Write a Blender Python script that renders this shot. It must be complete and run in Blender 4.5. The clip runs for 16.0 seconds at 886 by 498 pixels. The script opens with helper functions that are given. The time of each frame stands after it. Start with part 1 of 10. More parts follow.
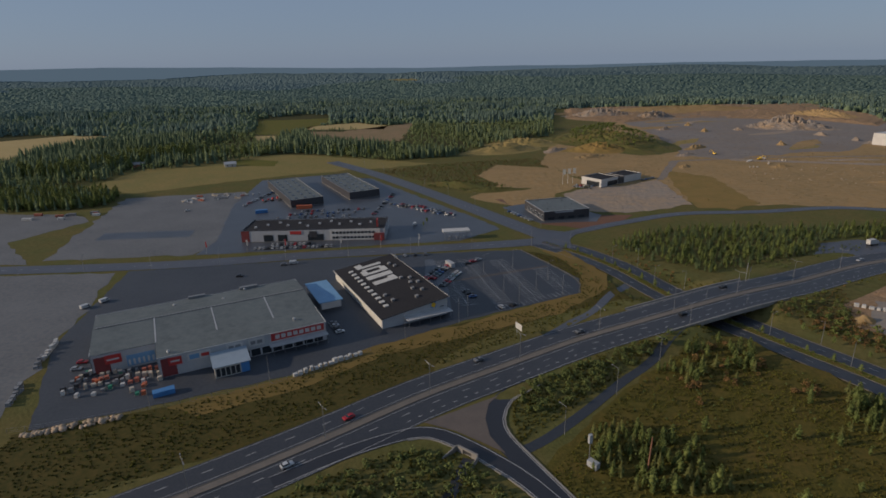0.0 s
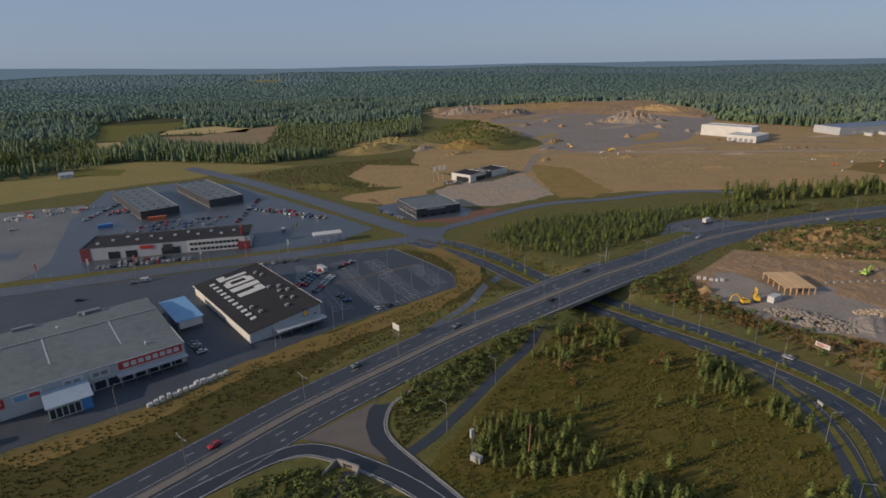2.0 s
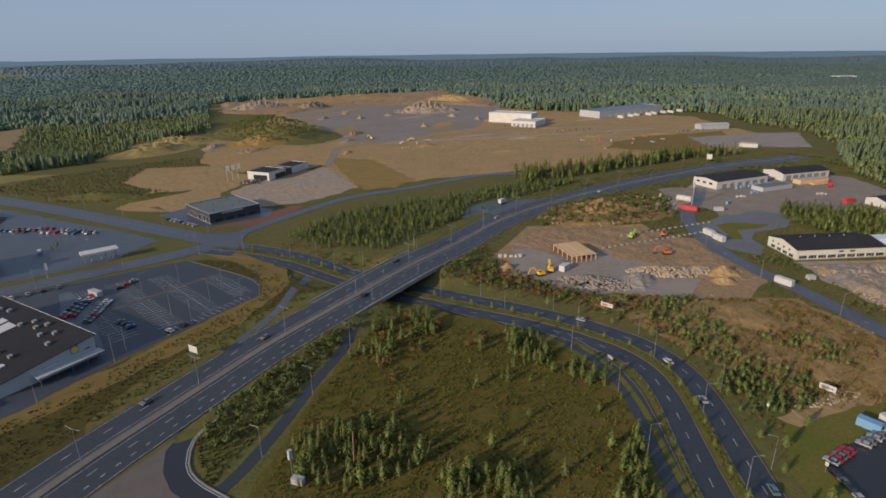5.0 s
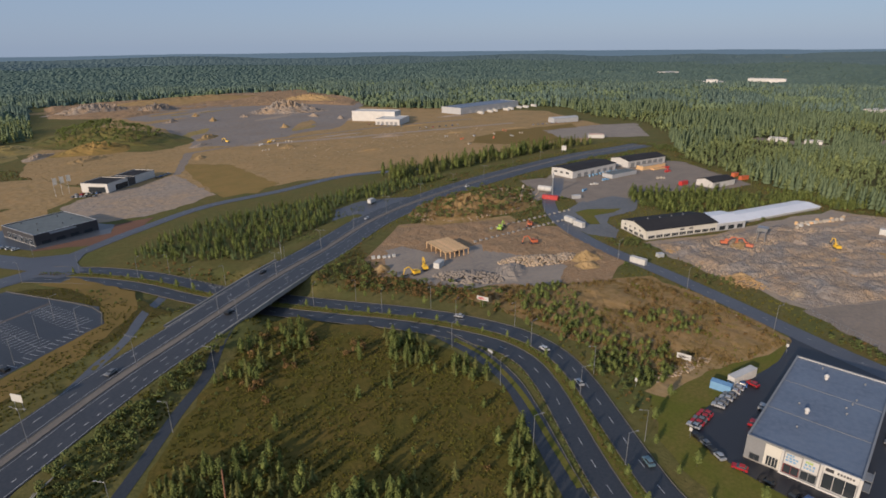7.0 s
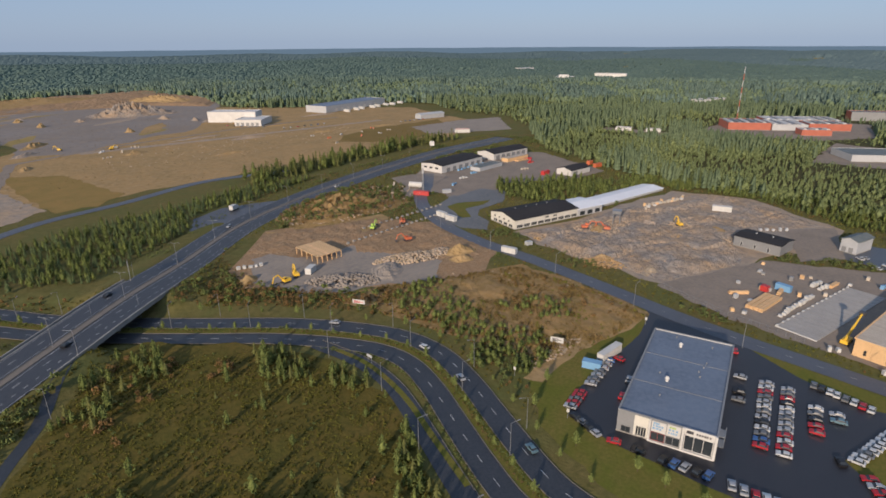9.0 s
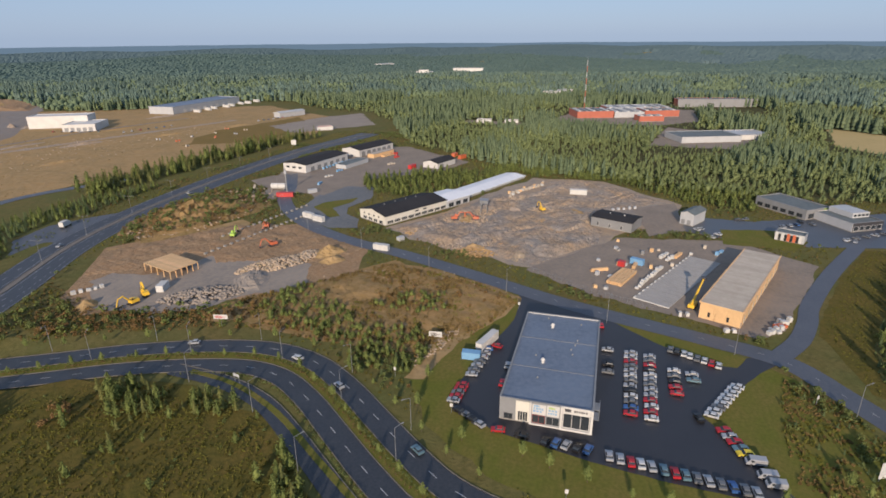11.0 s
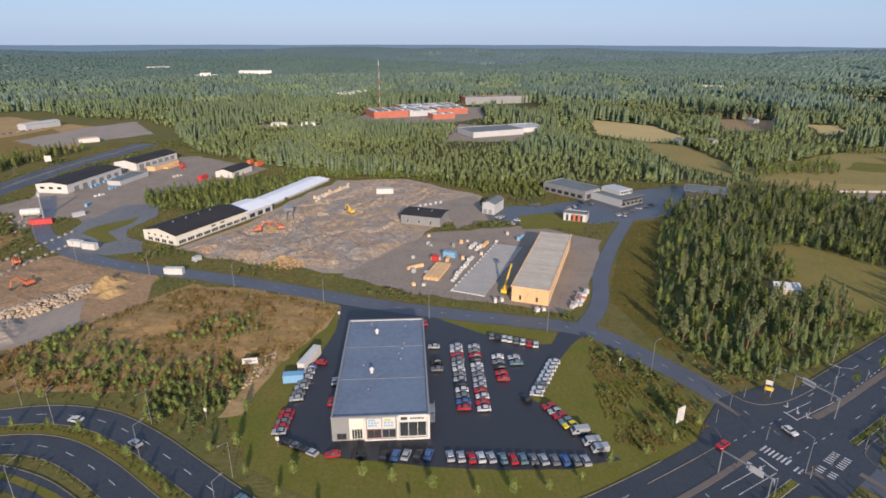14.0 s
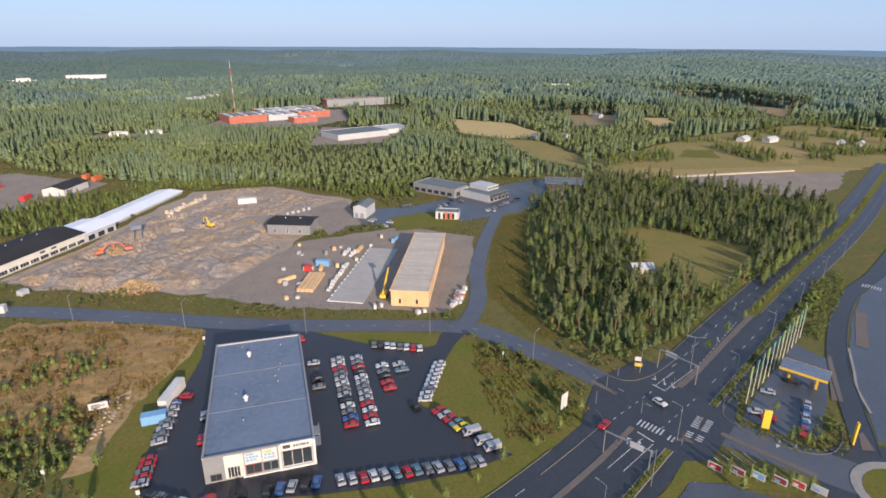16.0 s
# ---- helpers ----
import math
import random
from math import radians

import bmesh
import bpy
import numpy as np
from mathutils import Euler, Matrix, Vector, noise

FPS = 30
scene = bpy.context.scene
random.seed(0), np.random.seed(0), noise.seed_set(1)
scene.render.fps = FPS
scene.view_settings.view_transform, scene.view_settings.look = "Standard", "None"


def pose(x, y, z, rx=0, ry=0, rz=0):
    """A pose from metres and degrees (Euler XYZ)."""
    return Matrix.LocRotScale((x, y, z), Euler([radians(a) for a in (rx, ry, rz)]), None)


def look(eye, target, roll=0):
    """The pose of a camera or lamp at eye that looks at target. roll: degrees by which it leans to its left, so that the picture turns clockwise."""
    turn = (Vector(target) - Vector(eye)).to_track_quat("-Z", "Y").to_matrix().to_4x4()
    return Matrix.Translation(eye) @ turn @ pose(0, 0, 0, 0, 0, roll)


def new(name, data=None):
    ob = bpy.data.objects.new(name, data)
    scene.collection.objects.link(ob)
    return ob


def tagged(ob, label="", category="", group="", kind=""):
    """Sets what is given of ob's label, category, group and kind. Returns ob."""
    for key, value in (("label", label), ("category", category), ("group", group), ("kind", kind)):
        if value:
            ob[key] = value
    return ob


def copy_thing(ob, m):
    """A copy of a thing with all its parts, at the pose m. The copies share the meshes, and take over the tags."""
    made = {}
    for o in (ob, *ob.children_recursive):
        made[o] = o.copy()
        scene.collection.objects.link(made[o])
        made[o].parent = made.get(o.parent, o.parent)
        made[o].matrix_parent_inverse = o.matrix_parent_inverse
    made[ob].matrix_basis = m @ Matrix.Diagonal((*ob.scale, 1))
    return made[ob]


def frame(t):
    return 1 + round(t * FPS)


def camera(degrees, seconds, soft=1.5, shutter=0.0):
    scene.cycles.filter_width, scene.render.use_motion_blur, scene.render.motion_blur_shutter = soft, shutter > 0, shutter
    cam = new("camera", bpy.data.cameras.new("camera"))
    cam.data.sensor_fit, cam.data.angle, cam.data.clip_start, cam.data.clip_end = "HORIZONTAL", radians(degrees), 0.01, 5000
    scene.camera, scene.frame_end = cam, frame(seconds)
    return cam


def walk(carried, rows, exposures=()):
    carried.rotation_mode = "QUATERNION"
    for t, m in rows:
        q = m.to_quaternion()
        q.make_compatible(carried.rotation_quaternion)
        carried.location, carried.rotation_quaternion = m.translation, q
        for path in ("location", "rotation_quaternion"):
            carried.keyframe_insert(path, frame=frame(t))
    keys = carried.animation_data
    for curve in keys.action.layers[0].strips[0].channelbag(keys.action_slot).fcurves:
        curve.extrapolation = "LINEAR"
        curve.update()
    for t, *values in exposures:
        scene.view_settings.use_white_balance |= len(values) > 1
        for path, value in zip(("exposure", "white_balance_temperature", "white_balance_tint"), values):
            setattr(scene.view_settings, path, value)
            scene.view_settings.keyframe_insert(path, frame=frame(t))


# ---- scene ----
cam = camera(76.06, 16.0, soft=1.7)
# seconds, eye x y z, heading, pitch, lean to the right
PATH = [
    (0.0, 6.16, 0.28, 107.71, 1.114, -18.497, 1.304),
    (0.5, 7.16, 1.69, 107.12, -2.007, -18.585, 1.352),
    (1.0, 8.10, 3.07, 106.43, -5.212, -18.624, 1.315),
    (1.5, 8.98, 4.50, 105.69, -8.404, -18.641, 1.270),
    (2.0, 9.85, 5.89, 105.00, -11.693, -18.655, 1.165),
    (2.5, 10.76, 7.16, 104.50, -14.953, -18.724, 1.111),
    (3.0, 11.72, 8.21, 104.11, -18.165, -18.852, 1.081),
    (3.5, 12.77, 9.14, 103.76, -21.435, -18.948, 1.037),
    (4.0, 13.86, 10.01, 103.43, -24.660, -19.197, 0.958),
    (4.5, 14.89, 11.39, 103.07, -27.974, -19.433, 0.857),
    (5.0, 15.89, 13.20, 102.69, -31.378, -19.606, 0.749),
    (5.5, 16.93, 15.12, 102.30, -34.817, -19.726, 0.650),
    (6.0, 18.10, 16.85, 101.93, -38.239, -19.803, 0.574),
    (6.5, 19.46, 18.09, 101.58, -41.587, -19.847, 0.537),
    (7.0, 21.01, 18.72, 101.26, -44.848, -19.876, 0.543),
    (7.5, 22.53, 19.22, 100.97, -48.112, -19.910, 0.545),
    (8.0, 24.06, 19.67, 100.66, -51.356, -19.917, 0.483),
    (8.5, 25.61, 20.12, 100.29, -54.590, -20.014, 0.438),
    (9.0, 27.18, 20.57, 99.86, -57.832, -20.188, 0.424),
    (9.5, 28.78, 20.98, 99.37, -61.099, -20.385, 0.429),
    (10.0, 30.42, 21.33, 98.83, -64.408, -20.548, 0.441),
    (10.5, 32.08, 21.59, 98.23, -67.776, -20.622, 0.447),
    (11.0, 33.79, 21.77, 97.60, -71.192, -20.591, 0.437),
    (11.5, 35.47, 22.07, 97.05, -74.562, -20.566, 0.397),
    (12.0, 37.00, 22.47, 96.68, -77.881, -20.561, 0.298),
    (12.5, 38.42, 22.94, 96.43, -81.208, -20.559, 0.178),
    (13.0, 39.76, 23.41, 96.14, -84.572, -20.539, 0.068),
    (13.5, 41.22, 23.76, 95.68, -87.897, -20.477, -0.048),
    (14.0, 42.91, 24.06, 95.02, -91.338, -20.400, -0.139),
    (14.5, 44.45, 24.23, 94.38, -94.754, -20.286, -0.207),
    (15.0, 45.91, 24.26, 93.92, -98.157, -20.204, -0.232),
    (15.5, 47.38, 24.01, 93.68, -101.560, -20.164, -0.259),
    (16.0, 48.92, 23.65, 93.66, -104.842, -20.169, -0.265),
]
walk(cam, [(t, pose(x, y, z, 90 + pitch, 0, yaw) @ pose(0, 0, 0, 0, 0, -lean)) for t, x, y, z, yaw, pitch, lean in PATH],
     exposures=[(0.0, -0.55, 5880, 15), (1.5, -0.28, 5880, 15), (4.0, -0.04, 5870, 15), (6.5, 0.02, 5830, 16), (8.0, 0.10, 5800, 16), (10.5, 0.26, 5740, 16), (12.0, 0.40, 5740, 16), (14.0, 0.55, 5700, 17), (16.0, 0.72, 5650, 18)])

# ---- daylight: low sun from the west, hazy sky ----
SUN_AZ, SUN_EL = 260.0, 18.0
world = bpy.data.worlds.new("sky")
scene.world = world
world.use_nodes = True
wn = world.node_tree.nodes
sky = wn.new("ShaderNodeTexSky")
sky.sky_type, sky.sun_disc = "NISHITA", False
sky.sun_elevation, sky.sun_rotation = radians(SUN_EL), radians(SUN_AZ)
sky.altitude, sky.air_density, sky.dust_density, sky.ozone_density = 100, 1.0, 0.6, 3.0
veil = wn.new("ShaderNodeMix")
veil.data_type = "RGBA"
veil.inputs["Factor"].default_value = 0.84
veil.inputs[7].default_value = (2.20, 2.72, 3.32, 1)
world.node_tree.links.new(sky.outputs[0], veil.inputs[6])
world.node_tree.links.new(veil.outputs[2], wn["Background"].inputs[0])
wn["Background"].inputs[1].default_value = 0.13
sun = new("sun", bpy.data.lights.new("sun", "SUN"))
sun.data.energy, sun.data.angle, sun.data.color = 4.8, radians(1.2), (1.0, 0.78, 0.52)
SUN_DIR = Vector((math.sin(radians(SUN_AZ)) * math.cos(radians(SUN_EL)), math.cos(radians(SUN_AZ)) * math.cos(radians(SUN_EL)), math.sin(radians(SUN_EL))))
sun.matrix_world = look(SUN_DIR * 500, (0, 0, 0))

# ---- materials ----
MATS = {}


def mat(name, col, col2=None, rough=0.8, metal=0.0, big=20.0, small=1.5, mix=1.0, bump=0.0, bscale=None, vary=0.0, spec=0.5, col3=None, thin=0.0):
    """A surface with two scales of variation: patches big metres across and grain small metres across."""
    if name in MATS:
        return MATS[name]
    m = bpy.data.materials.new(name)
    m.use_nodes = True
    nt, n = m.node_tree, m.node_tree.nodes
    b = n["Principled BSDF"]
    b.inputs["Roughness"].default_value, b.inputs["Metallic"].default_value = rough, metal
    b.inputs["Specular IOR Level"].default_value = spec
    geo = n.new("ShaderNodeNewGeometry")
    col2 = col2 or tuple(c * 0.7 for c in col)
    rgb = n.new("ShaderNodeRGB")
    rgb.outputs[0].default_value = (*col, 1)
    out = rgb.outputs[0]
    for k, (size, other, amount, detail) in enumerate(((big, col2, mix, 5.0), (small, col3 or col2, mix * 0.7, 3.0))):
        tex = n.new("ShaderNodeTexNoise")
        tex.inputs["Scale"].default_value, tex.inputs["Detail"].default_value, tex.inputs["Roughness"].default_value = 1.0 / size, detail, 0.65
        nt.links.new(geo.outputs["Position"], tex.inputs["Vector"])
        ramp = n.new("ShaderNodeMapRange")
        ramp.inputs["From Min"].default_value, ramp.inputs["From Max"].default_value = 0.36, 0.66
        ramp.inputs["To Max"].default_value = amount
        nt.links.new(tex.outputs["Fac"], ramp.inputs["Value"])
        mx = n.new("ShaderNodeMix")
        mx.data_type = "RGBA"
        nt.links.new(ramp.outputs[0], mx.inputs["Factor"])
        nt.links.new(out, mx.inputs[6])
        mx.inputs[7].default_value = (*other, 1)
        out = mx.outputs[2]
    if vary:
        info = n.new("ShaderNodeObjectInfo")
        add = n.new("ShaderNodeMath")
        add.operation = "ADD"
        nt.links.new(info.outputs["Random"], add.inputs[0])
        nt.links.new(geo.outputs["Random Per Island"], add.inputs[1])
        fr = n.new("ShaderNodeMath")
        fr.operation = "FRACT"
        nt.links.new(add.outputs[0], fr.inputs[0])
        hsv = n.new("ShaderNodeHueSaturation")
        mr = n.new("ShaderNodeMapRange")
        mr.inputs["To Min"].default_value, mr.inputs["To Max"].default_value = 1 - vary, 1 + vary
        nt.links.new(fr.outputs[0], mr.inputs["Value"])
        nt.links.new(mr.outputs[0], hsv.inputs["Value"])
        mh = n.new("ShaderNodeMapRange")
        mh.inputs["To Min"].default_value, mh.inputs["To Max"].default_value = 0.5 + vary * 0.03, 0.5 - vary * 0.03
        nt.links.new(fr.outputs[0], mh.inputs["Value"])
        nt.links.new(mh.outputs[0], hsv.inputs["Hue"])
        nt.links.new(out, hsv.inputs["Color"])
        out = hsv.outputs[0]
    nt.links.new(out, b.inputs["Base Color"])
    if bump:
        bt = n.new("ShaderNodeTexNoise")
        bt.inputs["Scale"].default_value, bt.inputs["Detail"].default_value = 1.0 / (bscale or small), 4.0
        nt.links.new(geo.outputs["Position"], bt.inputs["Vector"])
        bp = n.new("ShaderNodeBump")
        bp.inputs["Strength"].default_value, bp.inputs["Distance"].default_value = min(1.0, bump), bump
        nt.links.new(bt.outputs["Fac"], bp.inputs["Height"])
        nt.links.new(bp.outputs[0], b.inputs["Normal"])
    if thin:
        tr, ms = n.new("ShaderNodeBsdfTranslucent"), n.new("ShaderNodeMixShader")
        nt.links.new(out, tr.inputs["Color"])
        ms.inputs[0].default_value = thin
        nt.links.new(b.outputs[0], ms.inputs[1])
        nt.links.new(tr.outputs[0], ms.inputs[2])
        nt.links.new(ms.outputs[0], n["Material Output"].inputs["Surface"])
    MATS[name] = m
    return m


M_GRASS = mat("rough_grass", (0.108, 0.112, 0.037), (0.155, 0.118, 0.044), 0.95, big=24, small=3.0, bump=0.5, bscale=1.2, col3=(0.075, 0.078, 0.022), spec=0.1)
M_MEADOW = mat("meadow_grass", (0.098, 0.086, 0.018), (0.135, 0.095, 0.025), 0.95, big=14, small=2.2, bump=0.5, bscale=1.0, col3=(0.062, 0.06, 0.014), spec=0.1)
M_LAWN = mat("mown_grass", (0.115, 0.122, 0.021), (0.165, 0.128, 0.038), 0.95, big=11, small=1.0, mix=0.95, bump=0.15, bscale=0.5, col3=(0.082, 0.092, 0.018), spec=0.1)
M_VERGE = mat("dry_verge", (0.066, 0.06, 0.017), (0.04, 0.046, 0.013), 0.95, big=14, small=1.6, mix=0.9, bump=0.3, bscale=0.8, col3=(0.115, 0.08, 0.026), spec=0.1)
M_SCRUB = mat("scrub_earth", (0.265, 0.165, 0.065), (0.18, 0.13, 0.045), 0.95, big=14, small=2.0, bump=0.6, bscale=1.2, col3=(0.31, 0.21, 0.105), spec=0.1)
M_DIRT = mat("brown_earth", (0.325, 0.212, 0.092), (0.235, 0.168, 0.075), 0.95, big=30, small=5.0, bump=0.9, bscale=5.0, col3=(0.345, 0.245, 0.13), spec=0.1)
M_FIELD = mat("stubble_field", (0.27, 0.205, 0.08), (0.20, 0.17, 0.062), 0.95, big=50, small=5.0, mix=0.9, bump=0.1, col3=(0.31, 0.225, 0.09), spec=0.1)
M_HAY = mat("hay_meadow", (0.215, 0.182, 0.066), (0.275, 0.198, 0.076), 0.95, big=26, small=3.0, mix=0.9, bump=0.3, bscale=0.8, col3=(0.145, 0.142, 0.048), spec=0.1)
M_GRAVEL = mat("grey_gravel", (0.25, 0.22, 0.19), (0.185, 0.165, 0.15), 0.95, big=18, small=2.0, bump=0.3, bscale=1.2, col3=(0.30, 0.25, 0.195), spec=0.2)
M_QUARRY = mat("quarry_floor", (0.305, 0.254, 0.200), (0.375, 0.265, 0.158), 0.95, big=40, small=6.0, bump=0.9, bscale=4.0, col3=(0.22, 0.19, 0.168), spec=0.2)
M_RUBBLE = mat("blasted_rock", (0.346, 0.281, 0.216), (0.248, 0.216, 0.184), 0.9, big=14, small=1.2, bump=0.5, bscale=1.0, col3=(0.410, 0.292, 0.162), vary=0.25, spec=0.3)
M_DARKGRAVEL = mat("dark_gravel", (0.225, 0.192, 0.162), (0.155, 0.136, 0.12), 0.95, big=14, small=1.6, mix=0.95, bump=0.3, bscale=0.9, col3=(0.27, 0.215, 0.16), spec=0.2)
M_ASPHALT = mat("asphalt", (0.024, 0.029, 0.037), (0.018, 0.022, 0.029), 0.5, big=12, small=0.8, bump=0.02, bscale=0.1, col3=(0.043, 0.044, 0.05), spec=0.5)
# blue tint in this base colour stands for sky reflected by the streets
M_ASPHALT_OLD = mat("worn_asphalt", (0.070, 0.078, 0.097), (0.051, 0.058, 0.076), 0.5, big=16, small=1.0, bump=0.02, bscale=0.1, col3=(0.089, 0.093, 0.105), spec=0.5)
M_YARD = mat("yard_asphalt", (0.134, 0.143, 0.152), (0.088, 0.097, 0.108), 0.75, big=26, small=1.8, mix=0.9, bump=0.02, bscale=0.1, col3=(0.178, 0.175, 0.17), spec=0.3)
M_STORELOT = mat("store_asphalt", (0.05, 0.058, 0.072), (0.035, 0.042, 0.054), 0.62, big=20, small=1.2, mix=0.9, bump=0.01, bscale=0.1, col3=(0.066, 0.072, 0.083), spec=0.35)
M_DRYGRASS = mat("dry_grass", (0.20, 0.135, 0.045), (0.145, 0.11, 0.036), 0.95, big=16, small=2.4, bump=0.3, bscale=0.9, col3=(0.17, 0.12, 0.04), spec=0.1)
M_OCHREGRASS = mat("ochre_grass", (0.27, 0.17, 0.06), (0.195, 0.14, 0.046), 0.95, big=16, small=2.4, bump=0.3, bscale=0.9, col3=(0.22, 0.165, 0.055), spec=0.1)
M_TUFT = mat("olive_tuft", (0.118, 0.104, 0.026), (0.084, 0.082, 0.02), 0.95, big=9, small=0.8, vary=0.22, spec=0.1)
M_ASPHALT_NEW = mat("fresh_asphalt", (0.018, 0.019, 0.025), (0.024, 0.025, 0.031), 0.5, big=10, small=0.6, bump=0.01, bscale=0.1)
M_LOT = mat("lot_asphalt", (0.06, 0.071, 0.09), (0.042, 0.051, 0.067), 0.45, big=18, small=1.0, bump=0.01, bscale=0.1, col3=(0.078, 0.087, 0.1), spec=0.5)
M_HIGHWAY = mat("highway_asphalt", (0.031, 0.0345, 0.042), (0.023, 0.026, 0.033), 0.52, big=14, small=0.8, bump=0.02, bscale=0.1, col3=(0.05, 0.051, 0.057), spec=0.5)
M_MEDIAN = mat("dusty_paving", (0.15, 0.135, 0.12), (0.11, 0.10, 0.09), 0.85, big=5, small=0.6, bump=0.03, bscale=0.3, col3=(0.18, 0.15, 0.12))
M_SLABROCK = mat("broken_bedrock", (0.292, 0.264, 0.236), (0.400, 0.272, 0.150), 0.9, big=17, small=2.4, mix=0.95, bump=0.9, bscale=0.8, col3=(0.118, 0.106, 0.098), spec=0.3)
M_TUSSOCK = mat("tussock", (0.14, 0.134, 0.027), (0.108, 0.108, 0.024), 0.95, big=9, small=0.8, vary=0.25, spec=0.1)
M_STRAW = mat("dry_weeds", (0.178, 0.124, 0.05), (0.135, 0.10, 0.04), 0.95, big=9, small=0.8, vary=0.2, spec=0.1)
M_SOIL = mat("dark_soil", (0.285, 0.175, 0.092), (0.195, 0.135, 0.08), 0.95, big=12, small=2.0, bump=0.7, bscale=1.5, col3=(0.33, 0.235, 0.145), spec=0.1)
M_OCHRE = mat("ochre_rubble", (0.42, 0.28, 0.12), (0.33, 0.22, 0.11), 0.9, big=6, small=1.0, bump=0.5, bscale=1.0, vary=0.3, spec=0.3)
# blue lifted to put a little haze into the forest's leaves
M_YOUNG = mat("young_leaves", (0.172, 0.205, 0.084), (0.138, 0.172, 0.074), 0.92, big=50, small=5, vary=0.13, spec=0.1)
M_SHEET = mat("bright_sheet_roof", (0.74, 0.75, 0.77), (0.64, 0.65, 0.68), 0.5, big=8, small=1.0)
M_PAINT = mat("road_paint", (0.52, 0.52, 0.51), (0.34, 0.34, 0.34), 0.7, big=3, small=0.4)
M_KERB = mat("granite_kerb", (0.17, 0.15, 0.12), (0.12, 0.11, 0.09), 0.85, big=3, small=0.3)
M_PAVER = mat("cobble_paving", (0.135, 0.11, 0.094), (0.105, 0.088, 0.076), 0.85, big=6, small=0.35, bump=0.04, bscale=0.25)
M_CONC = mat("concrete", (0.28, 0.265, 0.24), (0.20, 0.19, 0.175), 0.85, big=5, small=0.5, bump=0.02)
M_STEEL = mat("galvanised_steel", (0.30, 0.31, 0.32), (0.24, 0.25, 0.26), 0.5, 0.5, big=2, small=0.3)
M_WHITE = mat("white_cladding", (0.56, 0.55, 0.52), (0.46, 0.45, 0.43), 0.55, big=6, small=0.6)
M_CREAM = mat("cream_cladding", (0.6, 0.575, 0.5), (0.5, 0.48, 0.42), 0.6, big=6, small=0.6)
M_LGREY = mat("light_grey_panel", (0.42, 0.43, 0.44), (0.35, 0.36, 0.37), 0.5, big=6, small=0.6)
M_MGREY = mat("mid_grey_panel", (0.22, 0.225, 0.23), (0.18, 0.185, 0.19), 0.5, big=6, small=0.6)
M_DARK = mat("dark_panel", (0.055, 0.055, 0.06), (0.04, 0.04, 0.045), 0.45, big=5, small=0.6)
M_BLACKROOF = mat("bitumen_roof", (0.022, 0.022, 0.025), (0.034, 0.033, 0.035), 0.85, big=14, small=1.2, bump=0.03, spec=0.15)
M_GREYROOF = mat("grey_felt_roof", (0.12, 0.142, 0.146), (0.09, 0.106, 0.11), 0.7, big=12, small=2.5, bump=0.02, col3=(0.15, 0.168, 0.168), spec=0.25)
M_BLUEROOF = mat("blue_grey_roof", (0.115, 0.15, 0.21), (0.088, 0.114, 0.162), 0.5, big=14, small=1.6, bump=0.02, col3=(0.148, 0.178, 0.23))
M_BLUE = mat("blue_steel", (0.07, 0.22, 0.48), (0.06, 0.18, 0.40), 0.45, big=5, small=0.5)
M_LBLUE = mat("faded_blue_roof", (0.17, 0.33, 0.52), (0.14, 0.28, 0.45), 0.5, big=6, small=0.8)
M_RED = mat("red_panel", (0.45, 0.035, 0.03), (0.36, 0.03, 0.028), 0.5, big=4, small=0.4)
M_MAROON = mat("dark_red_cladding", (0.20, 0.035, 0.035), (0.16, 0.03, 0.03), 0.6, big=4, small=0.4)
M_ORANGE = mat("orange_panel", (0.50, 0.13, 0.05), (0.42, 0.11, 0.045), 0.55, big=4, small=0.4)
M_BRICK = mat("red_brick", (0.40, 0.13, 0.08), (0.32, 0.10, 0.065), 0.85, big=5, small=0.4)
M_YELLOW = mat("yellow_paint", (0.75, 0.47, 0.03), (0.64, 0.40, 0.03), 0.45, big=3, small=0.3)
M_GREEN = mat("green_sign", (0.05, 0.24, 0.14), (0.04, 0.20, 0.12), 0.5, big=3, small=0.3)
M_LIME = mat("lime_green_panel", (0.30, 0.45, 0.06), (0.26, 0.39, 0.05), 0.5, big=3, small=0.3)
M_TIMBER = mat("new_timber", (0.66, 0.43, 0.215), (0.54, 0.35, 0.175), 0.75, big=4, small=0.5, vary=0.12)
M_BOARD = mat("weathered_board", (0.463, 0.413, 0.338), (0.375, 0.325, 0.263), 0.85, big=4, small=0.5, vary=0.07)
M_GLASS = mat("window_glass", (0.02, 0.025, 0.03), (0.03, 0.036, 0.042), 0.12, big=3, small=0.5)
M_TARP = mat("white_tarpaulin", (0.54, 0.53, 0.51), (0.42, 0.42, 0.40), 0.6, big=2, small=0.3)
M_BARK = mat("bark", (0.13, 0.085, 0.055), (0.09, 0.06, 0.04), 0.95, big=2, small=0.2)
M_PINEBARK = mat("pine_bark", (0.3, 0.15, 0.08), (0.19, 0.1, 0.06), 0.95, big=3, small=0.3)
M_BIRCHBARK = mat("birch_bark", (0.45, 0.43, 0.40), (0.25, 0.24, 0.22), 0.9, big=1, small=0.2)
M_SPRUCE = mat("spruce_needles", (0.136, 0.172, 0.068), (0.1, 0.134, 0.056), 0.9, big=6, small=0.7, vary=0.28, spec=0.15, thin=0.25)
M_PINE = mat("pine_needles", (0.178, 0.18, 0.055), (0.132, 0.142, 0.046), 0.9, big=6, small=0.7, vary=0.25, spec=0.15, thin=0.20)
M_LEAF = mat("birch_leaves", (0.19, 0.226, 0.062), (0.146, 0.182, 0.052), 0.85, big=5, small=0.6, vary=0.28, spec=0.2, thin=0.25)
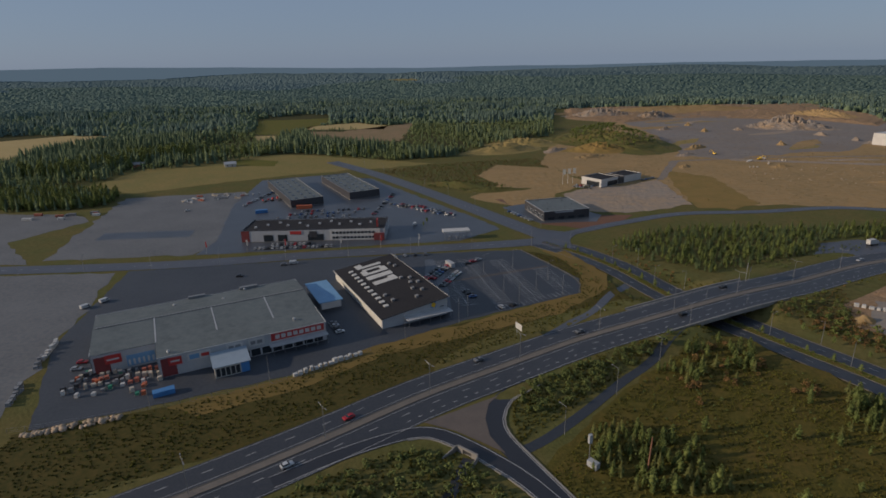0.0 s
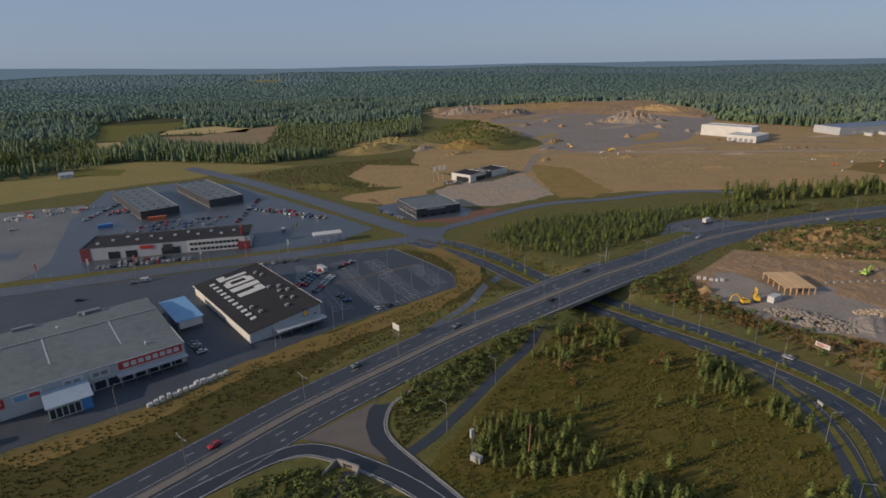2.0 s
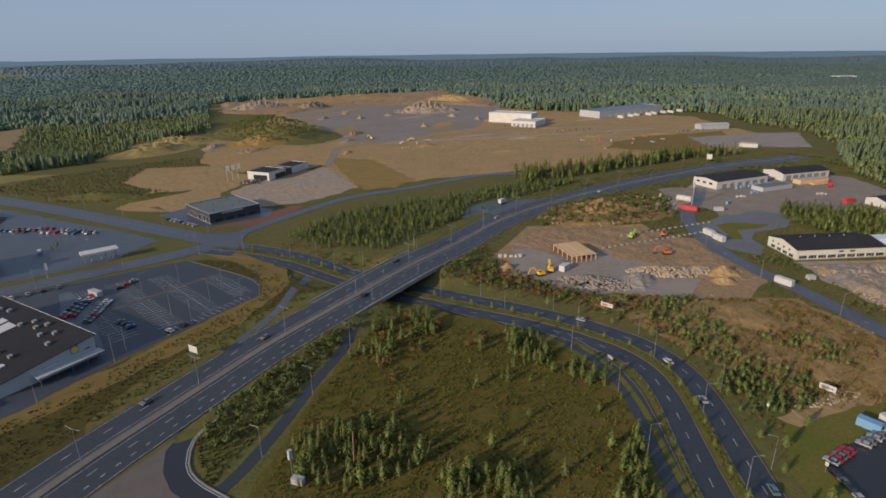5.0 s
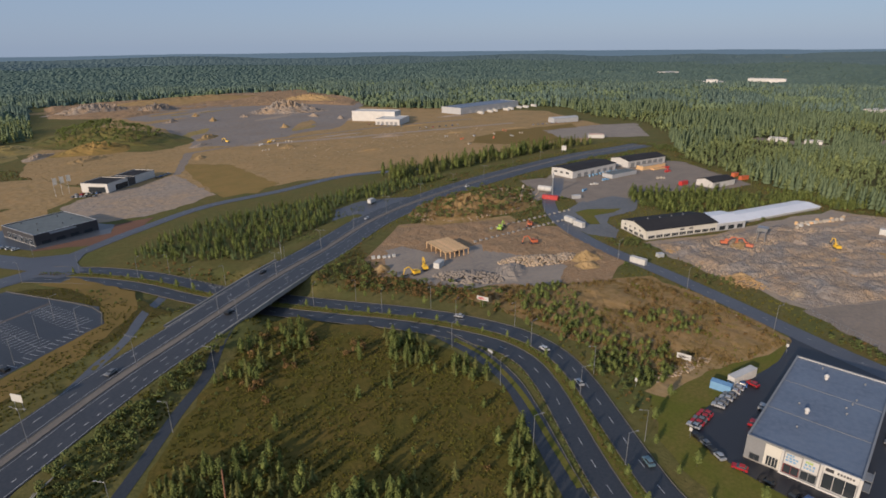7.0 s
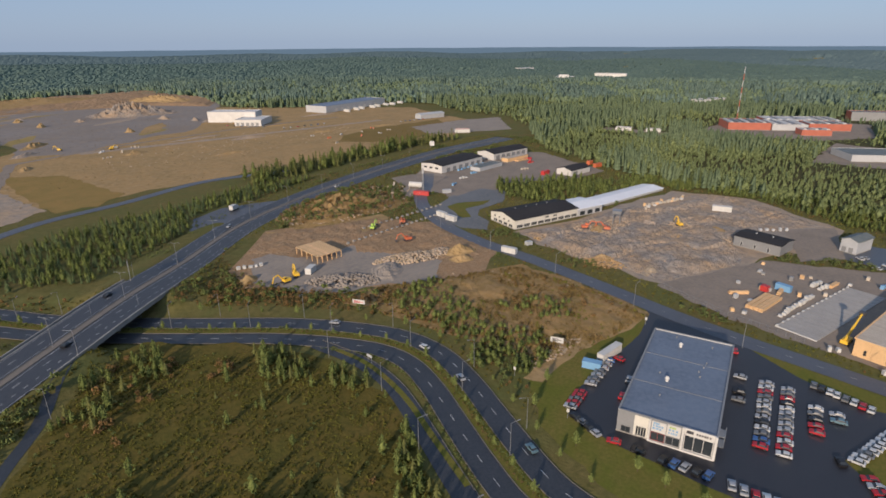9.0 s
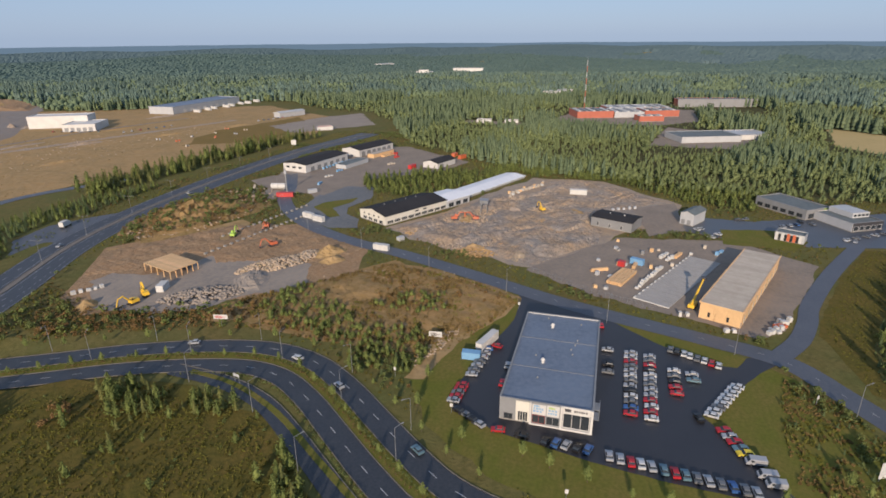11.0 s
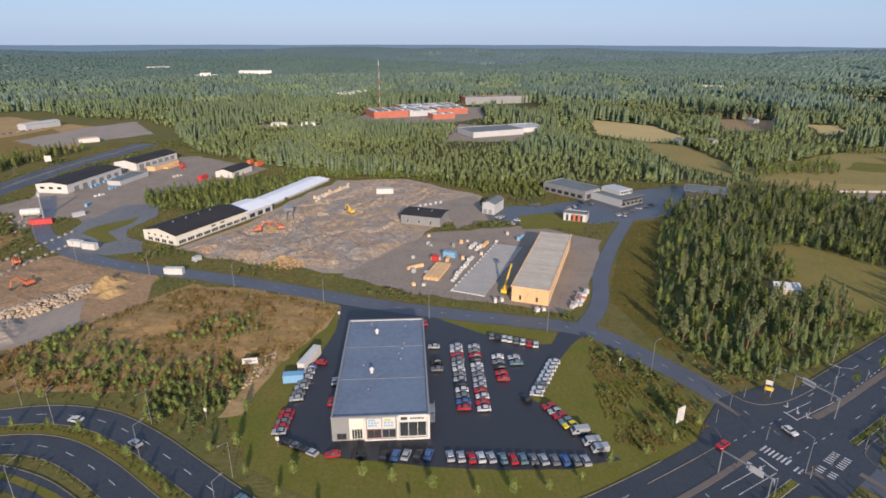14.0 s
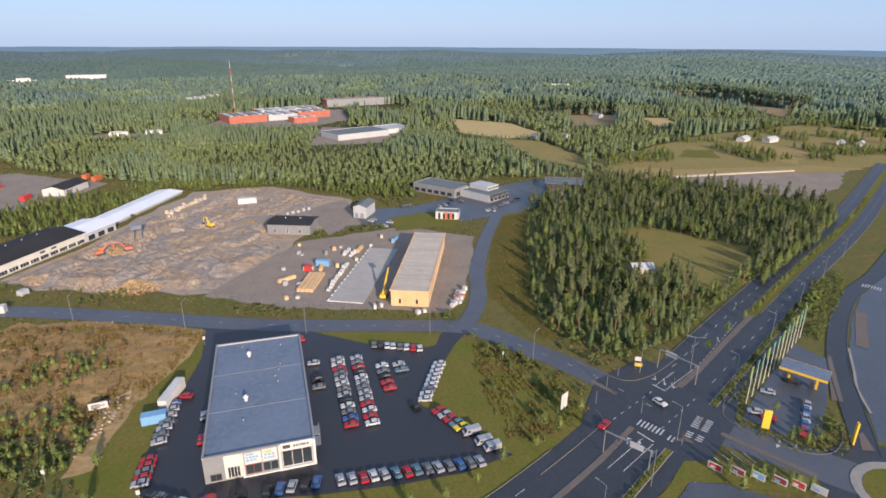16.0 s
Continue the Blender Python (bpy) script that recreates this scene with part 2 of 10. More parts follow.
M_SHRUB = mat("willow_scrub", (0.16, 0.19, 0.06), (0.122, 0.15, 0.05), 0.9, big=5, small=0.6, vary=0.3, spec=0.15, thin=0.20)
M_RUSTY = mat("rusty_scrub", (0.255, 0.152, 0.062), (0.195, 0.13, 0.05), 0.9, big=5, small=0.6, vary=0.3, spec=0.15, thin=0.20)
# paler and bluer than the near trees: haze put into the colour
M_WOODS = mat("hazed_woods", (0.108, 0.156, 0.128), (0.084, 0.126, 0.11), 0.95, big=190, small=24, col3=(0.128, 0.17, 0.126), vary=0.16, spec=0.05)
# these needles carry some haze blue too
M_FOREST = mat("forest_needles", (0.126, 0.16, 0.086), (0.1, 0.134, 0.074), 0.92, big=40, small=3.0, vary=0.13, spec=0.1)
# last step of the painted haze, palest and bluest
M_DISTANCE = mat("hazed_distant_woods", (0.135, 0.182, 0.178), (0.115, 0.16, 0.162), 0.95, big=400, small=60, vary=0.08, spec=0.0)
M_QFLOOR = mat("quarry_gravel", (0.240, 0.212, 0.188), (0.215, 0.170, 0.128), 0.95, big=70, small=8.0, mix=0.95, bump=0.6, bscale=5.0, col3=(0.158, 0.15, 0.15), spec=0.2)
M_GLADE = mat("glade_grass", (0.185, 0.150, 0.048), (0.118, 0.128, 0.034), 0.95, big=18, small=2.0, mix=0.95, bump=0.3, bscale=0.8, col3=(0.215, 0.16, 0.055), spec=0.1)
M_CLEARCUT = mat("felled_ground", (0.3, 0.195, 0.125), (0.23, 0.17, 0.095), 0.95, big=22, small=3.0, bump=0.4, bscale=1.5, col3=(0.18, 0.16, 0.075), spec=0.1)
M_STUBBLE = mat("pale_stubble", (0.40, 0.31, 0.145), (0.33, 0.265, 0.115), 0.95, big=40, small=4.0, mix=0.8, bump=0.1, col3=(0.44, 0.33, 0.15), spec=0.1)
M_FLOOR = mat("forest_floor", (0.052, 0.062, 0.026), (0.075, 0.066, 0.03), 0.95, big=30, small=4.0, spec=0.05)
M_PINETOP = mat("old_pine_needles", (0.165, 0.178, 0.08), (0.12, 0.142, 0.066), 0.9, big=6, small=0.7, vary=0.25, spec=0.15, thin=0.20)
M_TYRE = mat("tyre_rubber", (0.02, 0.02, 0.02), (0.03, 0.03, 0.03), 0.85, big=1, small=0.1)
CARCOL = {"silver": (0.36, 0.37, 0.385), "white": (0.56, 0.56, 0.55), "black": (0.018, 0.018, 0.02), "red": (0.40, 0.022, 0.03), "blue": (0.05, 0.12, 0.30),
          "grey": (0.16, 0.165, 0.17), "yellow": (0.72, 0.55, 0.04), "teal": (0.12, 0.20, 0.24)}
for k, c in CARCOL.items():
    mat("car_paint_" + k, c, tuple(v * 0.85 for v in c), 0.28, 0.25, big=2, small=0.2, mix=0.5)


# ---- mesh helpers ----
class Shape:
    """Collects corners and faces for one mesh."""

    def __init__(self):
        self.v, self.f = [], []

    def add(self, verts, faces):
        k = len(self.v)
        self.v += [tuple(p) for p in verts]
        self.f += [tuple(k + i for i in f) for f in faces]
        return self

    def box(self, x0, y0, z0, x1, y1, z1, m=None, taper=0.0):
        t = taper
        p = [(x0, y0, z0), (x1, y0, z0), (x1, y1, z0), (x0, y1, z0), (x0 + t, y0 + t, z1), (x1 - t, y0 + t, z1), (x1 - t, y1 - t, z1), (x0 + t, y1 - t, z1)]
        if m is not None:
            p = [m @ Vector(q) for q in p]
        return self.add(p, [(3, 2, 1, 0), (4, 5, 6, 7), (0, 1, 5, 4), (1, 2, 6, 5), (2, 3, 7, 6), (3, 0, 4, 7)])

    def tube(self, a, b, r0, r1, n=6):
        a, b = Vector(a), Vector(b)
        q = (b - a).to_track_quat("Z", "Y")
        ring = [q @ Vector((math.cos(2 * math.pi * i / n), math.sin(2 * math.pi * i / n), 0)) for i in range(n)]
        faces = [(i, (i + 1) % n, n + (i + 1) % n, n + i) for i in range(n)] + [tuple(range(n - 1, -1, -1)), tuple(range(n, 2 * n))]
        return self.add([a + p * r0 for p in ring] + [b + p * r1 for p in ring], faces)

    def prism(self, outline, z0, z1):
        n = len(outline)
        return self.add([(x, y, z0) for x, y in outline] + [(x, y, z1) for x, y in outline],
                        [tuple(range(n - 1, -1, -1)), tuple(range(n, 2 * n))] + [(i, (i + 1) % n, n + (i + 1) % n, n + i) for i in range(n)])

    def profile(self, pts, y0, y1):
        """An x-z outline drawn out along y."""
        n = len(pts)
        return self.add([(x, y0, z) for x, z in pts] + [(x, y1, z) for x, z in pts],
                        [tuple(range(n)), tuple(range(2 * n - 1, n - 1, -1))] + [(i, n + i, n + (i + 1) % n, (i + 1) % n) for i in range(n)])

    def mesh(self, name, material):
        me = bpy.data.meshes.new(name)
        me.from_pydata(self.v, [], self.f)
        me.materials.append(material)
        me.update()
        return me


def fix(me, material=None):
    bm = bmesh.new()
    bm.from_mesh(me)
    bmesh.ops.recalc_face_normals(bm, faces=bm.faces)
    bm.to_mesh(me)
    bm.free()
    return me


def part(name, shape, material, parent=None, label="", m=None):
    ob = new(name, fix(shape.mesh(name, material)))
    ob.parent = parent
    if m is not None:
        ob.matrix_basis = m
    if label:
        ob["label"] = label
    return ob


def spline(pts, step=4.0):
    """A smooth line through points, sampled every few metres."""
    p = [np.array(q, float) for q in pts]
    p = [2 * p[0] - p[1]] + p + [2 * p[-1] - p[-2]]
    out = []
    for a, b, c, d in zip(p, p[1:], p[2:], p[3:]):
        n = max(2, int(np.linalg.norm(c - b) / step))
        for i in range(n):
            t = i / n
            out.append(0.5 * (2 * b + (c - a) * t + (2 * a - 5 * b + 4 * c - d) * t * t + (3 * b - a - 3 * c + d) * t ** 3))
    out.append(p[-2])
    return np.array(out)


def inside(x, y, poly):
    x, y = np.asarray(x), np.asarray(y)
    res = np.zeros(x.shape, bool)
    n = len(poly)
    for i in range(n):
        (x0, y0), (x1, y1) = poly[i], poly[i - 1]
        if y0 != y1:
            res ^= ((y0 > y) != (y1 > y)) & (x < (x1 - x0) * (y - y0) / (y1 - y0) + x0)
    return res


def near_line(x, y, line):
    """Distance of many places to a line."""
    x, y = np.asarray(x, float), np.asarray(y, float)
    best = np.full(x.shape, 1e9)
    for (ax, ay), (bx, by) in zip(line[:-1], line[1:]):
        dx, dy = bx - ax, by - ay
        t = np.clip(((x - ax) * dx + (y - ay) * dy) / (dx * dx + dy * dy + 1e-9), 0, 1)
        best = np.minimum(best, np.hypot(x - ax - t * dx, y - ay - t * dy))
    return best


# ---- the lines of the roads ----
HIGHWAY = spline([(-420, -95), (-290, -25), (-160, 55), (-100, 97), (-59, 125), (-32, 145), (-5, 166), (23, 184), (55, 203), (86, 217), (109, 227.5), (140, 243), (171, 258), (222, 284),
                  (273, 298), (345, 308), (420, 311), (494, 309), (545, 300), (590, 294)])
AVENUE = spline([(60, 332), (66, 325), (79, 310), (94, 286), (107, 257), (117, 238), (127, 219), (140, 193), (152, 171), (161, 150), (166, 131), (164, 115), (156, 100), (145, 85), (134, 70),
                 (126, 57), (121.5, 42), (120.5, 25), (123.5, 5), (130, -12), (138, -28), (147, -44), (159, -63), (171, -86), (187, -112), (209, -148), (236, -193), (262, -238),
                 (292, -287), (330, -345), (400, -450)])
SLIP = spline([(152, 152), (151, 132), (146, 115), (137, 100), (128, 87), (119, 74), (111, 61), (102, 44), (97, 25)])
STREET_D = spline([(-420, 290), (-260, 296), (-190, 299), (-138, 304), (-76, 315), (-10, 323), (45, 331), (62, 335)])
STREET_E = spline([(-130, 640), (-68, 558), (0, 452), (38, 388), (64, 345), (72, 332)])
STREET_F = spline([(66, 340), (88, 354), (121, 372), (168, 392), (224, 394), (290, 400), (350, 372)])
STREET_G = spline([(400, 268), (362, 245), (335, 232), (308, 208), (290, 183), (277, 155), (266, 118), (252, 80), (240, 50), (231, 22), (224, -5), (216, -30), (200, -43), (184, -54), (170, -61), (158, -66)])
STREET_H = spline([(219, -30), (232, -38), (248, -44), (264, -48.5), (300, -64), (339, -84), (365, -98), (392, -118)])
STREET_J = spline([(162, -68), (150, -75), (139, -83), (127, -93), (112, -104), (80, -125)])
STREET_K = spline([(131, -105), (139, -112), (147.5, -119), (167, -136), (188, -160), (206, -186), (219, -214), (246, -262), (270, -310)])
FOOTWAY = spline([(108, 219), (92, 203), (78, 186), (64, 173), (46, 154.5), (33, 142.5), (25, 137)])
BRIDGE = (118.0, 235.0)


def deck_z(x):
    """Height of the highway, which rises to the bridge."""
    return 3.2 * np.exp(-((np.asarray(x, float) - 120) / 58.0) ** 2)


def avenue_z(x, y):
    """Height of the avenue, which dips beneath the bridge."""
    return -2.6 * np.exp(-(np.hypot(np.asarray(x, float) - BRIDGE[0], np.asarray(y, float) - BRIDGE[1]) / 48.0) ** 2)


def ease(d, a, b):
    t = np.clip((d - a) / (b - a), 0, 1)
    return 1 - t * t * (3 - 2 * t)


def hills(x, y):
    """Low wooded ridges, far from the town."""
    r = np.hypot(x - 100, y - 150)
    k = np.clip((r - 1100) / 1500, 0, 1)
    return k * (14 * np.sin(x / 620 + 1.3) * np.cos(y / 540) + 10 * np.sin((x + y) / 410) + 6 * np.sin(y / 230 - x / 350) + 6) + 26 * np.exp(-(((x + 1900) / 700) ** 2 + ((y - 3700) / 500) ** 2))


def ground_z(x, y):
    x, y = np.asarray(x, float), np.asarray(y, float)
    dh, da = near_line(x, y, HIGHWAY[::2]), near_line(x, y, AVENUE[::2])
    up = deck_z(x) * ease(dh, 14, 26)
    z = up * (1 - ease(da, 13, 23)) + avenue_z(x, y) * ease(da, 13, 26)
    z = z - 0.3 * ease(dh, 10, 13.5) * (deck_z(x) > 0.15) - 0.3 * ease(da, 9, 12.5) * (avenue_z(x, y) < -0.15)
    return z + hills(x, y)


# ---- ground: one sheet out to the horizon ----
def axis(lo, hi, step):
    a = list(np.arange(lo, hi + 0.1, step))
    s = step
    while a[-1] < 4900:
        s *= 1.13
        a.append(a[-1] + s)
    s = step
    while a[0] > -4900:
        s *= 1.13
        a.insert(0, a[0] - s)
    return np.clip(np.array(a), -4900, 4900)


gx, gy = axis(20, 240, 2.5), axis(130, 310, 2.5)
GX, GY = np.meshgrid(gx, gy)
GZ = ground_z(GX.ravel(), GY.ravel())
nx, ny = len(gx), len(gy)
idx = np.arange(nx * ny).reshape(ny, nx)
quads = np.stack([idx[:-1, :-1], idx[:-1, 1:], idx[1:, 1:], idx[1:, :-1]], -1).reshape(-1, 4)
me = bpy.data.meshes.new("ground")
me.from_pydata(np.stack([GX.ravel(), GY.ravel(), GZ], 1).tolist(), [], quads.tolist())
me.materials.append(M_GRASS)
me.polygons.foreach_set("use_smooth", [True] * len(me.polygons))
ground = tagged(new("ground", me), "rough grass and scrub ground between the roads", "ground", kind="structure")


AREAS, WAYS, FOOTPRINTS = [], [], []


def patch(name, outline, material, z, label, wobble=1.5, kind="structure", category="ground", seed=1):
    """A flat area of ground with an uneven edge, laid just above the sheet below."""
    AREAS.append((material.name, outline))
    pts = []
    n = len(outline)
    for i in range(n):
        a, b = np.array(outline[i], float), np.array(outline[(i + 1) % n], float)
        k = max(1, int(np.linalg.norm(b - a) / max(3.0, wobble * 2.5))) if wobble else 1
        nrm = np.array([-(b - a)[1], (b - a)[0]]) / (np.linalg.norm(b - a) + 1e-9)
        for j in range(k):
            p = a + (b - a) * j / k
            w = wobble * (noise.noise((p[0] / 7 + seed, p[1] / 7, 0)) * 1.6) if wobble else 0
            pts.append(tuple(p + nrm * w))
    bm = bmesh.new()
    vs = [bm.verts.new((x, y, z)) for x, y in pts]
    es = [bm.edges.new((vs[i], vs[(i + 1) % len(vs)])) for i in range(len(vs))]
    bmesh.ops.triangle_fill(bm, use_beauty=True, edges=es, normal=(0, 0, 1))
    me = bpy.data.meshes.new(name)
    bm.to_mesh(me)
    bm.free()
    me.materials.append(material)
    return tagged(new(name, me), label, category, kind=kind)


def offsets(line):
    d = np.gradient(line, axis=0)
    d /= np.linalg.norm(d, axis=1)[:, None] + 1e-9
    return np.stack([-d[:, 1], d[:, 0]], 1)


def ribbon(line, left, right, zfun, lift, thick=0.0):
    """A strip between two offsets from a line, left of it positive; a solid one where it has a thickness."""
    nrm = offsets(line)
    a, b = line + nrm * left, line + nrm * right
    za, zb = zfun(a[:, 0], a[:, 1]) + lift, zfun(b[:, 0], b[:, 1]) + lift
    s, n = Shape(), len(line)
    s.add([(x, y, z) for (x, y), z in zip(b, zb)] + [(x, y, z) for (x, y), z in zip(a, za)], [(i, i + 1, n + i + 1, n + i) for i in range(n - 1)])
    if thick:
        s.add([(x, y, z - thick) for (x, y), z in zip(b, zb)] + [(x, y, z - thick) for (x, y), z in zip(a, za)], [(n + i, n + i + 1, i + 1, i) for i in range(n - 1)])
        s.f += [(i, 2 * n + i, 2 * n + i + 1, i + 1) for i in range(n - 1)] + [(n + i + 1, 3 * n + i + 1, 3 * n + i, n + i) for i in range(n - 1)]
    return s


def flat_z(x, y):
    return np.zeros(np.shape(x))


def hw_z(x, y):
    return deck_z(x)


def av_z(x, y):
    return avenue_z(x, y)


def road(name, line, left, right, zfun, lift, material, label, category="road"):
    WAYS.append((line, (left + right) / 2, abs(left - right) / 2))
    ob = new(name, ribbon(line, left, right, zfun, lift).mesh(name, material))
    return tagged(ob, label, category, kind="structure")


def dashes(line, off, dash, gap, width, zfun, lift, start=0.0, stop=1e9, ranges=None):
    """Painted dashes (or one long line, with no gap) beside a line."""
    nrm = offsets(line)
    p = line + nrm * off
    seg = np.r_[0, np.cumsum(np.linalg.norm(np.diff(p, axis=0), axis=1))]
    s = Shape()
    d = max(start, 0.0)
    while d < min(seg[-1] - dash, stop):
        a = np.array([np.interp(d, seg, p[:, 0]), np.interp(d, seg, p[:, 1])])
        b = np.array([np.interp(d + dash, seg, p[:, 0]), np.interp(d + dash, seg, p[:, 1])])
        n2 = np.array([-(b - a)[1], (b - a)[0]]) / (np.linalg.norm(b - a) + 1e-9) * width / 2
        q = [a - n2, b - n2, b + n2, a + n2]
        s.add([(x, y, float(zfun(x, y)) + lift) for x, y in q], [(0, 1, 2, 3)])
        d += dash + gap
    return s


# open ground, from the plan
patch("earth_plateau", [(100, 600), (128, 520), (150, 440), (235, 412), (380, 388), (480, 378), (570, 350), (700, 400), (790, 560), (600, 900), (300, 1000), (200, 820), (130, 720)], M_DIRT, 0.04, "bare brown earth levelled for building, with tracks", 6)
patch("quarry_floor", [(385, 640), (300, 610), (262, 640), (285, 742), (300, 900), (255, 1260), (768, 1260), (720, 930), (600, 800), (520, 700), (440, 640)], M_QFLOOR, 0.08, "grey crushed rock floor of a quarry", 8, seed=3)
streaks = random.Random(88)
for k in range(16):
    cx, cy, ang = streaks.uniform(300, 640), streaks.uniform(660, 1080), radians(streaks.uniform(10, 50))
    if cx > 330 + (cy - 640) * 0.8:
        cx -= 130
    la, lb = streaks.uniform(22, 55), streaks.uniform(5, 13)
    ring = [(la * math.cos(j * 0.628) * streaks.uniform(0.8, 1.2), lb * math.sin(j * 0.628) * streaks.uniform(0.7, 1.3)) for j in range(10)]
    patch("spoil_streak", [(cx + u * math.cos(ang) - v * math.sin(ang), cy + u * math.sin(ang) + v * math.cos(ang)) for u, v in ring], (M_FIELD, M_DARKGRAVEL, M_QUARRY, M_DIRT)[k % 4], 0.10 + 0.006 * k, "streak of spoil and tracks on the quarry floor", 4, seed=110 + k)
patch("gravel_pad", [(606, 430), (690, 412), (744, 380), (652, 315), (572, 376)], M_GRAVEL, 0.09, "smooth grey gravel pad on the plateau", 3, seed=40)
patch("grassy_slope", [(215, 553), (244, 518), (236, 417), (210, 402), (187, 407), (196, 474)], M_OCHREGRASS, 0.09, "dry yellow grass slope beside the yard", 3, seed=46)
patch("quarry_road", [(191, 509), (239, 606), (344, 619), (498, 611), (638, 580), (638, 574), (498, 605), (344, 613), (246, 601), (197, 508)], M_DARKGRAVEL, 0.11, "grey haul road over the plateau", 1.0, seed=47)
patch("dirt_track", [(234, 58), (220, 61), (197, 71), (171, 75), (170, 81), (200, 78), (222, 68), (238, 62)], M_DIRT, 0.07, "brown dirt track beside the car lot", 0.8, seed=48)
patch("grass_strip", [(470, 440), (560, 470), (690, 440), (600, 372), (520, 380)], M_DRYGRASS, 0.07, "strip of dry grass across the plateau", 6, seed=41)
patch("plateau_track", [(300, 600), (420, 560), (640, 500), (642, 508), (424, 570), (304, 612)], M_QUARRY, 0.10, "pale track across the plateau", 1.5, seed=42)
patch("oil_stain_yard", [(-228, 352), (-168, 356), (-172, 372), (-232, 368)], M_LOT, 0.08, "dark tarred rectangle on the yard", 1, seed=43)
patch("brown_field", [(18, 452), (58, 420), (128, 500), (112, 575), (55, 600), (30, 545), (48, 500)], M_DIRT, 0.05, "dry brown field beside the street", 4, seed=4)
patch("showroom_yard", [(100, 406), (97, 460), (128, 486), (155, 486), (193, 512), (186, 419), (150, 402), (131, 398)], M_QUARRY, 0.10, "grey gravel yard round a showroom", 2, seed=5)
patch("hay_field", [(-345, 505), (-330, 620), (-250, 690), (-187, 700), (-95, 655), (-15, 618), (-60, 598), (-105, 588), (-183, 552), (-275, 495)], M_HAY, 0.04, "yellow mown field at the wood's edge", 4, seed=6)
patch("gravel_yard", [(-236, 312), (-275, 473), (-178, 492), (-150, 430), (-142, 340), (-150, 318)], M_YARD, 0.05, "wide empty grey yard of worn asphalt", 3, seed=8)
patch("gravel_yard_west", [(-420, 120), (-420, 282), (-180, 290), (-165, 240), (-160, 208), (-140, 150), (-200, 120)], M_YARD, 0.05, "bare grey gravel lot", 3, seed=9)
patch("store_lot", [(-128, 149), (-158, 205), (-174, 292), (-60, 309), (-14, 314), (46, 318), (70, 271), (67, 252.5), (52, 244.5), (24, 231), (4, 220), (-12, 209), (-24, 203), (-52, 181), (-100, 160)], M_STORELOT, 0.09, "dark asphalt car park round two stores", 0.6, seed=10)
patch("car_park", [(-8, 262), (-10, 303), (14, 310), (45, 315), (68, 271), (65.5, 254), (28, 234), (8, 229)], M_LOT, 0.105, "dark marked parking area before the store", 0.4, seed=11)
patch("dealer_yard_west", [(-148, 318), (-60, 329), (10, 338), (38, 362), (24, 388), (-14, 448), (-72, 540), (-128, 560), (-178, 540), (-170, 440), (-146, 345)], M_LOT, 0.07, "dark asphalt yard full of used cars", 1, seed=11)
patch("fuel_lot_west", [(44, 420), (66, 374), (105, 376), (112, 392), (84, 440)], M_LOT, 0.08, "dark asphalt round a car workshop", 0.8, seed=12)
patch("rock_yard", [(300, 146), (341, 125), (385, 112), (438, 90), (442, 41), (395, -10), (346, 2), (336, 20), (310, 28), (266, 58), (282, 105)], M_QUARRY, 0.05, "levelled blasted rock and rubble plot", 4, seed=13)
patch("timber_site", [(266, 62), (248, 31), (238, -2), (229, -25), (238, -35), (309, -62), (334, -30), (322, 26)], M_DARKGRAVEL, 0.07, "grey gravel pad of a building site", 1.5, seed=14)
patch("earthworks", [(172, 212), (188, 250), (228, 268), (282, 230), (292, 196), (268, 138), (240, 132), (222, 147), (191, 176)], M_SOIL, 0.05, "brown earth of a building plot", 3, seed=15)
patch("crushed_pad", [(178, 214), (196, 238), (206, 236), (209, 221), (220, 211), (236, 208), (251, 201), (245, 178), (242, 158), (224, 147), (212, 151), (204, 166), (189, 172), (181, 188)], M_GRAVEL, 0.09, "pale grey crushed stone pad", 2, seed=16)
patch("soil_bank", [(228, 264), (256, 243), (290, 231), (287, 221), (244, 214), (230, 239)], M_DIRT, 0.11, "reddish brown soil bared beside the pad", 2.5, seed=99)
patch("soil_bank", [(187, 171), (209, 151), (224, 147), (219, 137), (202, 144), (182, 158)], M_DIRT, 0.12, "reddish brown soil bared beside the pad", 2, seed=100)
patch("levelled_yard", [(434, 62), (424, 27), (388, -1), (352, 2), (346, 22), (378, 44)], M_GRAVEL, 0.09, "smooth grey levelled gravel", 3, seed=101)
patch("scrub_plot", [(196, 170), (222, 146), (258, 122), (248, 78), (236, 52), (206, 62), (186, 78), (184, 110), (182, 145)], M_SCRUB, 0.04, "overgrown plot of dry weeds and stones", 3, seed=17)
patch("works_yard", [(345, 215), (395, 275), (520, 262), (530, 225), (480, 150), (440, 160), (400, 205), (365, 190)], M_DARKGRAVEL, 0.05, "asphalt works yard with stored goods", 2, seed=18)
patch("bark_plot", [(322, 240), (360, 262), (420, 285), (420, 262), (370, 236)], M_GRAVEL, 0.06, "gravel storage strip", 1.5, seed=19)
patch("lot_east", [(330, -40), (352, 10), (372, 2), (372, -45), (400, -95), (420, -140), (410, -175), (378, -165), (345, -100)], M_LOT, 0.06, "wet dark asphalt lots of the small firms", 1, seed=20)
patch("lot_green", [(352, -26), (359, -55), (343, -65), (328, -57), (328, -25)], M_LAWN, 0.10, "mown green island between the firms' lots", 0.8, seed=103)
patch("lot_gravel", [(379, 19), (399, -5), (344, -8), (329, 10)], M_DARKGRAVEL, 0.11, "brown gravel loop beside a grey workshop", 1, seed=104)
patch("pit_east", [(373, -249), (400, -246), (410, -300), (408, -375), (392, -396), (346, -334), (326, -296), (336, -280)], M_DARKGRAVEL, 0.06, "grey gravel works field", 3, seed=21)
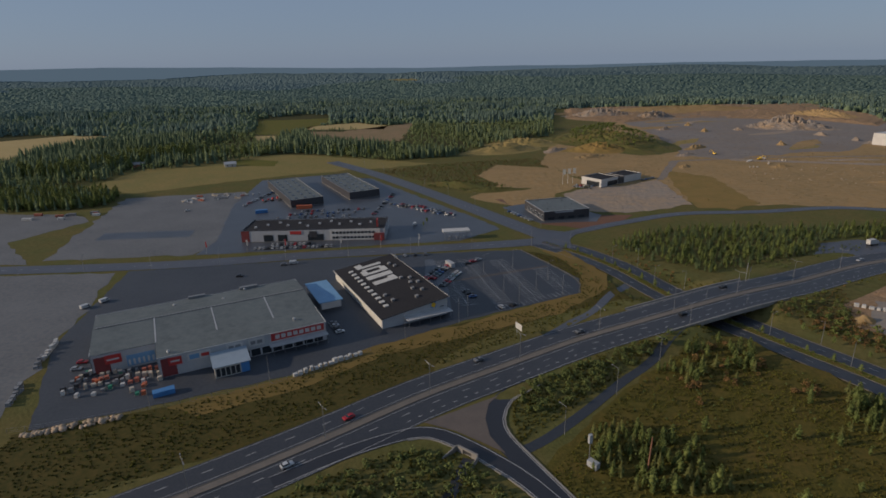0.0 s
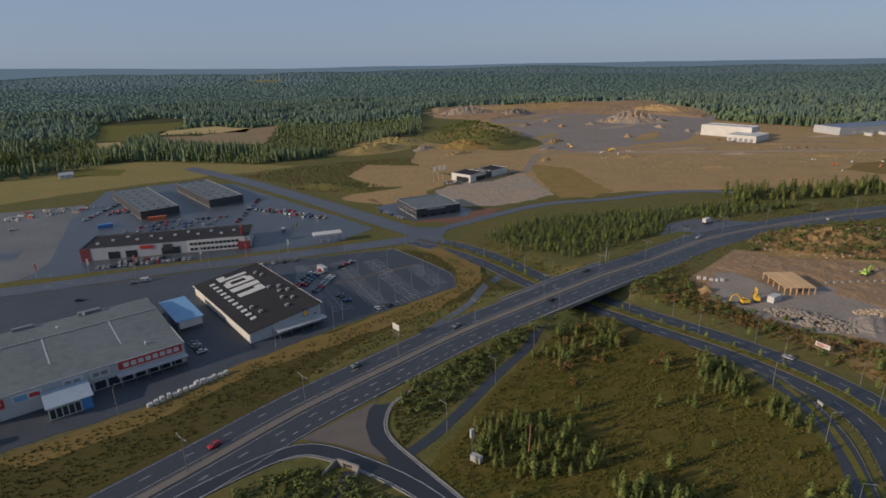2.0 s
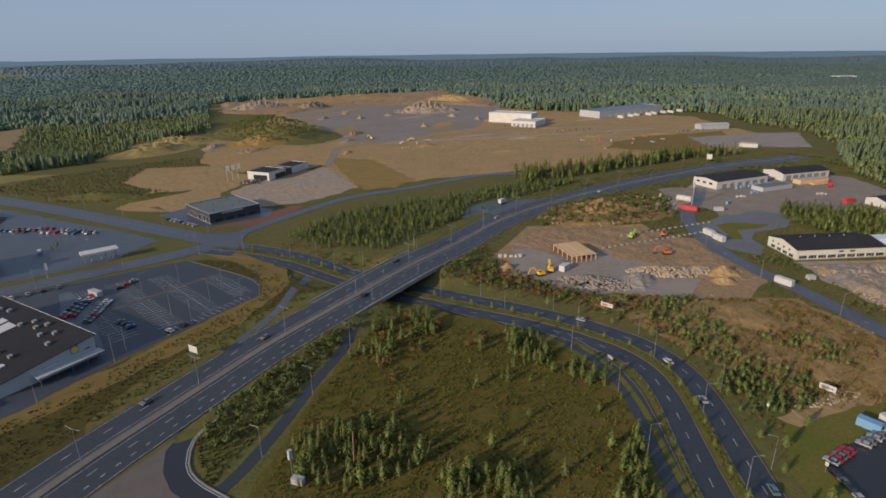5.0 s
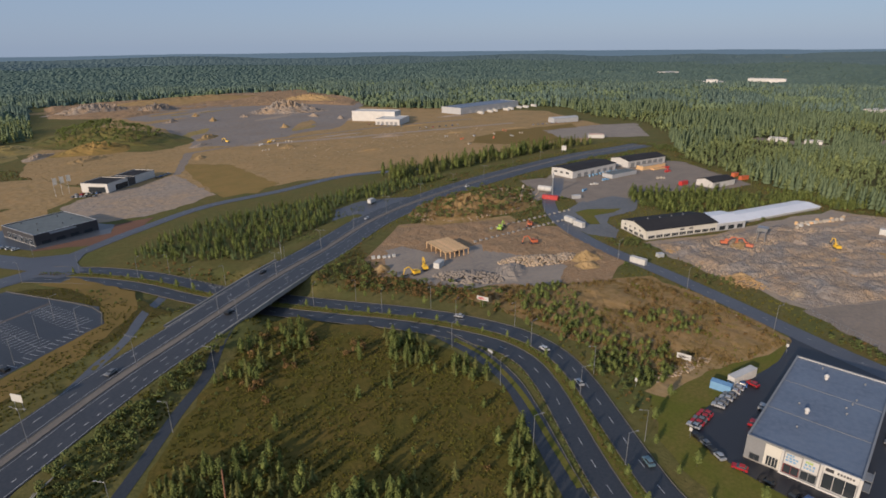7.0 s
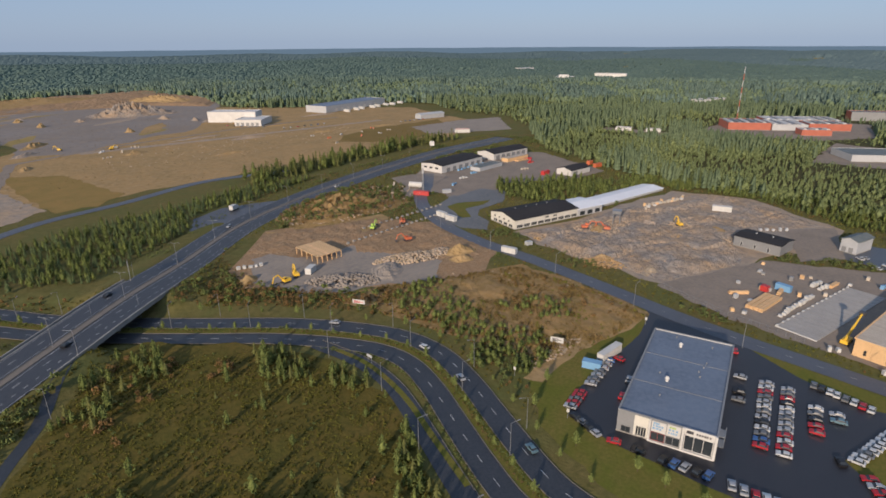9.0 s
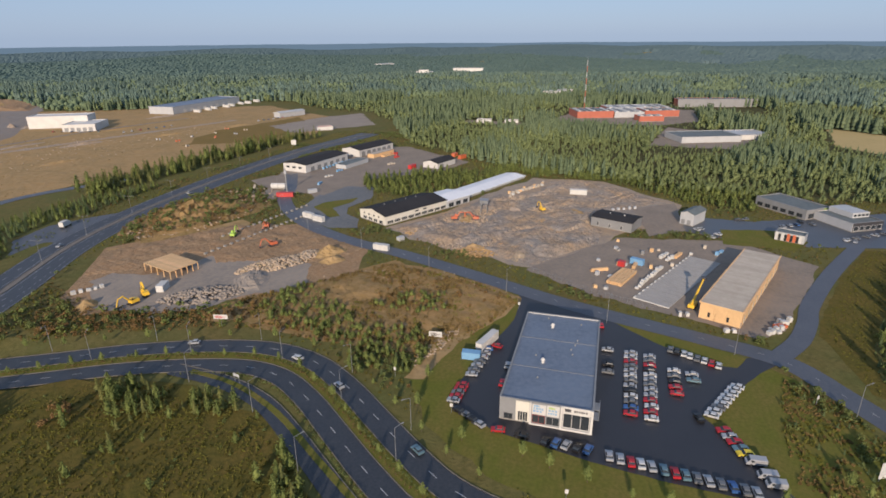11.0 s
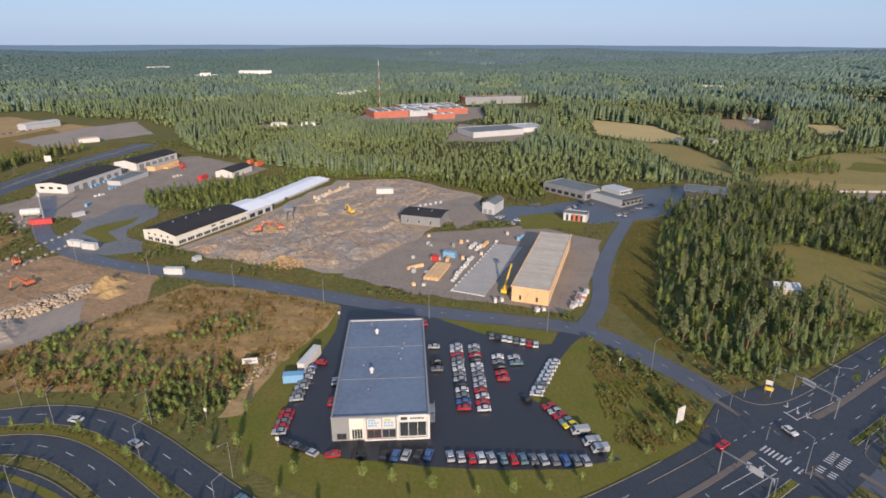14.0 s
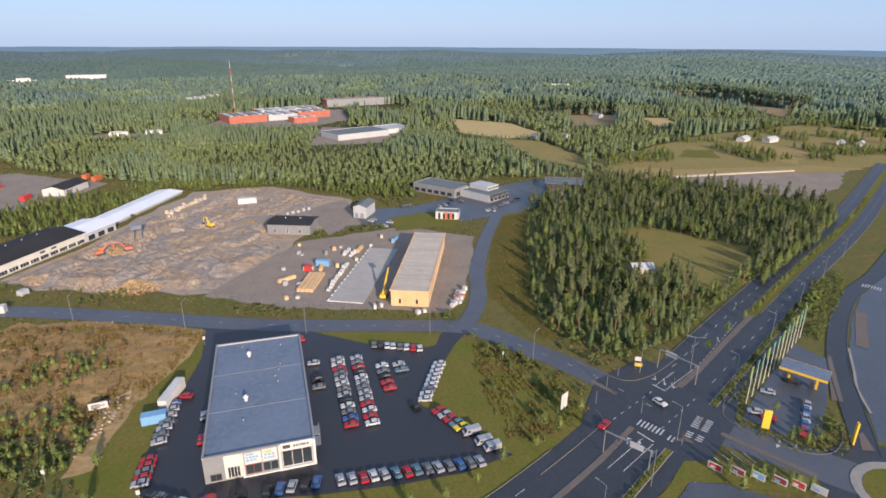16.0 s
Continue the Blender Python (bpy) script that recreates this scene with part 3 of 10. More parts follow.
patch("side_yard", [(-240, 306), (-286, 350), (-262, 400), (-284, 420), (-330, 424), (-440, 440), (-440, 306)], M_YARD, 0.05, "grey storage yard behind a strip of grass", 2, seed=81)
patch("green_aftergrowth", [(-253, 661), (-232, 668), (-197, 654), (-189, 619), (-240, 629)], M_LAWN, 0.07, "green strip regrowing in the hay field", 4, seed=82)
patch("store_bank", [(-24, 208), (-50, 181), (-90, 161), (-78, 156), (-50, 170), (-20, 195), (19, 213), (52, 229), (80, 256), (86, 276), (70, 319), (58, 317), (68, 297), (72, 273), (66, 255), (31, 233), (8, 219)], M_DRYGRASS, 0.06, "mown dry bank below the store", 1.2, seed=44)
patch("workshop_soil", [(40, 446), (58, 412), (66, 372), (92, 360), (120, 374), (135, 392), (112, 392), (105, 378), (70, 376), (52, 416), (46, 446)], mat("red_soil", (0.17, 0.075, 0.04), (0.12, 0.06, 0.035), 0.95, big=8, small=1.0, bump=0.3, bscale=0.8), 0.07, "dark reddish soil bank round a workshop", 1, seed=45)
patch("lay_by", [(205, 299), (224, 321), (248, 327), (268, 318), (280, 309), (250, 303), (222, 291)], M_ASPHALT_OLD, 0.10, "grey asphalt lay-by beside the highway", 1.0, seed=49)
patch("branch_street", [(303, 200), (312, 210), (331, 213), (351, 216), (378, 208), (380, 189), (354, 179), (330, 184), (318, 178), (311, 167), (296, 160), (292, 176)], M_YARD, 0.11, "grey asphalt branch street behind the warehouse", 0.6, seed=52)
patch("street_island", [(325, 205), (336, 203), (353, 188), (341, 187), (326, 192), (313, 180), (309, 184)], M_LAWN, 0.16, "green island between the branch streets", 0.6, seed=53)
patch("tank_yard", [(371, 285), (391, 278), (399, 244), (372, 210), (351, 212), (352, 228), (350, 245), (360, 268)], M_DARKGRAVEL, 0.12, "gravel yard round a white tank", 1.0, seed=54)
patch("wood_verge", [(224, -48), (238, -45), (262, -53), (300, -68), (338, -88), (344, -106), (300, -87), (268, -75), (236, -61), (214, -56), (200, -58), (204, -51)], M_MEADOW, 0.06, "shaded green grass along the wood", 0.8, seed=55)
patch("meadow", [(30, 130), (60, 165), (82, 185), (105, 210), (120, 205), (140, 172), (147, 140), (140, 108), (118, 82), (98, 55), (86, 20), (40, 60)], M_MEADOW, 0.03, "wild green meadow with saplings", 2, seed=22)
patch("clearing_meadow", [(302, -134), (302, -160), (282, -170), (264, -188), (244, -180), (222, -148), (218, -130), (236, -126), (236, -110), (256, -108), (262, -128), (278, -124)], M_GLADE, 0.05, "dry meadow in a clearing", 3, seed=23)
patch("dealer_lawn", [(231, 62), (200, 72), (172, 80), (152, 68), (138, 47), (132, 20), (134, 2), (142, -14), (158, -46), (176, -50), (205, -32), (216, -16), (224, 8), (232, 34)], M_LAWN, 0.05, "mown lawn round a car lot", 1, seed=24)
patch("dealer_lot", [(230, 27), (214, 6), (206.5, -11), (207, -16), (214, -19.5), (217, -24), (214, -29), (206, -22), (198, -17), (186, -11), (178, -3), (172, -8), (152, -21.5), (149, -8), (149, 8), (151, 27), (154, 47), (159, 62), (169, 65), (187, 62), (217, 57), (236, 58), (244, 63), (240, 50), (236, 40)], M_ASPHALT_NEW, 0.10, "fresh black asphalt car lot", 0.3, seed=25)
patch("fuel_station_lot", [(156, -94), (150, -85.5), (141, -91), (138, -99), (145, -107), (153, -117), (167, -134), (179, -131), (172, -120)], M_LOT, 0.08, "asphalt fuel station yard", 0.3, seed=26)
patch("retail_lot", [(134, -112), (145.5, -121.5), (165, -138.5), (185.5, -162), (203.5, -187.5), (216, -215), (243, -264), (200, -290), (150, -220), (118, -150), (122, -118)], M_LOT, 0.07, "dark asphalt car park behind the fuel street", 0.4, seed=93)
patch("station_platform", [(169.5, -134.5), (170, -136.5), (149, -118), (150.5, -115.5)], M_PAVER, 0.16, "pale paved platform beside the fuel station", 0, seed=94)
patch("lot_island", [(193, -173), (190.5, -175.5), (170, -152), (173, -150)], M_PAVER, 0.18, "paved island in the car park", 0.3, seed=95)
patch("street_island", [(137, -109.3), (137.4, -111), (131, -107.5), (132, -104.5)], M_PAVER, 0.22, "small paved island at the roundabout", 0, seed=96)
patch("roundabout_road", [(117 + 18 * math.cos(k * 0.25), -101 + 18 * math.sin(k * 0.25)) for k in range(25)], M_ASPHALT, 0.115, "dark asphalt ring of a small roundabout", 0, category="road", seed=97)
patch("corner_grass", [(141, -62.5), (140, -66), (134, -71), (126, -81), (123.5, -80), (129, -67), (131, -64.5), (133.6, -57), (129.5, -50), (131, -47.5)], M_LAWN, 0.13, "mown grass corner with advertising boards", 0.3, seed=98)
patch("corner_lot", [(133.6, -57), (131, -64.5), (126, -70), (120, -80), (108, -84), (90, -80), (112, -40), (126, -45)], M_LOT, 0.08, "asphalt corner car park", 0.4, seed=27)
patch("verge_north", [(-24, 200), (-50, 178), (-100, 157), (-132, 147), (-120, 110), (-60, 138), (-5, 178), (50, 216), (90, 240), (78, 290), (56, 312), (46, 316), (70, 272), (66, 250), (50, 241), (24, 229), (4, 218)], M_VERGE, 0.04, "dry grass slope between car park and highway", 1, seed=28)

patch("store_car_park", [(6, 222), (24, 232.5), (52, 246), (65.5, 254), (68.5, 271), (45, 316), (-8, 312), (2, 276)], M_ASPHALT, 0.106, "dark asphalt car park with white bays", 0.3, seed=102)

# carriageways
road("highway_north_lanes", HIGHWAY, 11.0, 1.4, hw_z, 0.12, M_HIGHWAY, "two worn grey highway lanes")
road("highway_south_lanes", HIGHWAY, -1.4, -12.5, hw_z, 0.12, M_HIGHWAY, "dark highway lanes with a slip lane")
road("highway_median", HIGHWAY, 1.4, -1.4, hw_z, 0.16, M_MEDIAN, "paved strip between the carriageways", "median")
road("avenue_outer_lanes", AVENUE, 10.2, 2.4, av_z, 0.12, M_ASPHALT, "two dark asphalt avenue lanes")
road("avenue_inner_lanes", AVENUE, -2.0, -9.4, av_z, 0.12, M_ASPHALT, "two dark asphalt avenue lanes")
AVENUE_W, AVENUE_E = AVENUE[AVENUE[:, 1] > -21], AVENUE[AVENUE[:, 1] < -134]
for ln in (AVENUE_W, AVENUE_E):
    road("avenue_median", ln, 2.2, -1.8, av_z, 0.10, M_LAWN, "green strip between avenue lanes", "median")
road("avenue_middle_lane", AVENUE[(AVENUE[:, 1] < -19) & (AVENUE[:, 1] > -136)], 2.5, -2.1, flat_z, 0.114, M_ASPHALT, "dark asphalt turning lane by the crossing")
road("slip_road", SLIP, 3.0, -3.0, flat_z, 0.13, M_ASPHALT, "narrow asphalt slip road")
road("street_store", STREET_D, 6.5, -6.5, flat_z, 0.13, M_ASPHALT_OLD, "grey street past the stores")
road("street_north", STREET_E, 7.5, -7.5, flat_z, 0.14, M_ASPHALT_OLD, "wide grey street")
road("street_field", STREET_F, 4.0, -4.0, flat_z, 0.148, M_ASPHALT_OLD, "grey side street along the young wood")
road("street_works", STREET_G, 4.4, -4.4, flat_z, 0.13, M_ASPHALT_OLD, "grey street between the building plots")
road("street_wood", STREET_H, 3.3, -3.3, flat_z, 0.14, M_ASPHALT_OLD, "narrow grey street along the wood")
road("street_corner", STREET_J, 6.0, -6.0, flat_z, 0.135, M_ASPHALT_OLD, "street meeting the avenue at the lights")
road("street_fuel", STREET_K, 2.7, -2.7, flat_z, 0.13, M_ASPHALT, "narrow street behind the fuel station")
CROSSWAY = spline([(196, -149), (191, -141), (180, -124), (169, -107), (155, -82)])
NEARWAY = spline([(103, 5), (110, -9), (121, -27), (132.3, -45.5), (137.5, -54), (142, -61)])
road("footway_flags", CROSSWAY, 1.6, -1.6, flat_z, 0.09, M_ASPHALT, "dark asphalt footway beside the flagpoles", "path")
road("footway_corner", NEARWAY, 1.6, -1.6, flat_z, 0.11, M_ASPHALT, "dark asphalt footway along the avenue", "path")
patch("street_fork", [(51, 327), (58, 341), (54, 352), (64, 360), (78, 353), (86, 350), (78, 336), (77, 320), (66, 318), (60, 327)], M_ASPHALT_OLD, 0.19, "worn asphalt where three streets meet", 0, category="road")
UNDERPATH = spline([(9.5, 134), (7, 127), (1, 113), (-7, 98), (-16, 84)])
road("underpass_path", UNDERPATH, 1.7, -1.7, flat_z, 0.06, M_ASPHALT, "dark asphalt path out of a culvert", "path")
NORTHPATH = spline([(98, 274), (94, 266), (80, 249), (66, 228), (56, 219), (49, 212), (37, 202), (26, 194)])
road("north_path", NORTHPATH, 2.0, -2.0, ground_z, 0.09, M_ASPHALT_OLD, "grey asphalt path down to the highway", "path")
road("footway", FOOTWAY, 1.8, -1.8, ground_z, 0.06, M_ASPHALT, "grey asphalt footway", "path")


# ---- buildings ----
def root(name, x, y, turn, label, category, group="", z=0.0):
    ob = new(name)
    ob.matrix_basis = pose(x, y, z, 0, 0, turn)
    ob.empty_display_size = 1
    return tagged(ob, label, category, group)


def side_pose(side, L, W):
    """The wall plane of a side: u to the right as seen from outside, v up, w outwards."""
    p = {"f": ((0, 0), (1, 0), (0, -1)), "b": ((L, W), (-1, 0), (0, 1)), "l": ((0, W), (0, -1), (-1, 0)), "r": ((L, 0), (0, 1), (1, 0))}[side]
    (ox, oy), (ux, uy), (wx, wy) = p
    return Matrix(((ux, 0, wx, ox), (uy, 0, wy, oy), (0, 1, 0, 0), (0, 0, 0, 1)))


def opening(b, side, L, W, u0, u1, z0, z1, frame_mat=None, pane_mat=None, name="window", bars=0):
    """A window or door: a frame proud of the wall, with its pane set back in it."""
    m = side_pose(side, L, W)
    t = min(0.14, (u1 - u0) * 0.1)
    s = Shape()
    for a in ((u0, z0, u1, z0 + t), (u0, z1 - t, u1, z1), (u0, z0 + t, u0 + t, z1 - t), (u1 - t, z0 + t, u1, z1 - t)):
        s.box(a[0], a[1], 0.004, a[2], a[3], 0.12, m)
    for k in range(bars):
        c = u0 + (u1 - u0) * (k + 1) / (bars + 1)
        s.box(c - t * 0.4, z0 + t, 0.004, c + t * 0.4, z1 - t, 0.10, m)
    w = part(name, s, frame_mat or M_DARK, b)
    part("pane", Shape().box(u0 + t, z0 + t, 0.006, u1 - t, z1 - t, 0.05, m), pane_mat or M_GLASS, w)
    return w


def board(b, side, L, W, u0, u1, z0, z1, material, name="sign_board", out=0.2, label="", base=0.004):
    return part(name, Shape().box(u0, z0, base, u1, z1, out, side_pose(side, L, W)), material, b, label)


def hall(name, x, y, turn, L, W, H, walls, roof, label, category="building", parapet=0.35, ridge=0.0, plinth=True, group="", trim=None, seams=0, roof_z=None):
    """A box building: four walls with thickness, a roof, roof edges and a plinth. With a ridge it has a gabled roof along its length."""
    b = root(name, x, y, turn, label, category, group)
    FOOTPRINTS.append([tuple((b.matrix_basis @ Vector((u, v, 0)))[:2]) for u, v in ((-1.5, -1.5), (L + 1.5, -1.5), (L + 1.5, W + 1.5), (-1.5, W + 1.5))])
    t = 0.3
    wall = walls if isinstance(walls, dict) else dict.fromkeys("fblr", walls)
    for sd in "fblr":
        n = L if sd in "fb" else W
        m = side_pose(sd, L, W)
        s = Shape()
        a, e = (0, n) if sd in "fb" else (t, n - t)
        top = H if roof_z is None else H
        if ridge and sd in "lr":
            s.add([m @ Vector(q) for q in ((a, 0, 0), (e, 0, 0), (e, H, 0), (n / 2, H + ridge, 0), (a, H, 0), (a, 0, -t), (e, 0, -t), (e, H, -t), (n / 2, H + ridge, -t), (a, H, -t))],
                  [(0, 1, 2, 3, 4), (9, 8, 7, 6, 5), (0, 5, 6, 1), (1, 6, 7, 2), (2, 7, 8, 3), (3, 8, 9, 4), (4, 9, 5, 0)])
        else:
            s.box(a, 0, -t, e, top, 0, m)
        part("wall", s, wall[sd], b)
        if plinth:
            part("plinth", Shape().box(0, 0, 0.002, n, 0.45, 0.06, m), M_CONC, b)
    if ridge:
        o = 0.5
        for y0, y1 in ((-o, W / 2), (W + o, W / 2)):
            lo = H - ridge * o / (W / 2)
            s = Shape().add([(-o, y0, lo + 0.02), (L + o, y0, lo + 0.02), (L + o, y1, H + ridge + 0.02), (-o, y1, H + ridge + 0.02),
                             (-o, y0, lo + 0.24), (L + o, y0, lo + 0.24), (L + o, y1, H + ridge + 0.24), (-o, y1, H + ridge + 0.24)],
                            [(0, 1, 2, 3), (7, 6, 5, 4), (0, 4, 5, 1), (1, 5, 6, 2), (2, 6, 7, 3), (3, 7, 4, 0)])
            part("roof", s, roof, b)
    else:
        part("roof", Shape().box(t, t, H - parapet - 0.3, L - t, W - t, H - parapet), roof, b)
        for k in range(seams):
            c = L * (k + 1) / (seams + 1)
            part("roof_seam", Shape().box(c - 0.12, t, H - parapet + 0.003, c + 0.12, W - t, H - parapet + 0.08), M_MGREY, b)
        tm = trim or M_MGREY
        for sd in "fblr":
            n = L if sd in "fb" else W
            part("roof_edge", Shape().box(-0.08 if sd in "fb" else 0.5, H, -0.42, n + 0.08 if sd in "fb" else n - 0.5, H + 0.14, 0.08, side_pose(sd, L, W)), tm, b)
    return b


def vent(b, x, y, z, r=0.5, h=1.1, material=None, name="roof_vent"):
    s = Shape().tube((x, y, z), (x, y, z + h * 0.6), r * 0.6, r * 0.6, 8).tube((x, y, z + h * 0.6), (x, y, z + h), r, r * 0.35, 8)
    return part(name, s, material or M_WHITE, b)


def skylight(b, x, y, z, w, d, material=None):
    return part("skylight", Shape().box(x, y, z, x + w, y + d, z + 0.35, taper=0.12), material or M_GLASS, b)


def bars(b, side, L, W, u0, u1, z, h, material, n=5, seed=0, out=0.26):
    """Writing that cannot be read, as plain bars."""
    rnd = random.Random(seed)
    m = side_pose(side, L, W)
    step = (u1 - u0) / n
    for k in range(n):
        w = step * rnd.uniform(0.55, 0.8)
        part("letter_bar", Shape().box(u0 + k * step, z, out - 0.02, u0 + k * step + w, z + h, out + 0.03, m), material, b)


# car dealer's hall
L, W, H = 52, 24.5, 7.0
b = hall("car_showroom", 161.1, 24.5, 2.4, L, W, H, {"f": M_LGREY, "b": M_LGREY, "l": M_MGREY, "r": M_LGREY}, M_BLUEROOF, "long grey car showroom with a blue-grey flat roof", seams=2, trim=M_MGREY)
board(b, "l", L, W, 0, 4.2, 0.4, 6.8, M_MGREY, "facade_panel", 0.03)
opening(b, "l", L, W, 1.2, 3.6, 0.5, 2.3, M_DARK, bars=1)
board(b, "l", L, W, 4.4, 8.0, 0.4, 6.6, M_CREAM, "facade_panel", 0.03)
opening(b, "l", L, W, 4.9, 7.7, 0.5, 3.6, M_CREAM, bars=3, name="glazed_door")
part("white_frame", Shape().box(8.1, 0.1, 0.0, 8.6, 6.9, 0.5, side_pose("l", L, W)).box(8.6, 0.1, 0.0, 16.2, 0.5, 0.5, side_pose("l", L, W)), M_WHITE, b)
board(b, "l", L, W, 8.8, 12.4, 3.4, 6.5, M_WHITE, label="white printed sign board")
board(b, "l", L, W, 12.6, 15.9, 3.4, 6.7, M_WHITE, label="white printed sign board")
for k, (c0, c1, z) in enumerate(((9.1, 11.6, 4.2), (9.1, 12.0, 5.0), (9.2, 11.0, 5.8), (13.0, 15.4, 4.1), (13.1, 15.6, 5.0), (13.2, 14.8, 5.8))):
    bars(b, "l", L, W, c0, c1, z, 0.5, M_LBLUE if k != 5 else M_LIME, 3 + k % 2, k)
opening(b, "l", L, W, 8.8, 12.3, 0.6, 3.2, M_MAROON, bars=1)
opening(b, "l", L, W, 12.5, 16.0, 0.6, 3.2, M_MGREY, bars=1)
part("white_frame", Shape().box(16.2, 0.1, 0.0, 16.7, 7.2, 0.6, side_pose("l", L, W)).box(23.9, 0.1, 0.0, 24.5, 7.2, 0.6, side_pose("l", L, W)).box(16.7, 0.1, 0.0, 23.9, 0.6, 0.6, side_pose("l", L, W)), M_WHITE, b)
board(b, "l", L, W, 16.75, 23.85, 5.3, 7.2, M_WHITE, label="white sign board with a dark oval emblem")
part("emblem", Shape().box(17.2, 5.8, 0.2, 18.9, 6.7, 0.3, side_pose("l", L, W), 0.05), M_DARK, b)
bars(b, "l", L, W, 19.6, 23.2, 5.95, 0.6, M_DARK, 6, 9)
opening(b, "l", L, W, 16.9, 23.7, 0.7, 5.2, M_WHITE, bars=2)
part("stair", Shape().box(6, -1.6, 0, 9.5, -0.1, 0.2).box(6, -1.6, 3.2, 9.5, -0.1, 3.35).tube((6.1, -1.5, 0), (6.1, -1.5, 4.3), 0.06, 0.06).tube((9.4, -1.5, 0), (9.4, -1.5, 4.3), 0.06, 0.06).box(6, -1.6, 4.2, 9.5, -1.54, 4.3), M_STEEL, b)
for k in range(8):
    opening(b, "f", L, W, 12 + k * 5, 14.4 + k * 5, 1.0, 3.0)
for vx, vy in ((20.5, 15.5), (43, 15.0)):
    vent(b, vx, vy, H - 0.35, 0.75, 1.7)
for vx, vy in ((49, 17), (47, 6), (33, 7), (30, 8), (36, 6.5), (27, 7.4), (12, 16), (24, 18)):
    vent(b, vx, vy, H - 0.35, 0.3, 0.6, M_MGREY)

# timber hall under construction
L, W, H = 68, 14.2, 6.4
b = root("timber_hall", 235.4, -20.3, -20, "unfinished hall of raw orange timber panels with a boarded roof", "building")
for sd in "fblr":
    n = L if sd in "fb" else W
    m = side_pose(sd, L, W)
    cnt = int(n / 4)
    for k in range(cnt):
        s = Shape().box(n * k / cnt + 0.015, 0.1, -0.25, n * (k + 1) / cnt - 0.015, H - 0.02 * (k % 3), 0, m)
        part("wall_panel", s, M_TIMBER, b)
for k in range(2):
    opening(b, "l", L, W, 3.0 + k * 6.4, 3.8 + k * 6.4, 1.2, 3.0)
for k in range(9):
    opening(b, "f", L, W, 4 + k * 7, 5.6 + k * 7, 0.4, 3.2, M_BOARD)
for k in range(34):
    part("roof_board", Shape().box(k * 2.0 + 0.03, 0.1, H, k * 2.0 + 1.97, W - 0.1, H + 0.14 + 0.012 * (k % 2)), M_BOARD, b)
part("edge_beam", Shape().box(-0.3, -0.4, H - 0.2, L + 0.3, 0.08, H + 0.3), M_TIMBER, b)
part("edge_beam", Shape().box(-0.3, W - 0.08, H - 0.2, L + 0.3, W + 0.4, H + 0.3), M_TIMBER, b)
M_PALECONC = mat("pale_concrete", (0.33, 0.31, 0.28), (0.26, 0.245, 0.225), 0.85, big=7, small=0.8, bump=0.02, col3=(0.35, 0.335, 0.315))
b = root("floor_slab", 244.5, 3, -23.3, "grey concrete floor slab with raised joints on the site", "slab")
part("slab", Shape().box(0, 0, 0, 60, 14.2, 0.3), M_PALECONC, b)
for k in range(16):
    part("joint_board", Shape().box(k * 3.9 + 0.2, 0.1, 0.302, k * 3.9 + 0.34, 14.1, 0.38), M_MGREY, b)
    part("edge_block", Shape().box(k * 3.9 + 0.3, 13.5, 0.302, k * 3.9 + 1.5, 14.1, 0.75), M_TARP, b)
part("edge_board", Shape().box(-0.25, -0.1, 0.0, -0.01, 14.3, 0.5), M_TARP, b)

# cream warehouse with its white annex and the long low hall
L, W, H = 47, 23, 5.4
b = hall("cream_warehouse", 304, 147, -27, L, W, H, M_CREAM, M_BLACKROOF, "cream warehouse with a black gabled roof and a window band", ridge=2.2)
for k in range(9):
    opening(b, "f", L, W, 1.2 + k * 5.1, 5.6 + k * 5.1, 0.7, 2.6, M_WHITE, bars=2)
for k in range(2):
    opening(b, "f", L, W, 22 + k * 6, 24.6 + k * 6, 3.6, 4.4)
for k in range(4):
    opening(b, "l", L, W, 3.5 + k * 4.4, 4.6 + k * 4.4, 3.4, 4.4)
    opening(b, "l", L, W, 3.0 + k * 4.8, 6.4 + k * 4.8, 0.6, 2.4, M_WHITE, bars=1)
for k in range(4):
    vent(b, 10 + 8 * k, 13, H + 2.0, 0.4, 1.0, M_MGREY)
L, W = 20, 20
b = hall("warehouse_annex", 346, 125.5, -27, L, W, 4.6, M_LGREY, M_SHEET, "lower white-roofed annex of a warehouse", ridge=1.3)
for k in range(3):
    opening(b, "f", L, W, 1.5 + k * 6.2, 6.0 + k * 6.2, 0.5, 3.2, M_LGREY, name="roller_door")
b = hall("long_low_hall", 370, 121, -20.5, 72, 16, 1.6, M_LGREY, M_SHEET, "long low hall with a bare white metal roof", ridge=1.0)

# houses and halls behind the rock plot
L, W = 22.5, 15
b = hall("grey_workshop", 346, 14, 71, L, W, 5.2, M_MGREY, M_BLACKROOF, "mid-grey clad workshop with a dark roof", ridge=1.0)
for k in range(3):
    opening(b, "b", L, W, 3.5 + k * 6.5, 4.6 + k * 6.5, 0.8, 3.0, M_WHITE)
for k in range(2):
    vent(b, 7 + 8 * k, 7.5, 6.1, 0.4, 0.9)
L, W = 14.5, 7.5
b = hall("tall_grey_house", 353, -12.5, -28, L, W, 6.6, M_LGREY, M_GREYROOF, "tall light grey house with a grey roof", ridge=1.4)
for k in range(2):
    opening(b, "l", L, W, 0.8 + k * 3.2, 2.8 + k * 3.2, 0.2, 3.0, M_MGREY, name="garage_door", pane_mat=M_MGREY)
L, W = 33, 19
b = hall("grey_office_hall", 396, -87, 40, L, W, 5.6, M_MGREY, M_GREYROOF, "grey office hall with a lime green corner")
board(b, "l", L, W, 13.5, 18.8, 1.0, 5.2, M_LIME, "corner_panel", 0.2, "lime green corner panel")
opening(b, "l", L, W, 2, 13, 0.6, 3.4, bars=4)
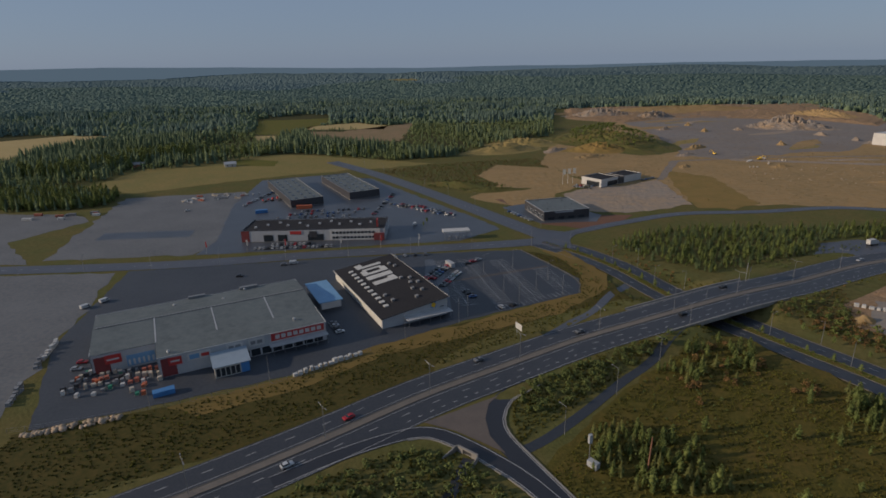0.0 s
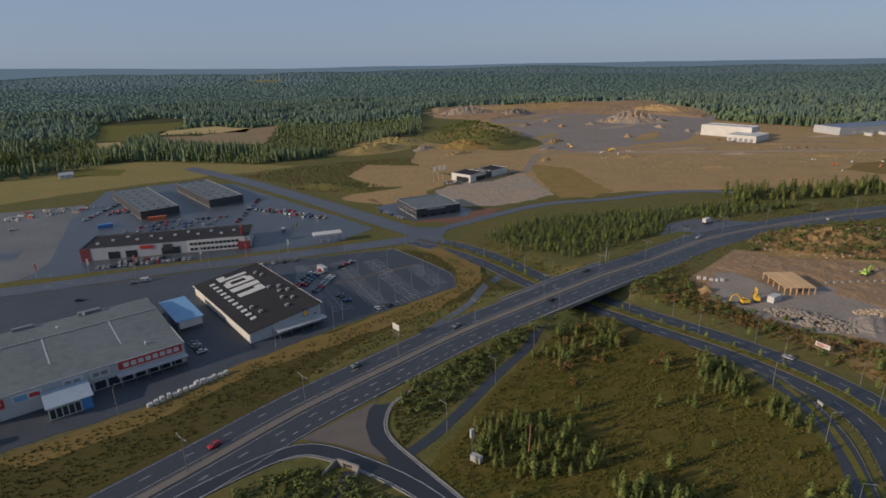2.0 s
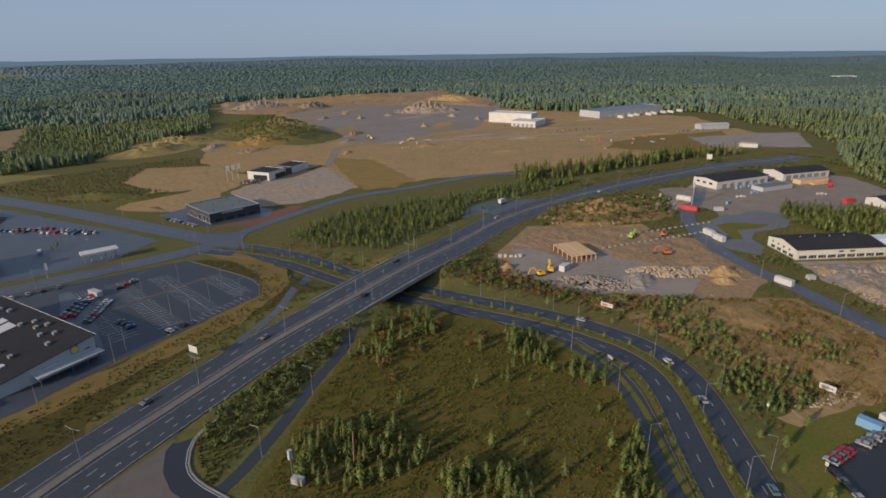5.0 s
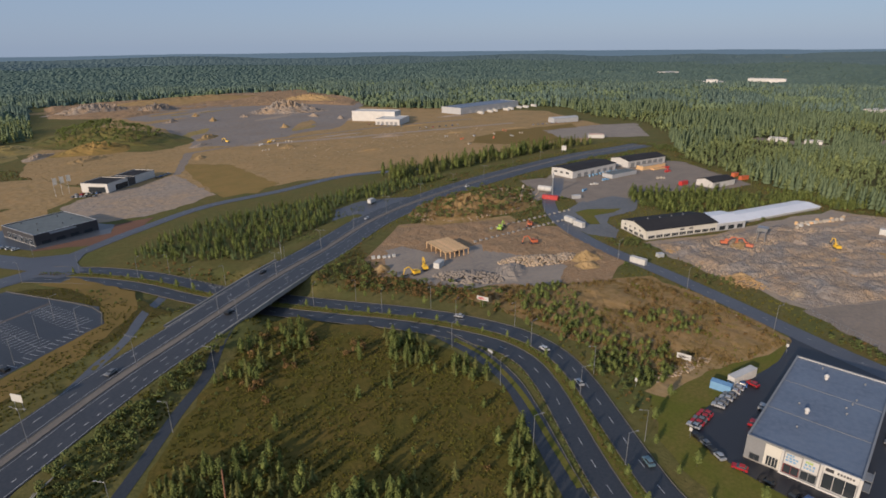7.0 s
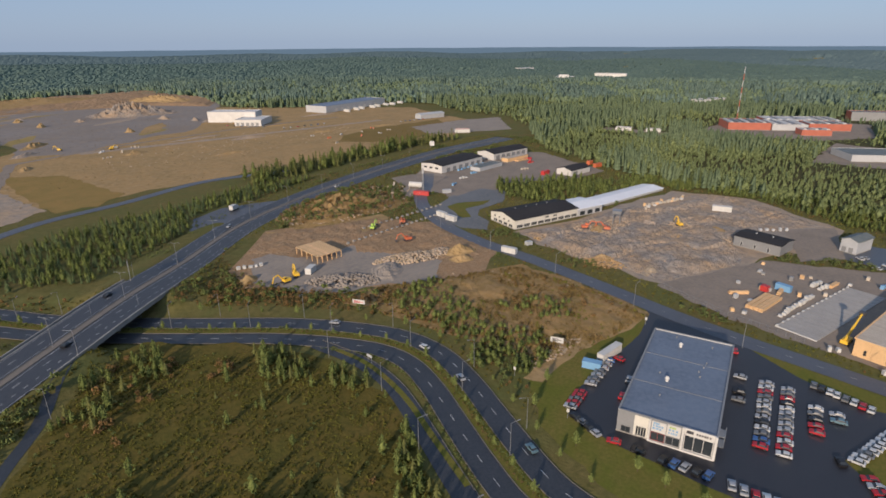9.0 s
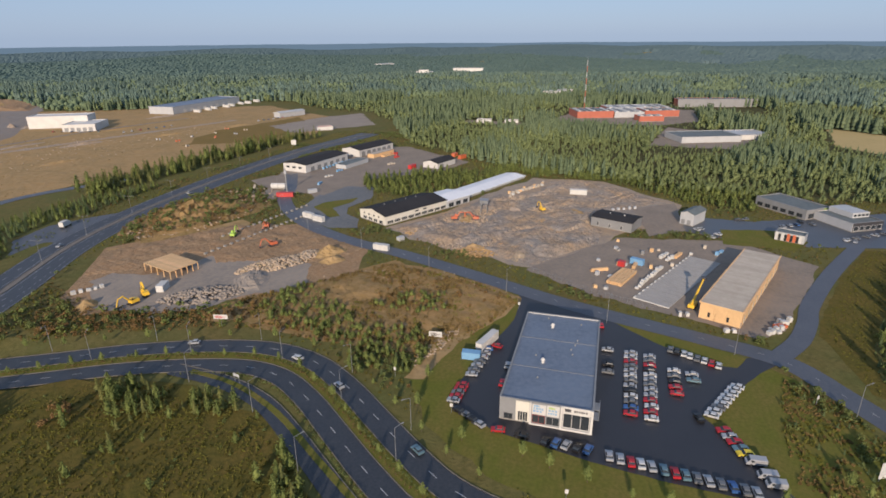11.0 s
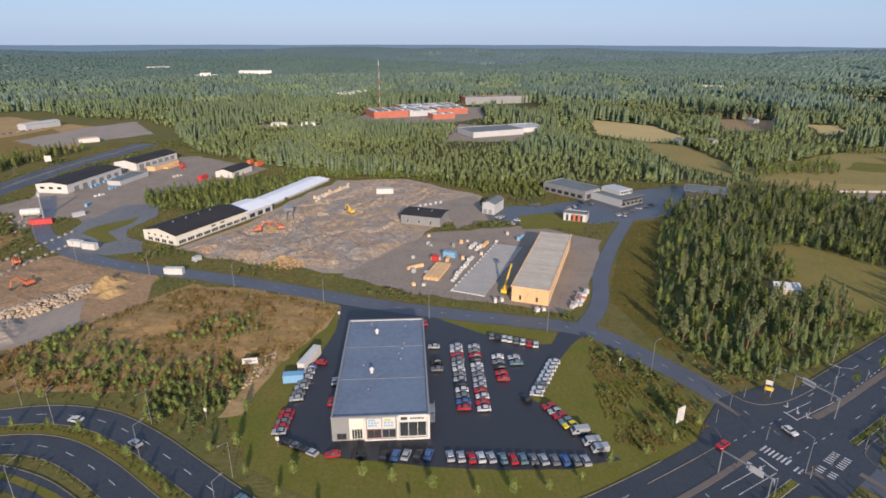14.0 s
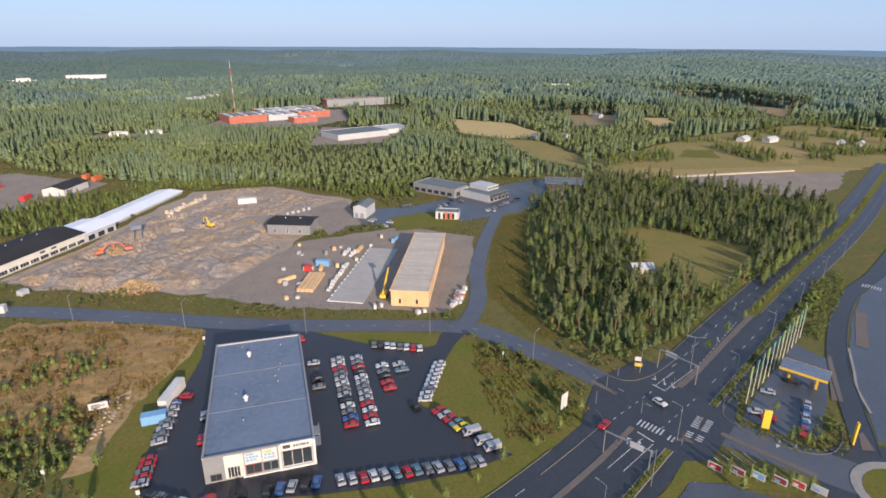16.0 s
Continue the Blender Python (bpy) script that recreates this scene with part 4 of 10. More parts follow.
for k in range(6):
    opening(b, "b", L, W, 1.5 + k * 5.2, 5 + k * 5.2, 0.8, 3.0, bars=1)
L, W = 24, 20
b = hall("white_office_hall", 378, -107, 32, L, W, 4.8, {"f": M_DARK, "b": M_LGREY, "l": M_DARK, "r": M_WHITE}, M_GREYROOF, "low dark fronted hall with a white upper storey")
for k in range(5):
    opening(b, "l", L, W, 1 + k * 3.8, 4 + k * 3.8, 0.6, 3.0, M_LGREY)
part("upper_storey", Shape().box(8, 1, 4.6, 23, 12, 7.4), M_LGREY, b)
for k in range(4):
    part("window", Shape().box(7.9, 1.6 + k * 2.6, 5.4, 7.99, 3.4 + k * 2.6, 6.6), M_GLASS, b)
hall("dark_hall", 379, -161, -24, 20, 26, 4.6, M_DARK, M_GREYROOF, "dark clad hall with a grey roof")
L, W = 8, 13
b = hall("striped_pavilion", 338.5, -62, -22, L, W, 4.4, M_LGREY, M_GREYROOF, "small pavilion with white and orange front panels")
for k in range(5):
    board(b, "l", L, W, 0.2 + k * 2.6, 1.5 + k * 2.6, 0.3, 4.1, M_ORANGE if k in (2, 3) else M_WHITE, "facade_panel", 0.12)
    if k < 4:
        opening(b, "l", L, W, 1.55 + k * 2.6, 2.75 + k * 2.6, 0.3, 3.6)
b = hall("wooden_cabin", 249, -122.5, 80, 9, 6, 2.6, M_BOARD, M_LGREY, "small weathered wooden cabin with a pale metal roof", ridge=1.5)
opening(b, "f", 9, 6, 3.5, 4.5, 0.1, 2.1, M_WHITE, name="door")
opening(b, "f", 9, 6, 6.0, 7.2, 0.9, 1.9, M_WHITE)

# works beyond the cream warehouse
L, W = 54, 22
b = hall("white_workshop", 404, 258, -8, L, W, 6.2, M_WHITE, M_BLACKROOF, "white workshop with dark openings and a black roof", ridge=1.2)
for k in range(6):
    opening(b, "f", L, W, 6 + k * 8, 10 + k * 8, 0.3, 3.6, name="roller_door", pane_mat=M_MGREY)
for k in range(3):
    opening(b, "l", L, W, 3 + k * 6, 6 + k * 6, 3.0, 4.5)
L, W = 46, 20
b = hall("white_depot", 471, 246, -15, L, W, 6.0, M_WHITE, M_BLACKROOF, "white depot hall with tall grey doors", ridge=2.0)
for k in range(6):
    opening(b, "f", L, W, 3 + k * 7, 7.4 + k * 7, 0.3, 4.4, name="roller_door", pane_mat=M_MGREY)
L, W = 25, 14
b = hall("white_garage", 446, 166, -16, L, W, 4.6, M_WHITE, M_BLACKROOF, "white garage with a dark roof", ridge=1.8)
opening(b, "r", L, W, 4, 10, 0.2, 3.6, name="roller_door", pane_mat=M_DARK)
opening(b, "f", L, W, 3, 8, 0.2, 3.2, name="roller_door", pane_mat=M_MGREY)
hall("stack_shed", 425, 235, -10, 30, 10, 3.4, M_LGREY, M_GREYROOF, "grey open storage shed", parapet=0.1)
hall("timber_shed", 470, 232, -14, 28, 7, 3.6, M_TIMBER, M_BOARD, "shed stacked with fresh sawn timber", parapet=0.1)

# discount store with a black sloping roof
L, W = 66, 31
b = root("discount_store", 3, 231, 118, "white discount store with a black roof and huge white roof letters", "building")
HL, HR = 4.6, 8.2
for sd in "fblr":
    m = side_pose(sd, L, W)
    s = Shape()
    n = L if sd in "fb" else W
    z0, z1 = {"f": (HR, HR), "b": (HL, HL), "l": (HL, HR), "r": (HR, HL)}[sd]
    a, e = (0, n) if sd in "fb" else (0.3, n - 0.3)
    s.add([m @ Vector(q) for q in ((a, 0, 0), (e, 0, 0), (e, z1, 0), (a, z0, 0), (a, 0, -0.3), (e, 0, -0.3), (e, z1, -0.3), (a, z0, -0.3))], [(0, 1, 2, 3), (7, 6, 5, 4), (0, 4, 5, 1), (1, 5, 6, 2), (2, 6, 7, 3), (3, 7, 4, 0)])
    part("wall", s, M_LGREY if sd == "l" else M_WHITE, b)


def store_roof(x0, y0, x1, y1, lift, thick):
    """A slab on the sloping roof; local y runs from the high eave to the low one."""
    z = lambda y: HR + (HL - HR) * y / W + lift
    return Shape().add([(x0, y0, z(y0)), (x1, y0, z(y0)), (x1, y1, z(y1)), (x0, y1, z(y1)), (x0, y0, z(y0) + thick), (x1, y0, z(y0) + thick), (x1, y1, z(y1) + thick), (x0, y1, z(y1) + thick)],
                       [(3, 2, 1, 0), (4, 5, 6, 7), (0, 1, 5, 4), (1, 2, 6, 5), (2, 3, 7, 6), (3, 0, 4, 7)])


part("roof", store_roof(-0.6, -0.6, L + 0.6, W + 0.6, 0.0, 0.25), M_BLACKROOF, b)
part("roof_edge", store_roof(-0.7, -0.75, L + 0.7, -0.62, -0.1, 0.45), M_WHITE, b)
part("roof_edge", store_roof(-0.7, W + 0.62, L + 0.7, W + 0.75, -0.1, 0.4), M_WHITE, b)
# white roof shapes, as plain blocks
for x0, y0, x1, y1 in ((34, 9.0, 38, 21), (41.5, 8.5, 46, 21.5), (48, 8.5, 50.5, 21.5), (50.5, 8.5, 54, 11.5), (50.5, 18.5, 54, 21.5), (54, 10, 56, 20), (58, 8.5, 60.5, 21.5), (60.5, 18, 64, 21.5), (38, 9.0, 40, 12.5)):
    part("roof_sign_block", store_roof(x0, y0, x1, y1, 0.27, 0.12), M_TARP, b)
for k in range(11):
    part("skylight", store_roof(9 + k * 4.8, 24.0, 11 + k * 4.8, 26.2, 0.27, 0.35), M_TARP, b)
for x0, y0 in ((13, 5), (17, 8), (24, 6), (29, 4), (32, 7.5), (22, 3), (48, 4), (53, 5), (8, 10), (12, 20), (19, 21)):
    part("roof_unit", store_roof(x0, y0, x0 + 1.6, y0 + 1.4, 0.27, 0.9), M_MGREY, b)
for k in range(15):
    part("wall_strip", Shape().box(1 + k * 4.3, 0.6, 0.004, 4.8 + k * 4.3, 3.8, 0.08, side_pose("b", L, W)), M_CREAM, b)
# recessed glazed entrance along the front
board(b, "l", L, W, 9.5, 30.6, 0.3, 4.2, M_LGREY, "entrance_band", 0.5)
opening(b, "l", L, W, 10, 22, 0.3, 2.8, M_LGREY, bars=5)
part("canopy", Shape().box(10, 3.0, 0.5, 31.5, 3.25, 4.5, side_pose("l", L, W)), M_LGREY, b)
for k in range(5):
    part("canopy_post", Shape().tube((-4.2, 20.5 - 5 * k, 0), (-4.2, 20.5 - 5 * k, 3.05), 0.1, 0.1), M_STEEL, b)
part("emblem", Shape().box(22.8, 4.6, 0.01, 25.4, 7.2, 0.2, side_pose("l", L, W)), M_BLUE, b, "blue and yellow square emblem")
part("emblem_disc", Shape().tube(side_pose("l", L, W) @ Vector((24.1, 5.9, 0.2)), side_pose("l", L, W) @ Vector((24.1, 5.9, 0.3)), 1.15, 1.15, 16), M_YELLOW, b)
opening(b, "l", L, W, 27.5, 29.2, 0.2, 4.6, M_DARK)

# big grey hardware store
L, W, H = 84, 54, 8.0
b = root("hardware_store", -120.5, 169, 27.5, "wide grey hardware store with red signs on its front", "building")
C = [(0, 14), (22, 14), (22, 0), (L, 0), (L, W), (0, W)]
for i, (p, q) in enumerate(zip(C, C[1:] + C[:1])):
    d = (Vector(q) - Vector(p)).normalized()
    n = Vector((-d.y, d.x))
    s = Shape().prism([p, q, tuple(Vector(q) + n * 0.3), tuple(Vector(p) + n * 0.3)], 0, H)
    part("wall", s, M_LGREY if i in (0, 1, 2) else M_MGREY, b)
ridge_y = 36
for y0, y1, z0, z1 in ((14, ridge_y, H - 0.2, H + 1.1), (ridge_y, W, H + 1.1, H - 0.2)):
    s = Shape().add([(0, y0, z0), (L, y0, z0), (L, y1, z1), (0, y1, z1), (0, y0, z0 + 0.25), (L, y0, z0 + 0.25), (L, y1, z1 + 0.25), (0, y1, z1 + 0.25)], [(3, 2, 1, 0), (4, 5, 6, 7), (0, 1, 5, 4), (1, 2, 6, 5), (2, 3, 7, 6), (3, 0, 4, 7)])
    part("roof", s, M_GREYROOF, b)
part("roof", Shape().box(22, 0, H - 0.25, L, 14, H + 0.04), M_GREYROOF, b)
for k in range(60):
    part("ridge_louvre", Shape().box(1 + k * 1.38, ridge_y - 0.4, H + 1.3, 1.9 + k * 1.38, ridge_y + 0.4, H + 1.62), M_MGREY, b)
for x in (22, 44, 66):
    part("roof_seam", Shape().box(x - 0.25, 14.2, H + 0.04, x + 0.25, 14.4, H + 0.2).add([(x - 0.25, 14.2, H + 0.1), (x + 0.25, 14.2, H + 0.1), (x + 0.25, ridge_y, H + 1.46), (x - 0.25, ridge_y, H + 1.46)], [(0, 1, 2, 3)]), M_LGREY, b)
for p0, p1 in (((0, W, H), (L, W, H)), ((L, 0, H), (L, W, H)), ((22, 0, H), (L, 0, H)), ((0, 14, H), (0, W, H))):
    part("roof_edge", Shape().box(min(p0[0], p1[0]) - 0.1, min(p0[1], p1[1]) - 0.1, H - 0.35, max(p0[0], p1[0]) + 0.1, max(p0[1], p1[1]) + 0.1, H + 0.2), M_LGREY, b)


def front(u0, u1, z0, z1, material, name="sign_board", y=0.0, out=0.25, label=""):
    return part(name, Shape().box(u0, y - out, z0, u1, y - 0.004, z1), material, b, label)


front(61.7, 83.3, 4.6, 8.2, M_WHITE, "sign_frame", out=0.2)
front(62, 83, 4.9, 7.9, M_RED, label="long red sign board with white lettering")
s = Shape()
for k in range(8):
    s.box(63.6 + k * 2.35, -0.34, 5.6, 65.3 + k * 2.35, -0.255, 7.2)
part("lettering", s, M_WHITE, b, "row of plain white bars")
for u in (45.5, 53.5):
    front(u, u + 6, 4.6, 7.6, M_WHITE, label="white poster panel")
    part("lettering", Shape().box(u + 0.8, -0.32, 5.4, u + 2.6, -0.255, 6.8).box(u + 3.2, -0.32, 5.4, u + 5.2, -0.255, 6.8), M_MGREY, b)
front(23, 28, 0.3, 7.4, M_MAROON, "facade_panel", out=0.12, label="dark red cladding panel")
front(25.5, 30, 4.3, 7.3, M_RED, out=0.4, label="square red sign")
part("lettering", Shape().box(26.2, -0.5, 5.6, 29.3, -0.41, 6.2), M_WHITE, b)
front(32, 40, 4.6, 7.4, M_WHITE, label="white sign with red and blue bars")
part("lettering", Shape().box(32.6, -0.33, 5.0, 36.0, -0.255, 6.9), M_LBLUE, b)
part("lettering", Shape().box(36.6, -0.33, 5.3, 39.4, -0.255, 6.6), M_RED, b)
front(1, 6, 0.3, 6.8, M_MAROON, "facade_panel", 14, 0.12, "dark red cladding panel")
front(4.5, 10, 3.6, 7.0, M_RED, "sign_board", 14, 0.4, "square red sign")
part("lettering", Shape().box(5.2, 13.5, 5.0, 9.2, 13.59, 5.6), M_WHITE, b)
front(11.5, 21, 1.0, 5.4, M_LBLUE, "roller_door", 14, 0.12, "pale blue striped door panel")
for k in range(6):
    front(12 + k * 1.6, 12.7 + k * 1.6, 1.4, 3.6, M_WHITE, "door_bar", 14 - 0.12, 0.05)
for k in range(9):
    part("window", Shape().box(46 + k * 4.1, -0.1, 0.4, 49.4 + k * 4.1, -0.004, 3.2), M_GLASS, b)
part("awning", Shape().box(61, -3.2, 3.6, 84, -0.01, 3.9), M_LGREY, b)
for k in range(6):
    part("awning_post", Shape().tube((62 + k * 4.3, -3.0, 0), (62 + k * 4.3, -3.0, 3.6), 0.1, 0.1), M_STEEL, b)
# porch with a pale blue roof
porch = part("porch", Shape().box(40, -10, 0, 52, -0.31, 4.3), M_CREAM, b, "glazed porch with a pale blue roof")
part("porch_roof", Shape().add([(39.4, -10.6, 4.3), (52.6, -10.6, 4.3), (52.6, -0.3, 5.6), (39.4, -0.3, 5.6), (39.4, -10.6, 4.55), (52.6, -10.6, 4.55), (52.6, -0.3, 5.85), (39.4, -0.3, 5.85)],
                               [(3, 2, 1, 0), (4, 5, 6, 7), (0, 1, 5, 4), (1, 2, 6, 5), (2, 3, 7, 6), (3, 0, 4, 7)]), mat("pale_blue_roof", (0.30, 0.36, 0.42), (0.24, 0.30, 0.36), 0.5, big=5, small=0.6), porch)
for k in range(5):
    part("pane", Shape().box(40.4 + k * 1.7, -10.08, 0.4, 41.8 + k * 1.7, -10.004, 3.6), M_GLASS, porch)
part("porch_sign", Shape().box(49, -10.3, 0.2, 52, -10.01, 4.2), M_BLUE, porch)
for x, y in ((73, 8), (26, 3), (50, 45), (30, 48), (60, 52)):
    vent(b, x, y, H, 0.7, 1.2, M_LGREY)
part("roof_unit", Shape().box(58, W - 1.5, H + 0.1, 66, W + 0.2, H + 1.3), M_MGREY, b)
part("roof_unit", Shape().box(36, W - 1.2, H + 0.1, 43, W + 0.2, H + 1.2), M_MGREY, b)
b = root("loading_canopy", -67, 257, -62.5, "blue-roofed loading canopy beside the store", "canopy")
part("roof", Shape().box(0, 0, 4.7, 27, 11, 5.0), M_LBLUE, b)
for x, y in ((0.6, 0.6), (26.4, 0.6), (0.6, 10.4), (26.4, 10.4), (13, 10.4)):
    part("post", Shape().tube((x, y, 0), (x, y, 4.7), 0.14, 0.14), M_STEEL, b)
part("wall", Shape().box(26.6, 1.0, 1.5, 26.9, 10, 4.6), M_WHITE, b)

# west side: car halls, workshop, glazed showroom
L, W, H = 91, 27, 7.4
b = hall("car_centre", -128, 341.5, 1.2, L, W, H, M_LGREY, M_BLACKROOF, "long car centre with a light grey front and black roof", trim=M_DARK)
front(0, 5, 0.3, 7.4, M_MAROON, "facade_panel", 0, 0.14, "dark red end panel")
front(56, 88, 0.3, 7.5, M_WHITE, "facade_panel", 0, 0.3, "white rendered two-storey front")
for r in (1.4, 4.6):
    for k in range(12):
        part("window", Shape().box(57.5 + k * 2.3, -0.42, r, 59.2 + k * 2.3, -0.304, r + 1.4), M_GLASS, b)
for u0, u1 in ((14, 20), (23, 29), (42, 52)):
    front(u0, u1, 0.4, 4.6, M_GLASS, "shop_window", 0, 0.1)
front(31, 38, 4.8, 6.8, M_RED, label="red sign board")
front(43, 48, 2.5, 6.5, M_DARK, "facade_panel", 0, 0.16)
front(84, 90.5, 0.3, 4.6, M_MAROON, "entrance_porch", 0, 1.8, "dark red entrance porch")
sg = part("roof_sign", Shape().box(85.5, 4, 7.4, 86.1, 9, 12), M_RED, b, "red and white sign tower on the roof")
part("sign_face", Shape().box(85.4, 5, 8.6, 85.49, 8, 11), M_WHITE, sg)
for k in range(12):
    part("roof_unit", Shape().box(6 + k * 6.7, 8 + (k * 5) % 12, H - 0.35, 7.6 + k * 6.7, 9.5 + (k * 5) % 12, H + 0.5), M_LGREY, b)
for i, (x, y, n) in enumerate(((-120, 429, 92), (-78, 453, 84))):
    b = hall("storage_hall", x, y, 28, 26, n, 6.2, {"f": M_DARK, "b": M_MGREY, "l": M_DARK, "r": M_MGREY}, M_GREYROOF, "long dark storage hall with a pale grey roof and skylights", group="storage halls")
    for r in (6, 13, 20):
        for k in range(7):
            skylight(b, r - 1, 5 + k * 12, 5.86, 2.0, 3.5)
b = hall("car_workshop", 69, 379, 14, 34, 36, 6.6, M_DARK, M_GREYROOF, "dark clad car workshop with a grey roof", trim=M_LGREY)
for k in range(5):
    opening(b, "l", 34, 36, 6 + k * 6, 10.5 + k * 6, 0.4, 4.0, M_LGREY, name="glazed_door", bars=2)
for k in range(4):
    opening(b, "f", 34, 36, 3 + k * 7.5, 8 + k * 7.5, 0.4, 2.6)
board(b, "f", 34, 36, 8, 22, 5.2, 6.2, M_LGREY, label="pale sign strip")
for x, y in ((6, 8), (12, 22), (20, 10), (26, 28), (8, 31), (28, 16)):
    vent(b, x, y, 6.25, 0.45, 0.9, M_DARK)
b = hall("glass_showroom", 134, 481, 36, 22, 22, 7.0, M_WHITE, M_BLACKROOF, "white showroom with a glazed corner")
opening(b, "f", 22, 22, 8, 21.5, 0.5, 4.6, bars=4)
opening(b, "l", 22, 22, 6, 20, 0.5, 4.6, bars=4)
b = hall("service_wing", 152.3, 494.5, 36, 8, 18, 6.0, M_DARK, M_BLACKROOF, "dark service wing of the showroom")
b = hall("white_service_hall", 158.8, 499.2, 36, 24, 18, 6.2, M_WHITE, M_BLACKROOF, "white service hall beside a showroom")
b = root("fuel_canopy", 0, 338, 8, "white fuel canopy on slim posts", "canopy")
part("roof", Shape().box(0, 0, 5.0, 17, 7, 5.9), M_WHITE, b)
for x in (1.5, 6, 11, 15.5):
    part("post", Shape().tube((x, 3.5, 0), (x, 3.5, 5.0), 0.15, 0.15), M_STEEL, b)
for x in (4, 8.5, 13):
    part("pump", Shape().box(x, 3.0, 0, x + 0.8, 4.0, 1.8), M_LGREY, b)

# fuel station by the crossing
b = root("fuel_station_canopy", 155.8, -120, 34, "pale fuel canopy with a yellow edge", "canopy")
part("roof", Shape().box(0, 0, 4.6, 12, 6.5, 5.2), M_BLUEROOF, b)
part("edge", Shape().box(-0.06, -0.06, 4.5, 12.06, -0.003, 5.25).box(-0.06, 6.503, 4.5, 12.06, 6.56, 5.25), M_YELLOW, b)
for x in (2.5, 9.5):
    part("post", Shape().box(x - 0.3, 3.0, 0, x + 0.3, 3.6, 4.6), M_YELLOW, b)
    part("pump", Shape().box(x + 0.8, 2.8, 0, x + 1.6, 3.8, 1.8), M_DARK, b)

# big white works and far halls
b = hall("white_factory", 540, 633, 30, 26, 64, 14.0, M_WHITE, M_WHITE, "large white factory hall on the plateau", trim=M_LGREY)
b = hall("white_factory_wing", 520, 600, 30, 42, 34, 8.0, M_WHITE, M_WHITE, "lower white wing of a factory", trim=M_LGREY)
for k in range(5):
    opening(b, "l", 42, 34, 2 + k * 6.2, 6.2 + k * 6.2, 0.3, 4.6, M_LGREY, name="roller_door", pane_mat=M_MGREY)
b = hall("logistics_hall", 662, 622, 2, 148, 40, 10.0, M_LGREY, M_BLUEROOF, "long grey logistics hall with a dark roof")
for k in range(8):
    opening(b, "f", 148, 40, 20 + k * 14, 26 + k * 14, 0.4, 5, M_WHITE, name="roller_door", pane_mat=M_WHITE)
hall("plateau_barn", 672, 460, -20, 40, 13, 6.0, M_LGREY, M_LGREY, "pale barn on the plateau", ridge=1.5)
hall("pad_office", 592, 358, -52, 17, 8, 4.2, M_WHITE, M_RED, "small white site office with a red roof")
for k, (x, y, l, w, h, mt) in enumerate(((770, 94, 46, 40, 8.5, M_BRICK), (788, 50, 38, 46, 7, M_LGREY), (805, 14, 44, 30, 8, M_BRICK), (830, 60, 60, 34, 7.5, M_LGREY), (850, 10, 30, 40, 7, M_WHITE), (760, 20, 30, 18, 6.5, M_BRICK))):
    b = hall("brick_works", x, y, -68, l, w, h, {"f": mt, "b": mt, "l": M_BRICK, "r": mt}, M_LGREY if k % 2 else M_GREYROOF, "low works hall of red brick and pale roofs", group="works halls")
    for c in range(5):
        part("skylight", Shape().box(3 + c * l / 5.2, 4, h - 0.348, 6 + c * l / 5.2, w - 4, h + 0.5), M_MGREY if c % 2 else M_WHITE, b)
hall("brick_school", 930, -30, -75, 110, 20, 11, {"f": M_MGREY, "b": M_BRICK, "l": M_BRICK, "r": M_BRICK}, M_GREYROOF, "long brick block with grey panels")
hall("market_hall", 620, -20, -66, 60, 36, 6, M_LGREY, M_GREYROOF, "white market hall with a grey roof")
hall("market_annex", 650, -64, -66, 46, 32, 5, M_WHITE, M_LGREY, "pale annex with white roof units")
for x, y, t, l, w, h in ((1783, 822, -20, 60, 30, 15), (1516, 618, -70, 68, 24, 8), (1500, 585, -70, 26, 20, 14), (1626, 530, -80, 84, 26, 13), (1048, 170, -30, 66, 16, 7), (1149, -384, -95, 58, 22, 9), (1203, -517, -90, 46, 20, 8), (2484, -1969, -95, 290, 60, 12), (700, 205, -82, 18, 10, 4), (706, 172, -80, 16, 10, 3.5)):
    hall("distant_block", x, y, t, l, w, h, M_WHITE, M_LGREY, "white block far off among the woods", group="distant blocks")
for x, y, t, l, w, mt in ((521, -412, -62, 15, 8, M_WHITE), (512, -434, -74, 15, 8, M_WHITE), (479, -490, -50, 9, 7, M_WHITE), (472, -505, -60, 7, 6, M_WHITE), (652, -366, -60, 20, 10, M_LGREY), (727, -373, 15, 12, 8, M_LGREY), (718, -396, 40, 10, 7, M_CREAM), (584, -222, 10, 10, 7, M_LGREY), (582, -252, 20, 8, 6, M_LGREY),
                    (-353, 629, 10, 13, 8, M_BRICK), (-244, 618, 25, 12, 8, M_WHITE), (-241, 1182, 10, 14, 8, M_BRICK), (-215, 1170, 30, 13, 8, M_WHITE)):
    b = hall("farmhouse", x, y, t, l, w, 3.2, mt, M_LGREY if mt is M_WHITE else M_MGREY, "small pale farmhouse with a pitched roof" if mt is not M_BRICK else "small red farmhouse with a pitched roof", group="farmhouses", ridge=2.0, plinth=False)
    opening(b, "f", l, w, l * 0.2, l * 0.2 + 1.3, 1.1, 2.4, M_WHITE)
    opening(b, "f", l, w, l * 0.6, l * 0.6 + 1.3, 1.1, 2.4, M_WHITE)


# ---- bridge, ramps, kerbs, rails, markings ----
def strip(name, line, left, right, zfun, lift, thick, material, label, category, kind="structure"):
    ob = new(name, fix(ribbon(line, left, right, zfun, lift, thick).mesh(name, material)))
    return tagged(ob, label, category, kind=kind)


def stretch(line, x0, x1):
    return line[(line[:, 0] > x0) & (line[:, 0] < x1)]


